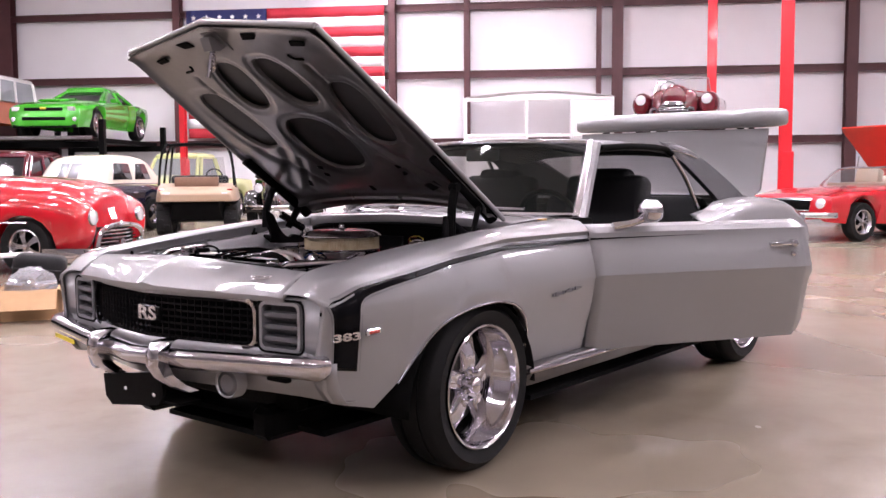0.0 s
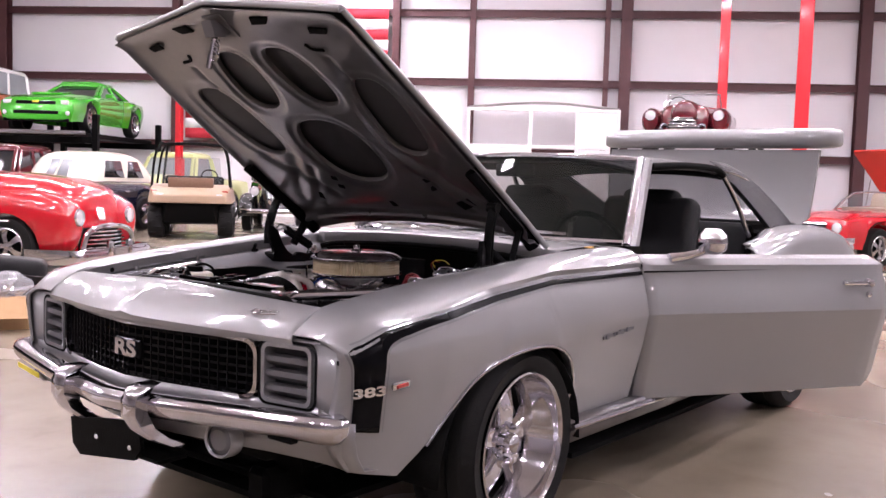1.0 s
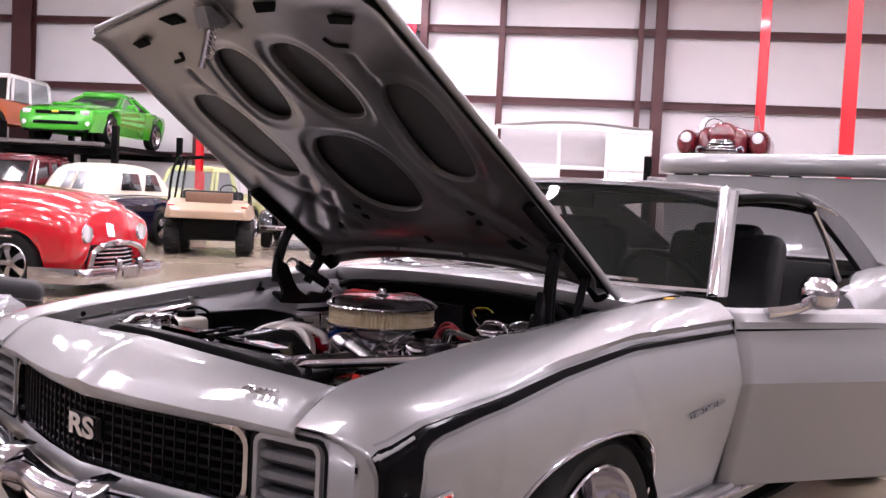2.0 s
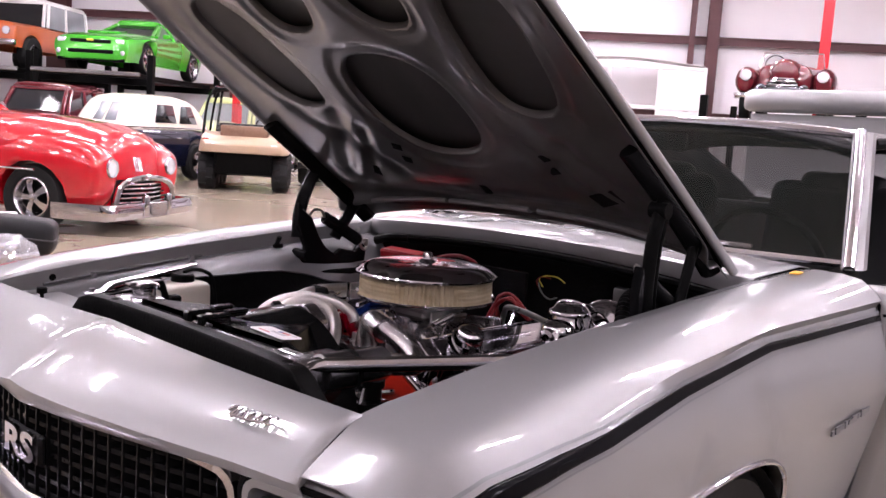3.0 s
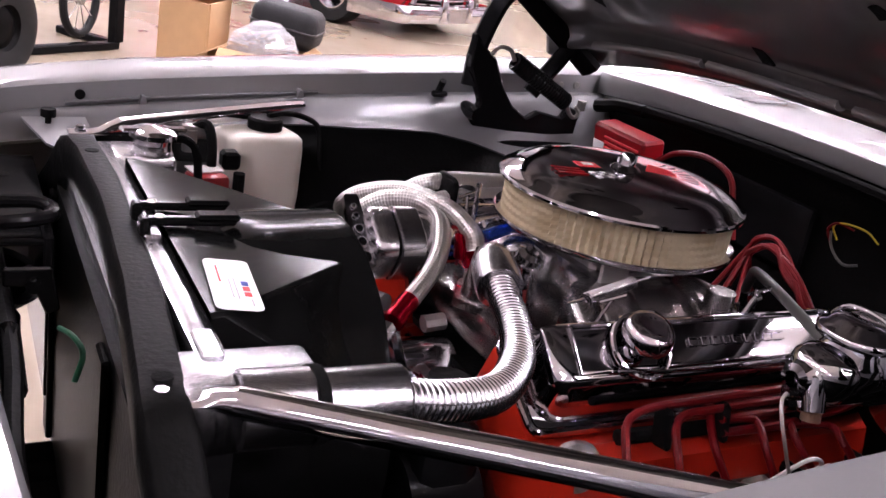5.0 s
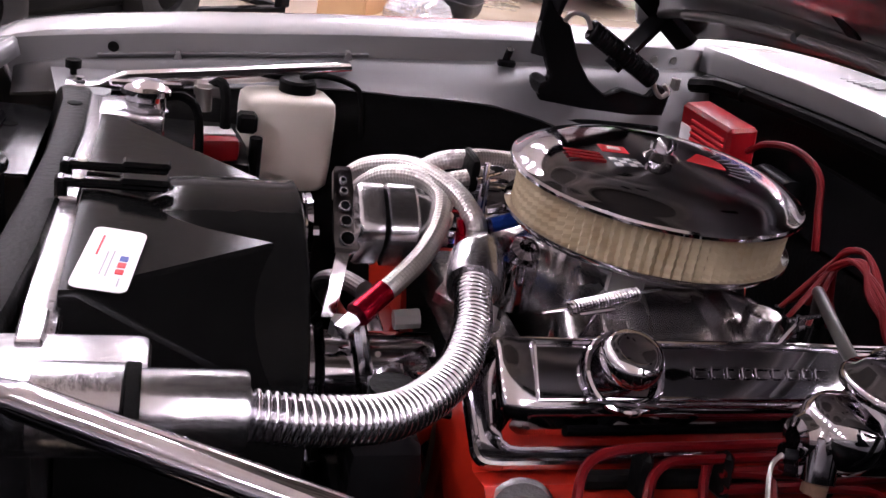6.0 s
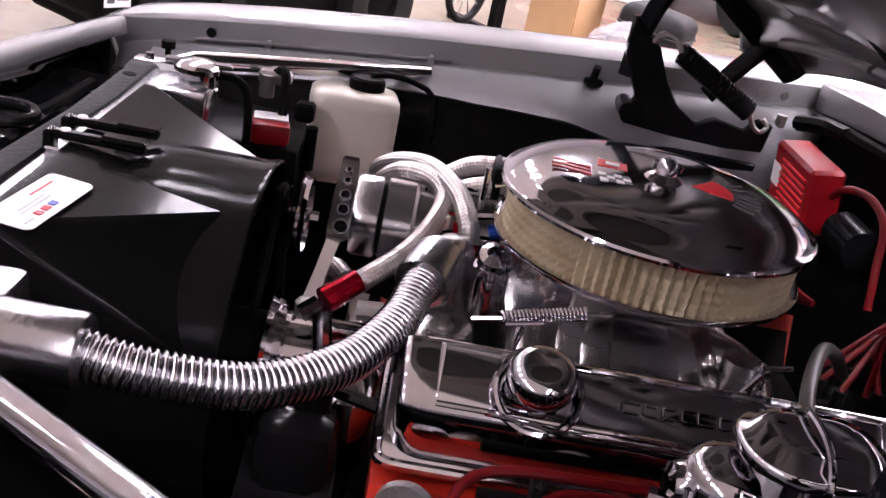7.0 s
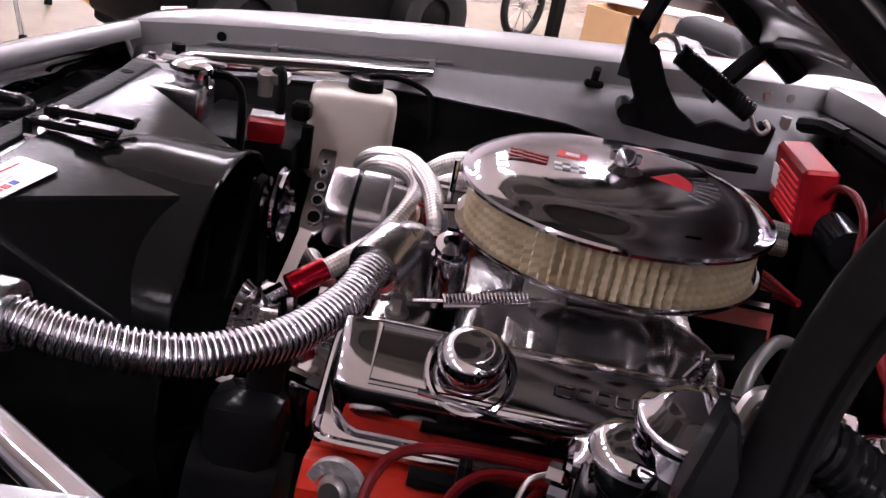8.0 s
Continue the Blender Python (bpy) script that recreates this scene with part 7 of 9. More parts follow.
part("relay_cover", block(0.03, 0.078, 0.050, 0.008, 2, at=(0.505, -0.332, 0.843)), SILVER_DARKENED, car, "grey relay cover on the firewall")
part("heater_hose", ribbed_tube([(0.51, -0.40, 0.84), (0.42, -0.44, 0.885), (0.32, -0.465, 0.893), (0.24, -0.485, 0.880), (0.19, -0.51, 0.83), (0.17, -0.53, 0.75), (0.15, -0.53, 0.62)], 0.017, 0.0018, 46, 14), BLACK_SATIN, car, "black corrugated loom tube", smooth=60)
part("firewall_plate", block(0.01, 0.30, 0.12, 0.004, 1, at=(0.515, 0.15, 0.80)), BLACK_GLOSS, car)
part("relay", block(0.03, 0.08, 0.05, 0.01, 1, at=(0.505, -0.25, 0.78)), BLACK_GLOSS, car)
part("white_wire", tube([(0.10, -0.36, 0.62), (0.09, -0.39, 0.66), (0.12, -0.41, 0.70), (0.16, -0.40, 0.68), (0.17, -0.37, 0.63)], 0.0028, 6, 5), PAPER, car, "thin white wire loop")

# ---- the other vehicles ----
def simple_wheel(parent, x, y, r, w, rim, spokes, metal, side):
    """Local z of the wheel points out of the vehicle."""
    h = w / 2
    wh = part("wheel", lathe([(rim, h * 0.95), (rim * 0.94, h * 1.02), (rim * 0.86, h * 0.8), (rim * 0.80, h * 0.35), (rim * 0.75, h * 0.2)], 32), metal, parent, smooth=50)
    wh.matrix_basis = Matrix.Translation((x, y, r)) @ pose(0, 0, 0, -90 * side, 0, 0)
    part("tyre", lathe([(rim, -h * 0.8), (rim * 1.08, -h), (r * 0.93, -h), (r, -h * 0.6), (r, h * 0.6), (r * 0.93, h), (rim * 1.08, h), (rim, h * 0.8)], 36), RUBBER, wh, smooth=50)
    part("rim_back", lathe([(0.001, h * 0.1), (rim, h * 0.1)], 24), BLACK_MATT, wh)
    if spokes:
        for k in range(spokes):
            rows = [[(q, -wd, z - 0.02), (q, -wd, z), (q, wd, z), (q, wd, z - 0.02)] for q, wd, z in ((rim * 0.1, rim * 0.12, h * 0.7), (rim * 0.5, rim * 0.13, h * 0.75), (rim * 0.82, rim * 0.20, h * 0.5))]
            part("spoke", moved(loft(rows), pose(0, 0, 0, 0, 0, 360 * k / spokes)), metal, wh)
    else:
        part("hub_cap", lathe([(0.0001, h * 1.05), (rim * 0.3, h), (rim * 0.6, h * 0.8), (rim * 0.8, h * 0.5)], 28), metal, wh, smooth=50)
    part("centre_cap", lathe([(0.0001, h * 0.95), (rim * 0.16, h * 0.9), (rim * 0.2, h * 0.6)], 18), metal, wh)
    return wh


def shell(stations, arches, waist=0.6, n=70, under=0.05):
    """A lofted car body: stations of (x, half width, bottom z, shoulder z, top z)."""
    xs = sorted(set(list(np.linspace(stations[0][0], stations[-1][0], n)) + [s[0] for s in stations]
                    + [c + r * k for c, r, _ in arches for k in (-1.001, -0.999, -0.97, -0.9, -0.75, 0.75, 0.9, 0.97, 0.999, 1.001)]))
    col = [[(s[0], s[k]) for s in stations] for k in range(1, 5)]
    rows = []
    for x in xs:
        w, zb, zs, zt = (at(t, x) for t in col)
        low = zb
        for c, r, zc in arches:
            if abs(x - c) < r:
                low = max(low, zc + math.sqrt(max(0, r * r - (x - c) ** 2)))
        low = min(low, zs - 0.04)
        half = [(0, zt), (0.35 * w, zt - 0.02 * (zt - zs)), (0.62 * w, zt - 0.12 * (zt - zs)), (0.82 * w, zt - 0.35 * (zt - zs)), (0.94 * w, zt - 0.7 * (zt - zs)), (w, zs)]
        for q in (0.2, 0.45, 0.7, 0.9, 1.0):
            z = zs + (low - zs) * q
            half.append((w * (1.0 + under * math.sin(math.pi * min(1, q * waist * 2)) - under * 0.9 * q * q), z))
        half.append((w * 0.86, low + 0.005))
        rows.append([(x, -y, z) for y, z in reversed(half[1:])] + [(x, y, z) for y, z in half])
    v, f = sheet(rows)
    k = len(rows[0])
    return v, f + [tuple(range(k)), tuple(range(len(v) - k, len(v)))]


def cabin(parent, base, top, z0, z1, wb, wt, paint, glazing, split=(0.5,)):
    """A glasshouse between base (x front, x back) and top (x front, x back)."""
    b = [(base[0], wb * 0.93), (base[0] + 0.12, wb), (base[1] - 0.15, wb), (base[1], wb * 0.86)]
    t = [(top[0], wt * 0.93), (top[0] + 0.10, wt), (top[1] - 0.12, wt), (top[1], wt * 0.86)]

    def ring(p, z, k=1.0):
        return [(x, y * k, z) for x, y in p] + [(x, -y * k, z) for x, y in reversed(p)]
    rows = [ring(t, z1 - 0.10), ring(t, z1 - 0.03), ring([(x * 0.97 + (top[0] + top[1]) / 2 * 0.03, y * 0.9) for x, y in t], z1 + 0.02),
            ring([(x * 0.75 + (top[0] + top[1]) / 2 * 0.25, y * 0.55) for x, y in t], z1 + 0.05)]
    part("roof", loft(rows), paint, parent, smooth=60)
    zt = z1 - 0.09
    body = []
    for p, q in zip(ring(b, z0), ring(t, zt)):
        body.append((p, q))
    corners = [body[k] for k in (0, 1, 2, 3, 4, 5, 6, 7)]
    for p, q in corners:
        part("pillar", tube([p, q], 0.045, 8, 1), paint, parent)
    for s in split:
        for sgn in (1, -1):
            x0 = b[1][0] + (b[2][0] - b[1][0]) * s
            x1 = t[1][0] + (t[2][0] - t[1][0]) * s
            part("pillar", tube([(x0, sgn * wb, z0), (x1, sgn * wt, zt)], 0.04, 8, 1), paint, parent)
    part("windshield", sheet([[(base[0] + 0.02, y * 0.9, z0), (top[0] + 0.03, y * 0.9 * wt / wb, zt)] for y in np.linspace(-wb, wb, 5)]), glazing[0], parent)
    part("rear_window", sheet([[(base[1] - 0.02, y * 0.8, z0), (top[1] - 0.03, y * 0.8 * wt / wb, zt)] for y in np.linspace(-wb, wb, 5)]), glazing[1], parent)
    for sgn in (1, -1):
        part("side_window", sheet([[(x0, sgn * (wb - 0.01), z0), (x1, sgn * (wt - 0.01), zt)] for x0, x1 in zip(np.linspace(base[0] + 0.1, base[1] - 0.1, 5), np.linspace(top[0] + 0.08, top[1] - 0.1, 5))]), glazing[1], parent)


def lamp_pair(parent, x, y, z, r, metal=CHROME, way=(-1, 0, 0)):
    for s in (-1, 1):
        l = part("headlamp", moved(lathe([(0.0001, 0.02), (r * 0.7, 0.015), (r, 0.0)], 24), turned(x, s * y, z, way)), LENS, parent, "round glass headlamp", smooth=60)
        part("lamp_rim", moved(lathe([(r * 0.98, 0.0), (r * 1.05, 0.02), (r * 1.18, 0.0), (r * 1.15, -0.06)], 24), turned(x, s * y, z, way)), metal, l)


def bar(parent, x, y_half, z, h, d, name="bumper", mat=CHROME, wrap=0.25, label="chrome bumper"):
    pts = [(x + wrap, -y_half, z), (x + 0.06, -y_half * 0.93, z), (x, -y_half * 0.7, z), (x - 0.02, 0, z), (x, y_half * 0.7, z), (x + 0.06, y_half * 0.93, z), (x + wrap, y_half, z)]
    rows = []
    for p in spline(pts, 4):
        rows.append([(p.x + d, p.y, p.z - h / 2), (p.x, p.y, p.z - h / 2), (p.x - d * 0.6, p.y, p.z - h * 0.2), (p.x - d * 0.6, p.y, p.z + h * 0.2), (p.x, p.y, p.z + h / 2), (p.x + d, p.y, p.z + h / 2)])
    return part(name, loft(rows), mat, parent, label, smooth=50)


def facing(x, y, z, heading):
    """A pose for a vehicle that is built with its nose towards local -x."""
    return pose(x, y, z, 0, 0, heading - 180.0)


# bright red late-forties coupe
def red_fastback():
    v = thing("red_fastback", "bright red late-forties coupe with chrome grille and mag wheels", "car", facing(3.25, 8.05, 0, -61.0))
    body = shell([(-0.64, 0.40, 0.30, 0.58, 0.68), (-0.60, 0.52, 0.27, 0.74, 0.90), (-0.50, 0.62, 0.26, 0.84, 1.02), (-0.24, 0.74, 0.27, 0.90, 1.10), (0.3, 0.85, 0.28, 0.94, 1.15), (0.95, 0.88, 0.28, 0.95, 1.17), (2.4, 0.88, 0.28, 0.98, 1.16), (3.3, 0.84, 0.30, 0.92, 1.08), (4.1, 0.62, 0.36, 0.70, 0.82), (4.22, 0.45, 0.42, 0.60, 0.66)],
                 [(0.0, 0.36, 0.36), (3.0, 0.36, 0.34)])
    part("body", body, CAR_RED, v, smooth=60)
    for s in (-1, 1):
        rows = []
        for x in (-0.70, -0.69, -0.66, -0.61, -0.54, -0.46, -0.40, -0.372, -0.368, -0.35, -0.31, -0.24, -0.12, 0.0, 0.12, 0.24, 0.31, 0.35, 0.368, 0.372, 0.42, 0.6, 0.9, 1.2, 1.5, 1.8, 2.0):
            w = at([(-0.70, 0.10), (-0.69, 0.14), (-0.66, 0.185), (-0.61, 0.215), (-0.46, 0.245), (-0.1, 0.262), (0.6, 0.245), (1.2, 0.19), (1.6, 0.12), (2.0, 0.05)], x)
            zc = at([(-0.70, 0.63), (-0.46, 0.66), (0.1, 0.69), (2.0, 0.66)], x)
            up = at([(-0.70, 0.09), (-0.69, 0.13), (-0.66, 0.18), (-0.56, 0.235), (-0.32, 0.285), (0.1, 0.30), (0.8, 0.26), (1.5, 0.20), (2.0, 0.12)], x)
            down = zc - at([(-0.70, 0.50), (-0.68, 0.38), (-0.62, 0.27), (-0.50, 0.21), (2.0, 0.21)], x)
            ring = []
            for k in range(24):
                a = math.tau * k / 24
                z = zc + (up if k < 12 else down) * math.copysign(abs(math.sin(a)) ** (1.0 if k < 12 else 0.7), math.sin(a))
                if abs(x) < 0.37:
                    z = max(z, 0.335 + math.sqrt(0.37 ** 2 - x * x))
                ring.append((x, s * (0.60 + 0.06 * min(1, max(0, x + 0.6)) + w * math.copysign(abs(math.cos(a)) ** 0.8, math.cos(a))), z))
            rows.append(ring)
        part("fender", loft(rows), CAR_RED, v, smooth=70)
        part("mirror", moved(lathe([(0.0001, 0.05), (0.05, 0.03), (0.06, 0)], 16), turned(1.75, s * 0.90, 1.20, (-1, 0, 0))), CHROME, v)
        part("side_trim", tube([(-0.1, s * 0.955, 0.62), (0.9, s * 0.94, 0.62), (1.6, s * 0.90, 0.62)], 0.012, 8, 3), CHROME, v)
    lamp_pair(v, -0.70, 0.56, 0.665, 0.085)
    cabin(v, (1.50, 3.3), (1.95, 2.9), 1.13, 1.52, 0.74, 0.58, CAR_RED, (PALE_GLASS, DARK_GLASS), (0.45,))
    part("windshield_divider", tube([(1.51, 0, 1.14), (1.92, 0, 1.46)], 0.018, 8, 1), CHROME, v)
    part("windshield_trim", tube([(1.55, -0.68, 1.15), (1.90, -0.54, 1.45), (1.88, 0, 1.46), (1.90, 0.54, 1.45), (1.55, 0.68, 1.15)], 0.016, 8, 2), CHROME, v)
    bar(v, -0.84, 0.88, 0.235, 0.16, 0.055, wrap=0.55)
    for s in (-1, 1):
        part("bumper_guard", block(0.08, 0.07, 0.24, 0.03, 2, at=(-0.88, s * 0.22, 0.28)), CHROME, v)
    g = part("grille_frame", tube([(-0.74, -0.56, 0.31), (-0.75, -0.44, 0.50), (-0.77, 0.0, 0.56), (-0.75, 0.44, 0.50), (-0.74, 0.56, 0.31)], 0.034, 8, 4), CHROME, v, "chrome grille with a drooping frame")
    for k in range(5):
        z = 0.31 + k * 0.046
        part("grille_bar", tube([(-0.71, -0.46 + 0.03 * k, z), (-0.78, 0, z), (-0.71, 0.46 - 0.03 * k, z)], 0.014, 8, 4), CHROME, g)
    part("grille_back", block(0.05, 0.90, 0.26, 0.01, 1, at=(-0.64, 0, 0.41)), BLACK_MATT, g)
    for k in range(5):
        part("hood_trim", tube([(-0.67 + 0.005 * abs(k - 2), -0.06 + 0.03 * k, 0.62), (-0.63 + 0.005 * abs(k - 2), -0.06 + 0.03 * k, 0.76)], 0.008, 6, 1), CHROME, v)
    for x in (0.0, 3.0):
        for s in (-1, 1):
            simple_wheel(v, x, s * 0.76, 0.335, 0.21, 0.205, 5, ALU, s)
    part("plate_blank", block(0.01, 0.30, 0.15, 0.005, 1, at=(-0.905, 0, 0.24)), ALU, v)
    return v


red_fastback()


def lime_coupe():
    v = thing("green_coupe", "lime green modern muscle coupe parked up on a lift", "car", facing(9.75, 19.75, 2.12, 216.0))
    body = shell([(-0.98, 0.74, 0.24, 0.64, 0.72), (-0.93, 0.86, 0.22, 0.70, 0.79), (-0.7, 0.92, 0.24, 0.74, 0.86), (0.0, 0.96, 0.24, 0.86, 0.95), (0.9, 0.94, 0.24, 0.90, 0.98), (2.0, 0.93, 0.24, 0.93, 1.0), (2.7, 0.97, 0.26, 0.96, 1.02), (3.5, 0.90, 0.30, 0.92, 1.0), (3.78, 0.78, 0.40, 0.84, 0.92)],
                 [(0.0, 0.40, 0.36), (2.85, 0.41, 0.36)])
    part("body", body, CAR_GREEN, v, smooth=50)
    cabin(v, (0.75, 3.05), (1.45, 2.35), 0.95, 1.37, 0.76, 0.56, CAR_GREEN, (DARK_GLASS, DARK_GLASS), (0.55,))
    part("grille", block(0.06, 0.98, 0.09, 0.03, 2, at=(-0.97, 0, 0.66)), BLACK_SATIN, v, "black front grille")
    part("lower_intake", block(0.06, 1.10, 0.09, 0.03, 2, at=(-0.97, 0, 0.43)), BLACK_MATT, v, "black lower intake")
    part("chin", block(0.10, 1.60, 0.08, 0.02, 2, at=(-0.93, 0, 0.25)), BLACK_SATIN, v)
    for s in (-1, 1):
        part("headlamp", moved(block(0.07, 0.24, 0.11, 0.03, 2), pose(-0.955, s * 0.68, 0.67, 0, 0, s * 8)), LENS, v, "clear headlamp")
        part("fog_lamp", moved(lathe([(0.0001, 0.02), (0.06, 0.0)], 18), turned(-0.975, s * 0.76, 0.42, (-1, 0, 0))), LENS, v)
        part("mirror", block(0.10, 0.20, 0.12, 0.04, 2, at=(0.98, s * 0.98, 1.0)), CAR_GREEN, v)
        for x in (0.0, 2.85):
            simple_wheel(v, x, s * 0.83, 0.36, 0.25, 0.27, 5, ALU, s)
    part("hood_bulge", moved(block(0.95, 0.55, 0.06, 0.03, 2), pose(-0.15, 0, 0.95, 0, -6, 0)), CAR_GREEN, v)
    part("nose_badge", block(0.02, 0.16, 0.05, 0.01, 1, at=(-1.005, 0, 0.68)), YELLOW, v)


lime_coupe()


def four_post_lift(m, length, width, z, label, posts=BLACK_SATIN):
    lift = thing("car_lift", label, "car lift", m, "four post lifts")
    for s in (-1, 1):
        part("runway", block(length, 0.48, 0.12, 0.01, 1, at=(0, s * 0.80, z - 0.07)), BLACK_SATIN, lift)
        for e in (-1, 1):
            part("post", block(0.16, 0.14, z + 0.42, 0.01, 1, at=(e * length * 0.42, s * width / 2, (z + 0.42) / 2)), posts, lift)
            part("post_foot", block(0.32, 0.28, 0.02, at=(e * length * 0.42, s * width / 2, 0.01)), posts, lift)
    for e in (-1, 1):
        part("cross_beam", block(0.14, width, 0.16, 0.01, 1, at=(e * length * 0.42, 0, z - 0.20)), posts, lift)
    part("runway_edge", block(0.06, width * 0.95, 0.10, 0.02, 1, at=(-length / 2 - 0.02, 0, z - 0.05)), ALU, lift)


four_post_lift(facing(9.75, 19.75, 0, 216.0) @ pose(1.35, 0, 0), 5.1, 2.75, 2.12, "black four-post car lift holding the green coupe")


def boxy_truck():
    v = thing("orange_truck", "burnt orange vintage off-roader with white roof on a lift", "truck", facing(8.5, 22.9, 2.12, 216.0))
    part("body", shell([(-0.75, 0.78, 0.55, 0.95, 1.05), (-0.70, 0.82, 0.50, 1.0, 1.12), (0.5, 0.84, 0.48, 1.05, 1.15), (3.0, 0.84, 0.48, 1.05, 1.12), (3.05, 0.80, 0.52, 1.0, 1.08)], [(0.0, 0.44, 0.40), (2.35, 0.44, 0.40)], n=40, under=0.01), CAR_ORANGE, v, smooth=40)
    cabin(v, (0.65, 3.0), (0.85, 2.95), 1.10, 1.80, 0.80, 0.72, CAR_WHITE, (DARK_GLASS, PALE_GLASS), (0.45,))
    lamp_pair(v, -0.77, 0.60, 0.88, 0.09)
    bar(v, -0.90, 0.85, 0.60, 0.13, 0.05, wrap=0.1)
    for s in (-1, 1):
        for x in (0.0, 2.35):
            simple_wheel(v, x, s * 0.76, 0.40, 0.26, 0.20, 5, CHROME, s)


boxy_truck()
four_post_lift(facing(8.5, 22.9, 0, 216.0) @ pose(1.1, 0, 0), 4.8, 2.6, 2.12, "black four-post car lift holding the orange truck")


def thirties_sedan(name, label, m, lower, upper, panes=(PALE_GLASS, DARK_GLASS)):
    v = thing(name, label, "car", m)
    part("body", shell([(-0.55, 0.28, 0.45, 0.85, 0.98), (-0.45, 0.36, 0.38, 0.92, 1.06), (0.5, 0.50, 0.32, 1.0, 1.14), (0.9, 0.70, 0.30, 1.04, 1.16), (2.6, 0.76, 0.30, 1.06, 1.15), (3.2, 0.66, 0.32, 0.95, 1.05), (3.6, 0.45, 0.36, 0.75, 0.82)], [(2.75, 0.36, 0.34)], n=50), lower, v, smooth=60)
    cabin(v, (0.85, 3.25), (1.15, 2.75), 1.10, 1.66, 0.68, 0.60, upper, panes, (0.36, 0.66))
    part("roof_crown", loft([[(x, y * w, z) for y in np.linspace(-1, 1, 9)] + [(x, y * w * 0.9, z - 0.03) for y in np.linspace(1, -1, 9)] for x, w, z in ((1.15, 0.45, 1.66), (1.5, 0.56, 1.70), (2.2, 0.58, 1.71), (2.8, 0.48, 1.66))]), upper, v, smooth=60)
    for s in (-1, 1):
        for cx, r in ((0.0, 0.46), (2.75, 0.46)):
            rows = []
            for k in range(15):
                a = radians(-15 + 200 * k / 14)
                rows.append([(cx + r * math.cos(a), s * y, 0.33 + r * math.sin(a) * 0.95 + dz) for y, dz in ((0.52, 0.0), (0.60, 0.05), (0.74, 0.05), (0.84, 0.0), (0.86, -0.06))])
            part("fender", sheet(rows), lower, v, smooth=60, solid=0.01)
        part("running_board", block(1.75, 0.24, 0.05, 0.015, 2, at=(1.38, s * 0.74, 0.32)), lower, v)
        for x in (0.0, 2.75):
            simple_wheel(v, x, s * 0.70, 0.34, 0.19, 0.20, 0, CHROME, s)
    lamp_pair(v, -0.40, 0.52, 0.86, 0.09)
    bar(v, -0.72, 0.80, 0.45, 0.09, 0.03, wrap=0.15)
    grille = part("grille", loft([[(x, -w, z), (x - 0.05, 0, z), (x, w, z)] for x, w, z in ((-0.60, 0.10, 0.45), (-0.60, 0.22, 0.65), (-0.55, 0.24, 0.90), (-0.48, 0.16, 1.02))]), CHROME, v, "chrome shield grille")
    for k in range(7):
        part("grille_bar", rod((-0.645, -0.15 + 0.05 * k, 0.52), (-0.60, -0.15 + 0.05 * k, 0.95), 0.008, 6), CHROME, grille)
    return v


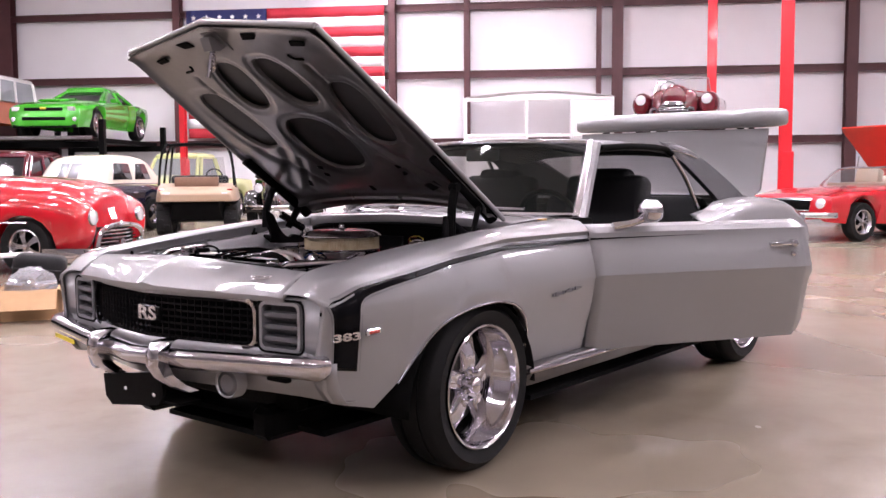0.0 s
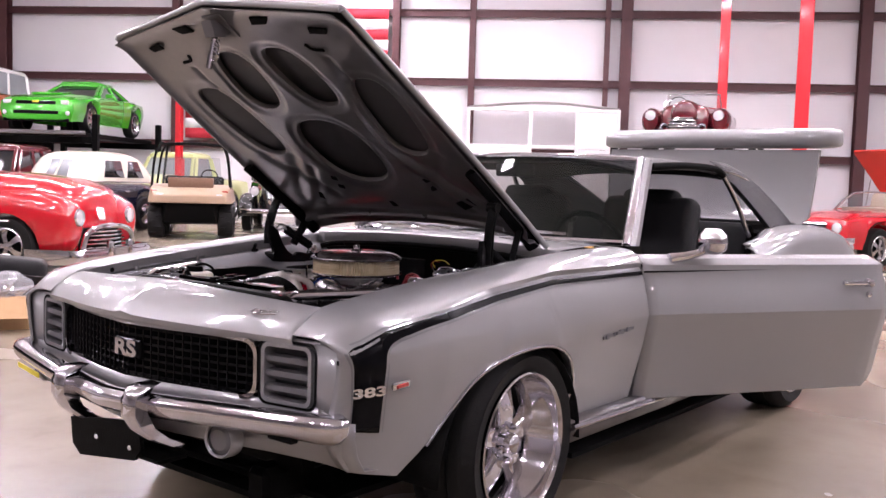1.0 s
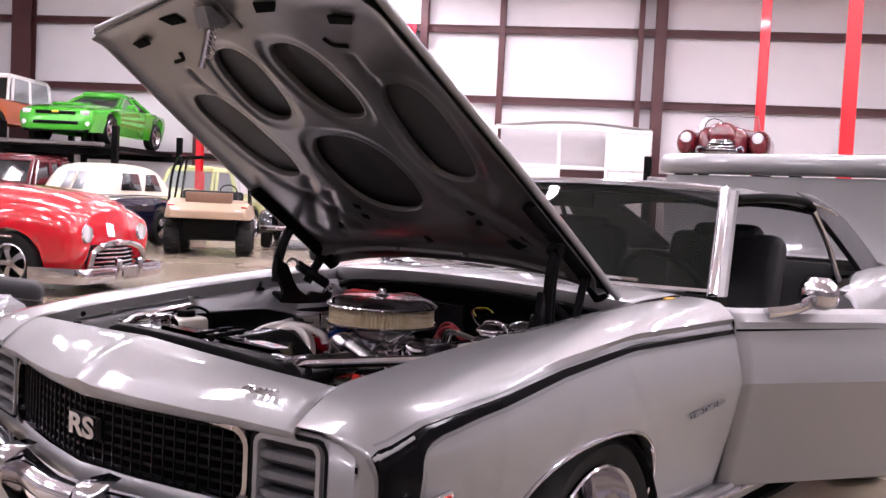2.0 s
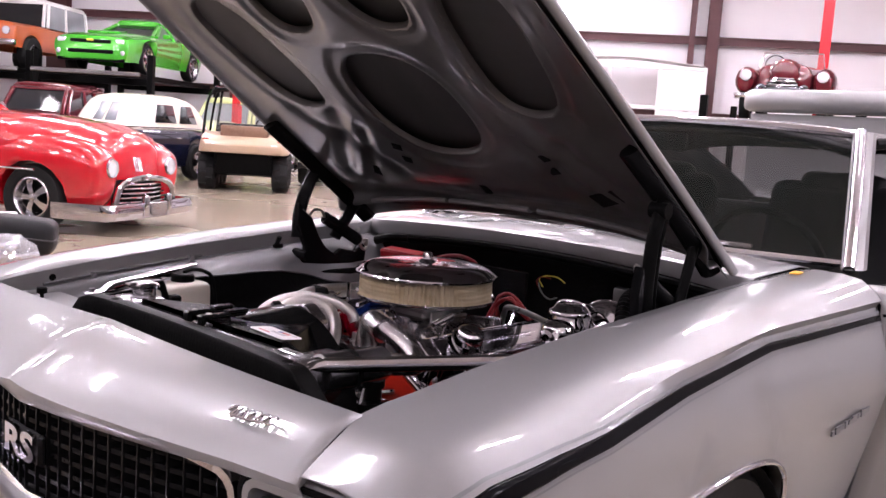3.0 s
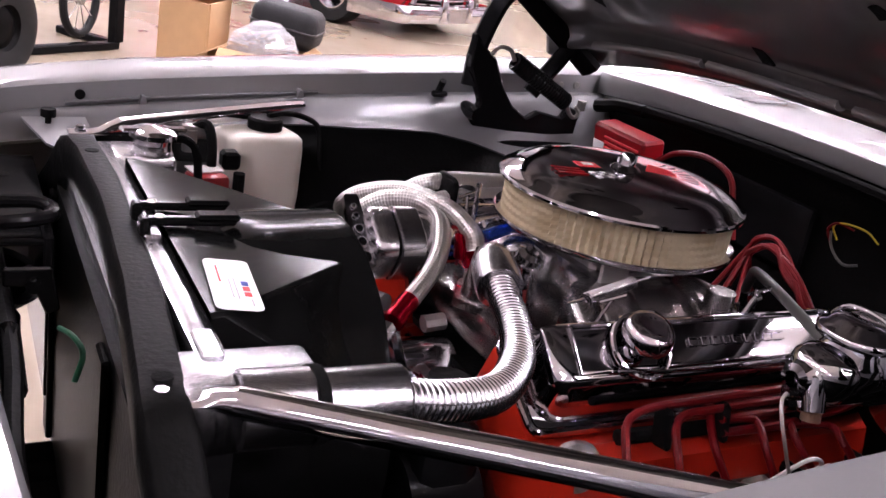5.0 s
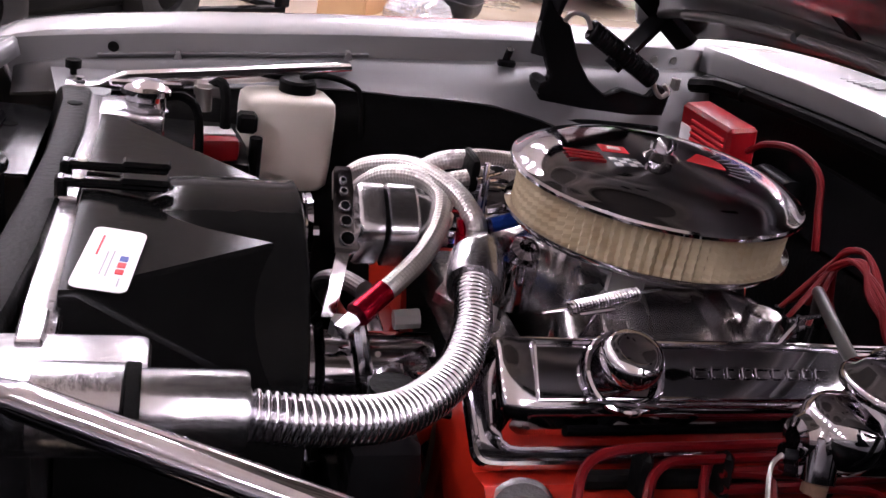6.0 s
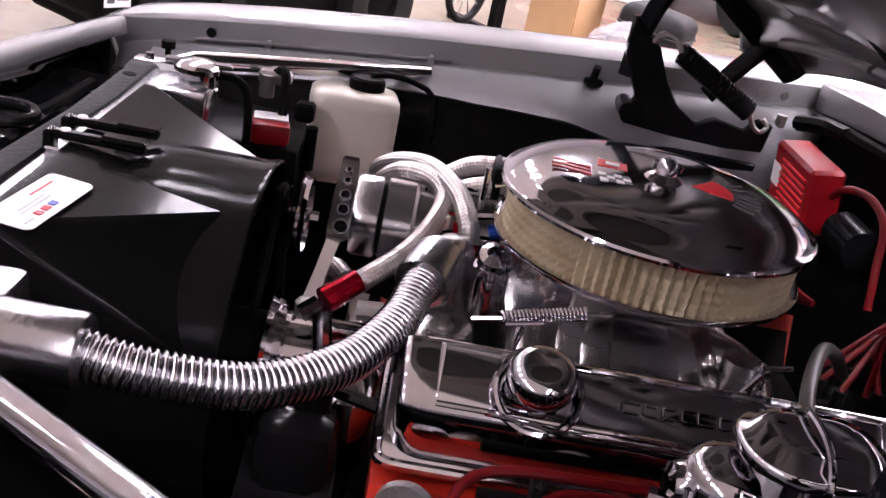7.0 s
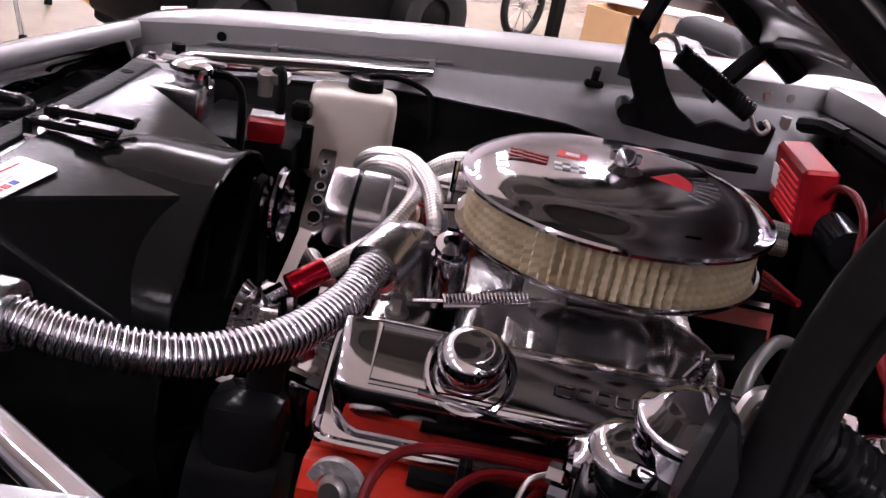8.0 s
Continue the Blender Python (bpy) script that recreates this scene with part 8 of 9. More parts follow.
def two_tone_sedan():
    v = thing("two_tone_sedan", "cream over navy forties two-door sedan with rounded roof", "car", facing(5.94, 13.95, 0, 205.0))
    part("body", shell([(-0.62, 0.40, 0.34, 0.70, 0.84), (-0.5, 0.55, 0.30, 0.80, 0.94), (0.4, 0.74, 0.28, 0.90, 1.00), (0.9, 0.80, 0.28, 0.92, 1.00), (2.6, 0.82, 0.28, 0.92, 1.00), (3.3, 0.76, 0.30, 0.84, 0.96), (3.75, 0.55, 0.36, 0.66, 0.78), (3.85, 0.4, 0.42, 0.58, 0.62)], [(0.0, 0.37, 0.34), (2.72, 0.36, 0.32)], n=60), CAR_NAVY, v, smooth=60)

    def ring(z, x0, x1, w, r):
        return [(x, y, z) for x, y in rounded(x1 - x0, 2 * w, r, 6, ((x0 + x1) / 2, 0))]
    part("cabin_shell", loft([ring(0.96, 0.86, 3.42, 0.74, 0.30), ring(1.06, 0.92, 3.34, 0.735, 0.30), ring(1.26, 1.05, 3.16, 0.70, 0.30), ring(1.42, 1.17, 2.98, 0.655, 0.32), ring(1.50, 1.27, 2.84, 0.60, 0.34), ring(1.555, 1.45, 2.65, 0.50, 0.36), ring(1.585, 1.75, 2.35, 0.30, 0.28)]), CAR_CREAM, v, "cream painted cabin and roof", smooth=60)
    for s in (-1, 1):
        for name, x0, x1 in (("door_window", 1.42, 2.08), ("quarter_window", 2.20, 2.78)):
            lo = [(x0 - 0.03, s * 0.742, 1.07), (x1, s * 0.742, 1.07)]
            hi = [(x0 + 0.10, s * 0.672, 1.40), (x1 - (0.04 if x0 < 2 else 0.14), s * 0.672, 1.40)]
            out = [Vector(lo[0]), Vector(lo[1]), Vector(hi[1]), Vector(hi[0])]
            mid = sum(out, Vector()) / 4
            rows = [[p + (mid - p) * q for p in out] for q in (0.0, 0.03)]
            part("window_trim", sheet([[tuple(p) for p in r] for r in rows], True), CHROME, v, solid=0.012)
            part(name, ([tuple(p + Vector((0, s * 0.003, 0))) for p in rows[1]], [(0, 1, 2, 3)]), DARK_GLASS, v, "dark side window", solid=0.006)
        part("belt_trim", tube([(0.3, s * 0.755, 0.985), (1.2, s * 0.80, 0.985), (2.6, s * 0.82, 0.985), (3.3, s * 0.76, 0.95)], 0.012, 8, 3), CHROME, v)
        part("front_fender", loft([[(x, s * (0.66 + w * math.cos(a)), zc + h * math.sin(a)) for a in (math.tau * k / 14 for k in range(14))] for x, w, zc, h in ((-0.68, 0.07, 0.62, 0.10), (-0.6, 0.17, 0.64, 0.20), (-0.2, 0.22, 0.68, 0.24), (0.5, 0.20, 0.68, 0.22), (1.2, 0.10, 0.66, 0.16))]), CAR_NAVY, v, smooth=60)
        part("door_handle", block(0.16, 0.03, 0.03, 0.01, 1, at=(2.0, s * 0.855, 0.80)), CHROME, v)
        for x in (0.0, 2.72):
            simple_wheel(v, x, s * 0.73, 0.34, 0.20, 0.20, 0, CHROME, s)
    for s in (-1, 1):
        part("windshield", sheet([[(0.895 + 0.16 * (abs(y) / 0.6) ** 2, s * abs(y), 1.07), (1.12 + 0.16 * (abs(y) / 0.6) ** 2, s * abs(y) * 0.90, 1.40)] for y in (0.03, 0.2, 0.4, 0.56)]), PALE_GLASS, v, "split windshield", solid=0.006)
    part("windshield_trim", tube([(0.915, 0, 1.05), (1.13, 0, 1.42)], 0.018, 6, 1), CAR_CREAM, v)
    lamp_pair(v, -0.69, 0.60, 0.68, 0.085)
    bar(v, -0.80, 0.84, 0.40, 0.12, 0.05, wrap=0.3)
    g = part("grille", block(0.06, 0.70, 0.22, 0.03, 2, at=(-0.60, 0, 0.52)), BLACK_SATIN, v)
    for k in range(4):
        part("grille_bar", tube([(-0.62, -0.36, 0.44 + 0.05 * k), (-0.66, 0, 0.44 + 0.05 * k), (-0.62, 0.36, 0.44 + 0.05 * k)], 0.012, 6, 2), CHROME, g)


two_tone_sedan()
thirties_sedan("black_vintage_coupe", "black vintage car with chrome lamps at the hall's back", facing(11.2, 13.0, 0, 225.0), CAR_BLACK, CAR_BLACK)
thirties_sedan("maroon_sedan", "dark maroon vintage sedan parked in front of the lift", facing(5.95, 16.45, 0, 216.0), CAR_MAROON, CAR_MAROON, (DARK_GLASS, DARK_GLASS))


def amphibious_buggy():
    v = thing("utility_buggy", "tan six-wheeled utility buggy with a black roll cage", "buggy", facing(8.18, 12.04, 0, -130.0))
    part("hull", loft([[(x, -w, z0), (x, w, z0), (x, w * 1.02, z1), (x, -w * 1.02, z1)] for x, w, z0, z1 in ((-0.45, 0.42, 0.50, 0.72), (-0.35, 0.48, 0.30, 0.74), (0.3, 0.50, 0.24, 0.76), (2.0, 0.50, 0.24, 0.76))]), BLACK_SATIN, v, "black lower hull")
    part("tub", loft([[(x, -w, z0), (x, w, z0), (x, w * 0.94, z1), (x, -w * 0.94, z1)] for x, w, z0, z1 in ((-0.55, 0.66, 0.66, 0.80), (-0.40, 0.74, 0.66, 0.92), (0.10, 0.76, 0.66, 1.00), (0.6, 0.76, 0.66, 0.92), (2.1, 0.76, 0.66, 0.90))]), TAN, v, "tan moulded upper body", smooth=30, bevel=0.02)
    part("dash_box", block(0.34, 0.80, 0.20, 0.02, 2, at=(-0.1, 0, 1.02)), RUST, v, "dark reddish rack box")
    for s in (-1, 1):
        part("head_lamp", moved(block(0.04, 0.12, 0.06, 0.015, 1), pose(-0.52, s * 0.52, 0.80)), LENS, v)
        part("marker", moved(block(0.03, 0.10, 0.05, 0.01, 1), pose(-0.45, s * 0.62, 0.87)), COPPER_RED, v)
        part("cage_rail", tube([(-0.15, s * 0.70, 0.92), (-0.05, s * 0.66, 1.45), (0.10, s * 0.58, 1.70), (0.30, s * 0.55, 1.76), (1.4, s * 0.55, 1.76), (1.6, s * 0.58, 1.70), (1.75, s * 0.68, 0.90)], 0.024, 8, 5), BLACK_GLOSS, v, "black tubular roll cage")
        part("cage_post", tube([(0.75, s * 0.70, 0.90), (0.75, s * 0.62, 1.50), (0.75, s * 0.54, 1.72)], 0.022, 8, 4), BLACK_GLOSS, v)
        for x in (0.0, 0.62, 1.24, 1.86):
            w = simple_wheel(v, x, s * 0.62, 0.31, 0.27, 0.12, 0, BLACK_SATIN, s)
            for k in range(18):
                a = math.tau * k / 18
                part("tread_lug", moved(block(0.05, 0.045, 0.11, 0.006, 1), Matrix.Rotation(a, 4, "Z") @ Matrix.Translation((0.305, 0, 0.055 if k % 2 else -0.055))), RUBBER, w)
    for x, z in ((0.16, 1.73), (0.75, 1.74), (1.5, 1.75)):
        part("cage_bar", tube([(x, -0.57, z), (x, 0, z + 0.03), (x, 0.57, z)], 0.022, 8, 3), BLACK_GLOSS, v)
    part("seat", block(0.45, 1.1, 0.40, 0.06, 2, at=(0.95, 0, 0.95)), BLACK_MATT, v)
    part("windscreen", sheet([[(0.0, y, 1.02), (0.14, y * 0.9, 1.50)] for y in (-0.55, 0.55)]), CLEAR, v)
    part("steering_wheel", moved(tube([(0.15 * math.cos(a), 0.15 * math.sin(a), 0) for a in np.linspace(0, math.tau, 17)], 0.014, 6, 1), turned(0.45, -0.3, 1.15, (1, 0, 0.7))), BLACK_MATT, v)


amphibious_buggy()


def pale_pickup():
    v = thing("pale_pickup", "pale lime vintage pickup parked behind the buggy", "truck", facing(10.9, 17.4, 0, 205.0))
    part("body", shell([(-0.7, 0.55, 0.45, 0.90, 1.02), (-0.6, 0.70, 0.40, 0.96, 1.10), (0.6, 0.82, 0.36, 1.02, 1.16), (1.0, 0.86, 0.36, 1.06, 1.15), (3.6, 0.86, 0.40, 1.0, 1.06), (3.7, 0.80, 0.45, 0.95, 1.0)], [(0.0, 0.42, 0.36), (2.8, 0.42, 0.36)], n=40), CAR_LIME, v, smooth=50)
    cabin(v, (0.75, 2.1), (1.0, 1.95), 1.10, 1.68, 0.76, 0.66, CAR_LIME, (PALE_GLASS, PALE_GLASS), (0.9,))
    lamp_pair(v, -0.70, 0.58, 0.82, 0.09)
    bar(v, -0.85, 0.82, 0.50, 0.12, 0.04, wrap=0.1)
    for s in (-1, 1):
        for x in (0.0, 2.8):
            simple_wheel(v, x, s * 0.76, 0.35, 0.20, 0.20, 0, CHROME, s)


pale_pickup()


def pony_car():
    v = thing("red_pony_car", "bright red sixties convertible with its cream top folded", "car", facing(13.85, 2.15, 0, 157.0))
    part("body", shell([(-0.80, 0.72, 0.40, 0.66, 0.72), (-0.76, 0.82, 0.34, 0.74, 0.80), (-0.3, 0.86, 0.30, 0.80, 0.88), (0.7, 0.86, 0.28, 0.84, 0.92), (2.2, 0.86, 0.28, 0.86, 0.93), (3.2, 0.86, 0.30, 0.86, 0.92), (3.75, 0.80, 0.38, 0.80, 0.86), (3.8, 0.72, 0.42, 0.72, 0.78)], [(0.0, 0.37, 0.34), (2.74, 0.36, 0.34)]), CAR_RED, v, smooth=45)
    part("windshield_frame", tube([(0.80, -0.70, 0.90), (1.15, -0.60, 1.20), (1.18, 0.0, 1.22), (1.15, 0.60, 1.20), (0.80, 0.70, 0.90)], 0.02, 8, 2), CHROME, v)
    part("windshield", sheet([[(0.82, y, 0.91), (1.15, y * 0.88, 1.20)] for y in (-0.66, 0.66)]), CLEAR, v)
    part("interior_trim", block(1.15, 1.25, 0.06, 0.02, 2, at=(1.45, 0, 0.93)), TAN, v, "tan interior")
    for s in (-1, 1):
        part("front_seat", moved(block(0.18, 0.50, 0.42, 0.06, 2), pose(1.65, s * 0.34, 1.0, 0, 12, 0)), TAN, v)
    part("folded_top", block(0.55, 1.30, 0.16, 0.06, 2, at=(2.35, 0, 1.0)), CAR_CREAM, v, "cream folded soft top")
    g = part("grille", block(0.05, 0.90, 0.20, 0.02, 2, at=(-0.80, 0, 0.62)), BLACK_SATIN, v, "black mesh grille")
    part("grille_rim", tube([(-0.83, -0.46, 0.52), (-0.83, -0.50, 0.70), (-0.83, 0.50, 0.70), (-0.83, 0.46, 0.52), (-0.83, -0.46, 0.52)], 0.012, 6, 1), CHROME, g)
    lamp_pair(v, -0.80, 0.66, 0.64, 0.08)
    bar(v, -0.90, 0.86, 0.45, 0.09, 0.03, wrap=0.25)
    for s in (-1, 1):
        for x in (0.0, 2.74):
            simple_wheel(v, x, s * 0.76, 0.325, 0.20, 0.21, 5, ALU, s)


pony_car()


def hood_up_car():
    v = thing("orange_red_car", "orange-red classic car with its hood raised", "car", facing(19.4, 2.7, 0, 150.0))
    part("body", shell([(-0.80, 0.70, 0.42, 0.72, 0.78), (-0.72, 0.84, 0.34, 0.82, 0.88), (0.7, 0.88, 0.28, 0.92, 1.0), (3.2, 0.88, 0.30, 0.92, 1.0), (3.7, 0.76, 0.40, 0.84, 0.9)], [(0.0, 0.38, 0.34), (2.74, 0.38, 0.34)], n=40), CAR_RED_DULL, v, smooth=45)
    cabin(v, (0.85, 2.9), (1.35, 2.3), 0.96, 1.36, 0.74, 0.56, CAR_RED_DULL, (DARK_GLASS, DARK_GLASS), (0.6,))
    part("raised_hood", loft([[(x, -w, z), (x, w, z), (x + 0.03, w, z + 0.03), (x + 0.03, -w, z + 0.03)] for x, w, z in ((0.75, 0.72, 1.0), (0.25, 0.74, 1.55), (-0.30, 0.70, 2.05), (-0.42, 0.62, 2.12))]), CAR_RED_DULL, v, "raised orange-red hood")
    part("hood_prop", rod((0.0, 0.6, 0.9), (0.1, 0.6, 1.5), 0.015, 8), STEEL, v)
    lamp_pair(v, -0.80, 0.60, 0.64, 0.09)
    bar(v, -0.92, 0.88, 0.46, 0.11, 0.04)
    for s in (-1, 1):
        for x in (0.0, 2.74):
            simple_wheel(v, x, s * 0.78, 0.33, 0.21, 0.20, 5, ALU, s)


hood_up_car()


def maroon_roadster():
    v = thing("maroon_roadster", "dark maroon forties car with chrome grille, raised on lift", "car", facing(16.3, 6.0, 1.85, 198.0))
    part("body", shell([(-0.62, 0.36, 0.50, 0.86, 0.98), (-0.5, 0.46, 0.42, 0.94, 1.08), (0.4, 0.58, 0.34, 1.0, 1.12), (0.9, 0.74, 0.32, 1.02, 1.12), (2.6, 0.80, 0.32, 1.02, 1.08), (3.6, 0.60, 0.36, 0.8, 0.86)], [(2.8, 0.38, 0.34)], n=40), CAR_MAROON, v, smooth=60)
    part("hood_nose", loft([[(x, w * math.cos(a), zc + h * math.sin(a)) for a in (math.tau * k / 14 for k in range(14))] for x, w, zc, h in ((-0.72, 0.14, 0.88, 0.16), (-0.66, 0.26, 0.88, 0.27), (-0.4, 0.34, 0.88, 0.30), (0.4, 0.44, 0.86, 0.30))]), CAR_MAROON, v, smooth=60)
    for s in (-1, 1):
        part("fender", loft([[(x, s * (0.70 + w * math.cos(a)), zc + h * math.sin(a)) for a in (math.tau * k / 16 for k in range(16))] for x, w, zc, h in ((-0.62, 0.08, 0.72, 0.16), (-0.55, 0.17, 0.74, 0.24), (-0.25, 0.22, 0.76, 0.27), (0.2, 0.21, 0.74, 0.27), (0.9, 0.16, 0.66, 0.22), (1.5, 0.08, 0.55, 0.14))]), CAR_MAROON, v, smooth=60)
        part("horn_trumpet", moved(lathe([(0.02, 0), (0.03, 0.1), (0.09, 0.18), (0.095, 0.185)], 16), turned(-0.62, s * 0.38, 0.58, (-1, 0, 0))), CHROME, v)
    lamp_pair(v, -0.63, 0.68, 0.84, 0.10)
    grille = part("grille", loft([[(x, -w, z), (x - 0.05, 0, z), (x, w, z)] for x, w, z in ((-0.72, 0.30, 0.45), (-0.76, 0.34, 0.55), (-0.74, 0.25, 0.70), (-0.70, 0.18, 0.80))]), CHROME, v, "broad chrome grille")
    for k in range(6):
        part("grille_bar", rod((-0.80, -0.30, 0.46 + k * 0.06), (-0.80, 0.30, 0.46 + k * 0.06), 0.010, 6), BLACK_SATIN, grille)
    bar(v, -0.88, 0.86, 0.44, 0.10, 0.04, wrap=0.2)
    part("windshield", sheet([[(0.85, y, 1.10), (1.05, y * 0.9, 1.42)] for y in (-0.62, 0.62)]), CLEAR, v)
    part("windshield_frame", tube([(0.85, -0.62, 1.10), (1.05, -0.56, 1.42), (1.05, 0.56, 1.42), (0.85, 0.62, 1.10)], 0.015, 6, 1), CHROME, v)
    part("steering_wheel", moved(tube([(0.2 * math.cos(a), 0.2 * math.sin(a), 0) for a in np.linspace(0, math.tau, 17)], 0.012, 6, 1), turned(1.25, 0.35, 1.20, (1, 0, 0.4))), BLACK_SATIN, v)
    for s in (-1, 1):
        for x in (0.0, 2.8):
            simple_wheel(v, x, s * 0.70, 0.35, 0.19, 0.20, 0, CHROME, s)


maroon_roadster()
four_post_lift(facing(16.3, 6.0, 0, 198.0) @ pose(1.3, 0, 0), 5.0, 2.75, 1.85, "black four-post car lift holding the maroon roadster")


def lift_post(x, y, w, h, label):
    p = thing("lift_column", label, "lift column", pose(x, y, 0, 0, 0, 20), "red lift columns")
    part("column", join(block(w, 0.03, h, at=(0, w * 0.5, h / 2)), block(0.03, w, h, at=(-w / 2 + 0.015, 0, h / 2)), block(0.03, w, h, at=(w / 2 - 0.015, 0, h / 2))), POST_RED, p, smooth=0)
    part("base_plate", block(w * 2.2, w * 2.4, 0.02, at=(0, 0, 0.012)), POST_RED, p, smooth=0)
    part("carriage", block(w * 1.15, w * 0.9, 0.7, 0.01, 1, at=(0, -0.05, 1.2)), POST_RED, p)
    part("hose_line", rod((w * 0.62, 0, 0.1), (w * 0.62, 0, h - 0.1), 0.02, 8), CAR_CREAM, p)


lift_post(15.5, 3.36, 0.23, 8.0, "tall bright red two-post lift column")
lift_post(19.0, 6.37, 0.20, 8.0, "tall bright red two-post lift column")
lift_post(11.6, 17.2, 0.13, 3.9, "tall bright red two-post lift column")


def motorcycle(x, y, turn):
    v = thing("motorcycle", "black cruiser motorcycle parked near the wall", "motorcycle", pose(x, y, 0, 0, 0, turn), "parked motorcycles")
    for wx in (0.0, 1.5):
        w = part("wheel", moved(lathe([(0.20, -0.05), (0.30, -0.06), (0.32, 0), (0.30, 0.06), (0.20, 0.05)], 28), pose(wx, 0, 0.32, 90, 0, 0)), RUBBER, v)
        part("hub", moved(lathe([(0.0001, 0.07), (0.18, 0.05), (0.2, 0), (0.18, -0.05), (0.0001, -0.07)], 20), pose(wx, 0, 0.32, 90, 0, 0)), CHROME, w)
    part("engine", block(0.5, 0.3, 0.35, 0.05, 2, at=(0.75, 0, 0.45)), CHROME, v)
    part("fuel_tank", moved(block(0.55, 0.28, 0.22, 0.09, 3), pose(0.62, 0, 0.80)), CAR_BLACK, v)
    part("saddle", block(0.6, 0.28, 0.12, 0.05, 2, at=(1.15, 0, 0.72)), VINYL, v)
    part("fork", join(rod((0.0, 0.1, 0.32), (0.3, 0.1, 1.0), 0.025, 8), rod((0.0, -0.1, 0.32), (0.3, -0.1, 1.0), 0.025, 8)), CHROME, v)
    part("handlebar", tube([(0.55, -0.42, 1.05), (0.35, -0.25, 1.10), (0.3, 0, 1.02), (0.35, 0.25, 1.10), (0.55, 0.42, 1.05)], 0.016, 8, 4), CHROME, v)
    part("headlamp", moved(lathe([(0.0001, 0.03), (0.09, 0.0), (0.06, -0.1)], 18), turned(0.18, 0, 0.95, (-1, 0, 0))), CHROME, v)
    part("rear_fender", moved(lathe([(0.34, -0.08), (0.36, 0), (0.34, 0.08)], 28), pose(1.5, 0, 0.34, 90, 0, 0)), CAR_BLACK, v)


motorcycle(16.2, 4.9, 120)
motorcycle(17.4, 5.0, 100)


# ---- things on the floor beyond the coupe ----
def carton(x, y, turn, w, d, h, label, flaps=True, name="cardboard_box"):
    b = thing(name, label, "box", pose(x, y, 0, 0, 0, turn), "cardboard boxes")
    for s in (-1, 1):
        part("side", block(w, 0.012, h, at=(0, s * d / 2, h / 2)), CARDBOARD, b, smooth=0)
        part("end", block(0.012, d - 0.014, h, at=(s * w / 2, 0, h / 2)), CARDBOARD, b, smooth=0)
        if flaps:
            part("flap", moved(block(w, d * 0.45, 0.006), Matrix.Translation((0, s * d / 2, h)) @ Matrix.Rotation(radians(-s * 28), 4, "X") @ Matrix.Translation((0, s * d * 0.225, 0.006))), CARDBOARD, b, smooth=0)
            part("flap", moved(block(w * 0.40, d, 0.006), Matrix.Translation((s * w / 2, 0, h)) @ Matrix.Rotation(radians(s * 35), 4, "Y") @ Matrix.Translation((s * w * 0.20, 0, 0.006))), CARDBOARD, b, smooth=0)
    part("bottom", block(w, d, 0.01, at=(0, 0, 0.006)), CARDBOARD, b, smooth=0)
    return b


carton(0.985, 4.545, 58, 0.60, 0.42, 0.24, "open cardboard box full of parts on the floor")
carton(0.62, 4.90, 58, 0.40, 0.30, 0.45, "tall plain cardboard box beside the open one", False)
pile = thing("parts_bag", "crumpled clear plastic bag of chrome parts", "bag", pose(0.92, 4.43, 0.16))
rng = random.Random(5)


def crumple(w, d, h, seed):
    r = random.Random(seed)
    rows = []
    for q, z in ((0.75, 0.0), (1.0, 0.2), (1.0, 0.5), (0.8, 0.8), (0.45, 1.0), (0.08, 1.06)):
        rows.append([(w * q * math.cos(a) * (0.85 + 0.3 * r.random()), d * q * math.sin(a) * (0.85 + 0.3 * r.random()), h * (z + 0.12 * (r.random() - 0.5))) for a in (math.tau * k / 22 for k in range(22))])
    return loft(rows)


PLASTIC_FILM = glass("clear_plastic_film", (0.75, 0.75, 0.77), 0.30)
part("film", crumple(0.20, 0.17, 0.24, 5), PLASTIC_FILM, pile, "crumpled clear film", smooth=15)
for k in range(9):
    a = Vector((rng.uniform(-0.12, 0.12), rng.uniform(-0.10, 0.10), rng.uniform(0.03, 0.17)))
    part("chrome_piece", tube([a, a + Vector((rng.uniform(-0.09, 0.09), rng.uniform(-0.09, 0.09), rng.uniform(0.0, 0.05))), a + Vector((rng.uniform(-0.1, 0.1), rng.uniform(-0.1, 0.1), 0.02))], rng.uniform(0.012, 0.025), 8, 3), CHROME, pile)
seat = thing("black_seat_cushion", "black vinyl seat cushion lying on the box", "cushion", Matrix.Translation((1.13, 4.70, 0.255)) @ pose(0, 0, 0, 6, 0, 58))
part("cushion", block(0.34, 0.42, 0.24, 0.07, 3, at=(0, 0, 0.12)), CLOTH_BLACK, seat)
part("welt", tube([(x, y, 0.12) for x, y in rounded(0.345, 0.425, 0.06, 4)] + [(0.1725, 0.1525, 0.12)], 0.006, 6, 1), VINYL, seat)
board = thing("white_board", "white panel laid across the box tops", "board", pose(0.82, 5.02, 0.475, 0, -1.5, -20))
part("panel", block(0.78, 0.26, 0.02, 0.004, 1), PLYWOOD, board)


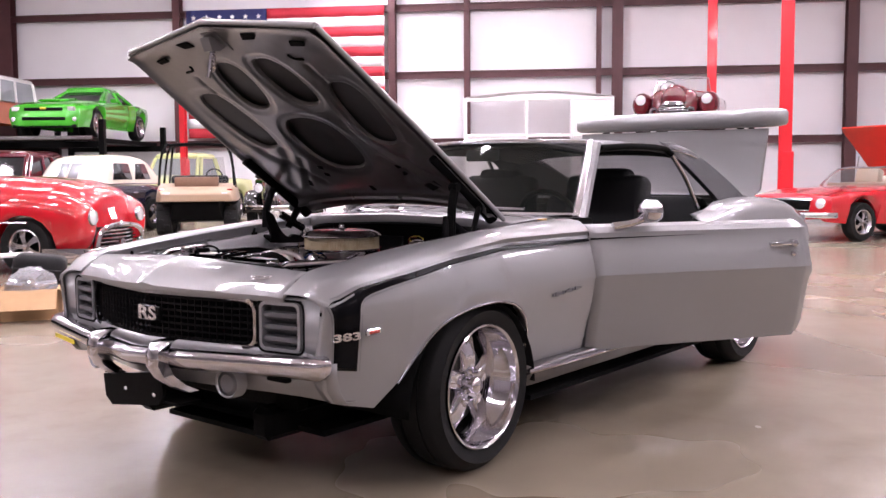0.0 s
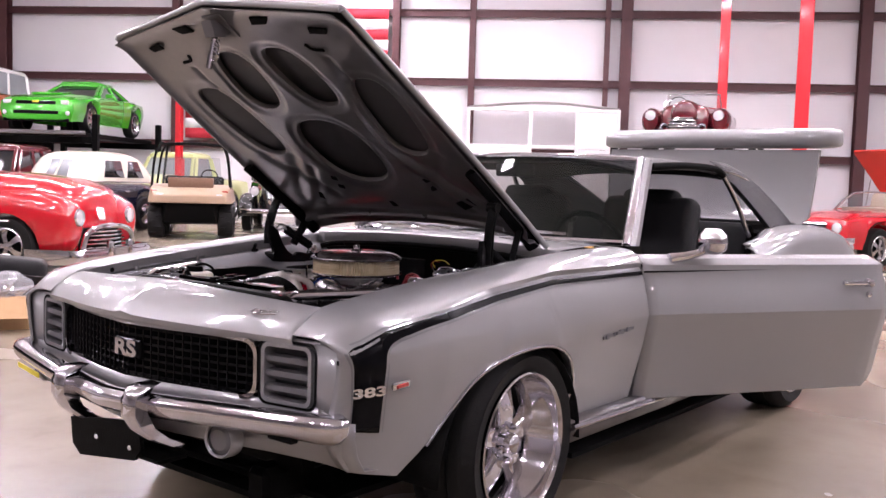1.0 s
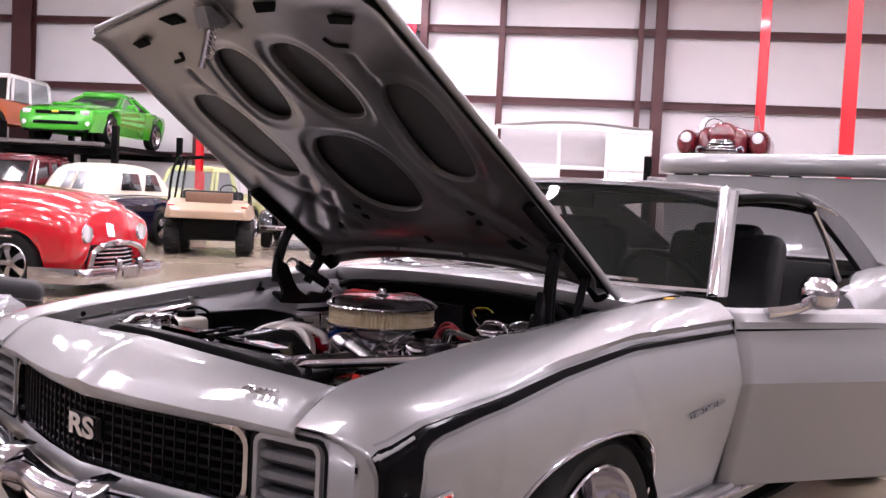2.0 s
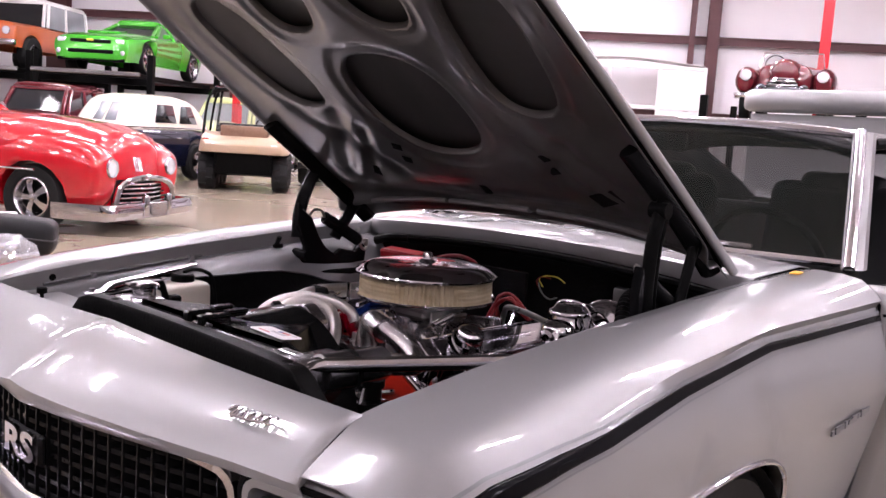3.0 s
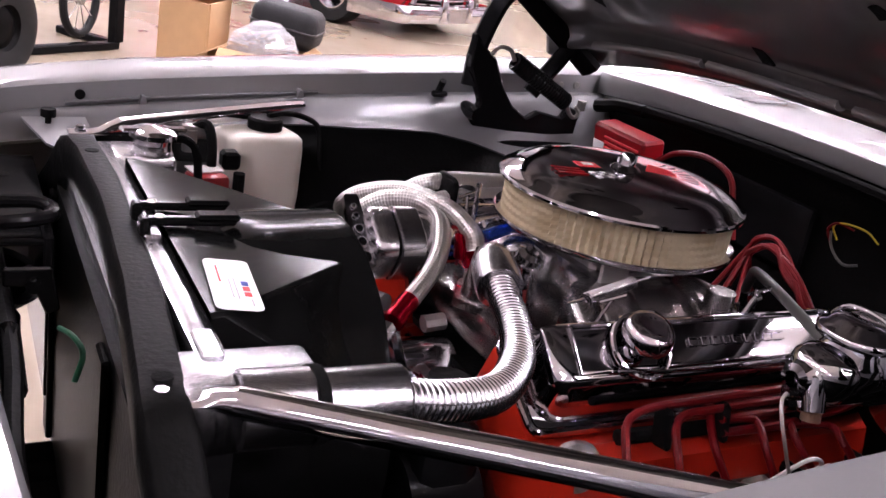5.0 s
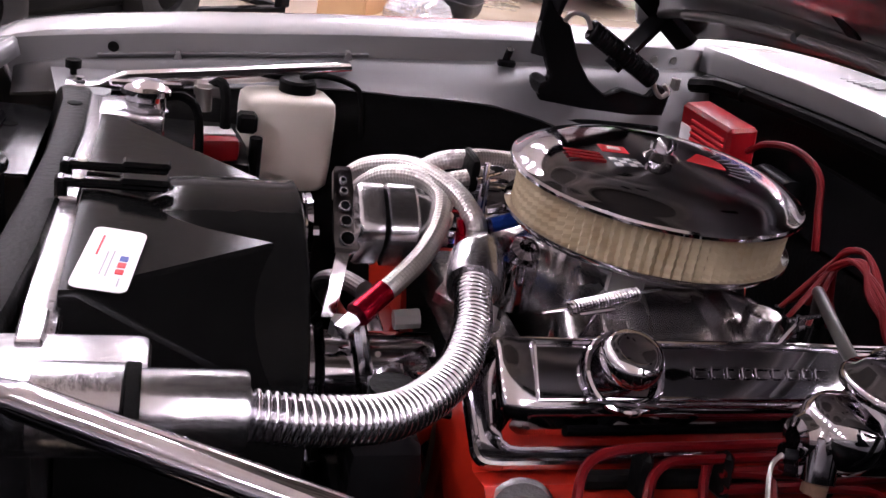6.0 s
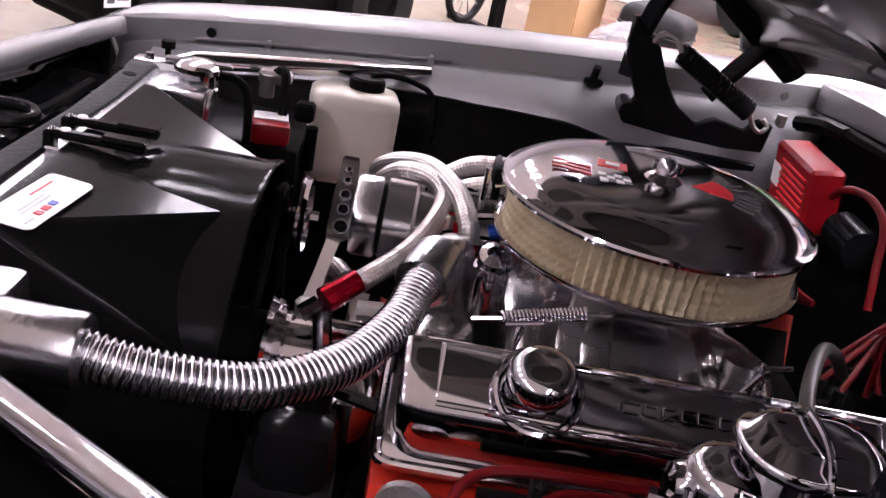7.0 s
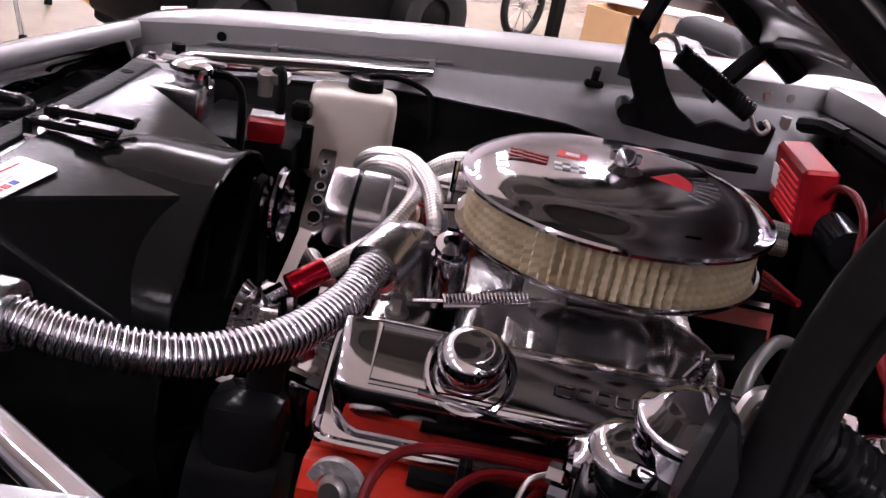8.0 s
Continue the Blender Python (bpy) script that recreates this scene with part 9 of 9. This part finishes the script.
def long_machine():
    v = thing("black_floor_machine", "long black workshop machine with tyre and white warning label", "machine", pose(-1.26, 3.96, 0, 0, 0, 52.6))
    part("housing", block(1.55, 0.62, 0.58, 0.04, 3, at=(-0.15, 0.0, 0.46)), BLACK_SATIN, v, "black painted steel housing")
    part("skirt", block(1.50, 0.58, 0.14, 0.02, 1, at=(-0.15, 0.0, 0.19)), BLACK_MATT, v)
    part("top_cover", block(0.9, 0.5, 0.20, 0.05, 2, at=(-0.2, 0.0, 0.84)), BLACK_GLOSS, v)
    part("handle", tube([(-0.90, -0.25, 0.60), (-1.0, -0.25, 0.85), (-1.0, 0.25, 0.85), (-0.90, 0.25, 0.60)], 0.018, 8, 2), BLACK_GLOSS, v)
    l = part("warning_label", block(0.13, 0.003, 0.075, at=(-0.84, -0.3125, 0.29)), PAPER, v, "white warning label")
    part("print_bar", block(0.055, 0.002, 0.014, at=(-0.815, -0.315, 0.312)), INK_RED, l)
    part("pictogram", block(0.035, 0.002, 0.04, at=(-0.875, -0.315, 0.29)), INK_GREY, l)
    part("print_bar", block(0.055, 0.002, 0.006, at=(-0.815, -0.315, 0.285)), INK_GREY, l)
    for x in (0.62, -0.62):
        for s in (-1, 1):
            w = part("tyre", moved(lathe([(0.12, -0.06), (0.20, -0.085), (0.25, -0.07), (0.265, 0), (0.25, 0.07), (0.20, 0.085), (0.12, 0.06)], 32), pose(x + 0.14, s * 0.36, 0.266, 90, 0, 0)), RUBBER, v, smooth=50)
            part("rim", moved(lathe([(0.0001, 0.05), (0.06, 0.05), (0.11, 0.03), (0.13, 0.055)], 24), pose(x + 0.14, s * 0.36, 0.266, 90 * s * -1, 0, 0)), BLACK_SATIN, w)


long_machine()


def wheel_stand():
    v = thing("wheel_stand", "black steel floor stand holding a slim spoked wheel", "stand", pose(0.21, 5.38, 0, 0, 0, 36))
    part("base_bar", block(1.0, 0.07, 0.05, 0.008, 1, at=(-0.46, 0, 0.026)), BLACK_GLOSS, v)
    part("base_bar", block(0.07, 0.5, 0.05, 0.008, 1, at=(0.03, 0.26, 0.027)), BLACK_GLOSS, v)
    part("post", block(0.075, 0.075, 0.95, 0.008, 1, at=(0.03, 0, 0.52)), BLACK_GLOSS, v)
    part("post", block(0.06, 0.06, 0.95, 0.008, 1, at=(-0.92, 0, 0.52)), BLACK_GLOSS, v)
    part("top_bar", block(1.0, 0.06, 0.06, 0.008, 1, at=(-0.45, 0, 1.0)), BLACK_GLOSS, v)
    w = part("wheel_rim", moved(tube([(0.21 * math.cos(a), 0.21 * math.sin(a), 0) for a in np.linspace(0, math.tau, 33)], 0.026, 10, 1), pose(-0.16, 0.12, 0.29, 90, 0, 20)), RUBBER, v, "slim black tyre")
    for k in range(10):
        a = math.tau * k / 10
        part("spoke", rod((-0.16, 0.12, 0.29), (-0.16 + 0.2 * math.cos(a) * 0.94, 0.12 + 0.2 * math.cos(a) * 0.34, 0.29 + 0.2 * math.sin(a)), 0.004, 5), STEEL, w)
    part("hub", moved(lathe([(0.0001, 0.03), (0.03, 0.02), (0.03, -0.02), (0.0001, -0.03)], 14), pose(-0.16, 0.12, 0.29, 90, 0, 20)), STEEL, w)


wheel_stand()


def light_tripod():
    v = thing("tripod_stand", "thin grey metal tripod stand on the floor", "stand", pose(-2.62, 3.55, 0))
    for k, (x, y) in enumerate(((0.37, -0.38), (-0.45, -0.15), (0.05, 0.5))):
        leg = part("leg", rod((x, y, 0.02), (0, 0, 0.75), 0.012, 8), STEEL, v)
        part("foot", moved(lathe([(0.0001, 0.05), (0.018, 0.045), (0.022, 0.0)], 12), pose(x, y, 0.0)), BLACK_MATT, leg)
    part("mast", rod((0, 0, 0.5), (0, 0, 1.7), 0.014, 10), STEEL, v)
    part("collar", rod((0, 0, 0.72), (0, 0, 0.80), 0.028, 12), BLACK_SATIN, v)


light_tripod()
cord = thing("power_cord", "brown extension cord lying loose on the floor", "cord")
part("cable", tube([(-3.4, 5.2, 0.009), (-2.9, 4.75, 0.009), (-2.49, 4.32, 0.009), (-2.23, 4.02, 0.009), (-2.07, 3.83, 0.009), (-1.9, 3.75, 0.009), (-1.6, 3.8, 0.009)], 0.008, 6, 5), AMBER, cord)
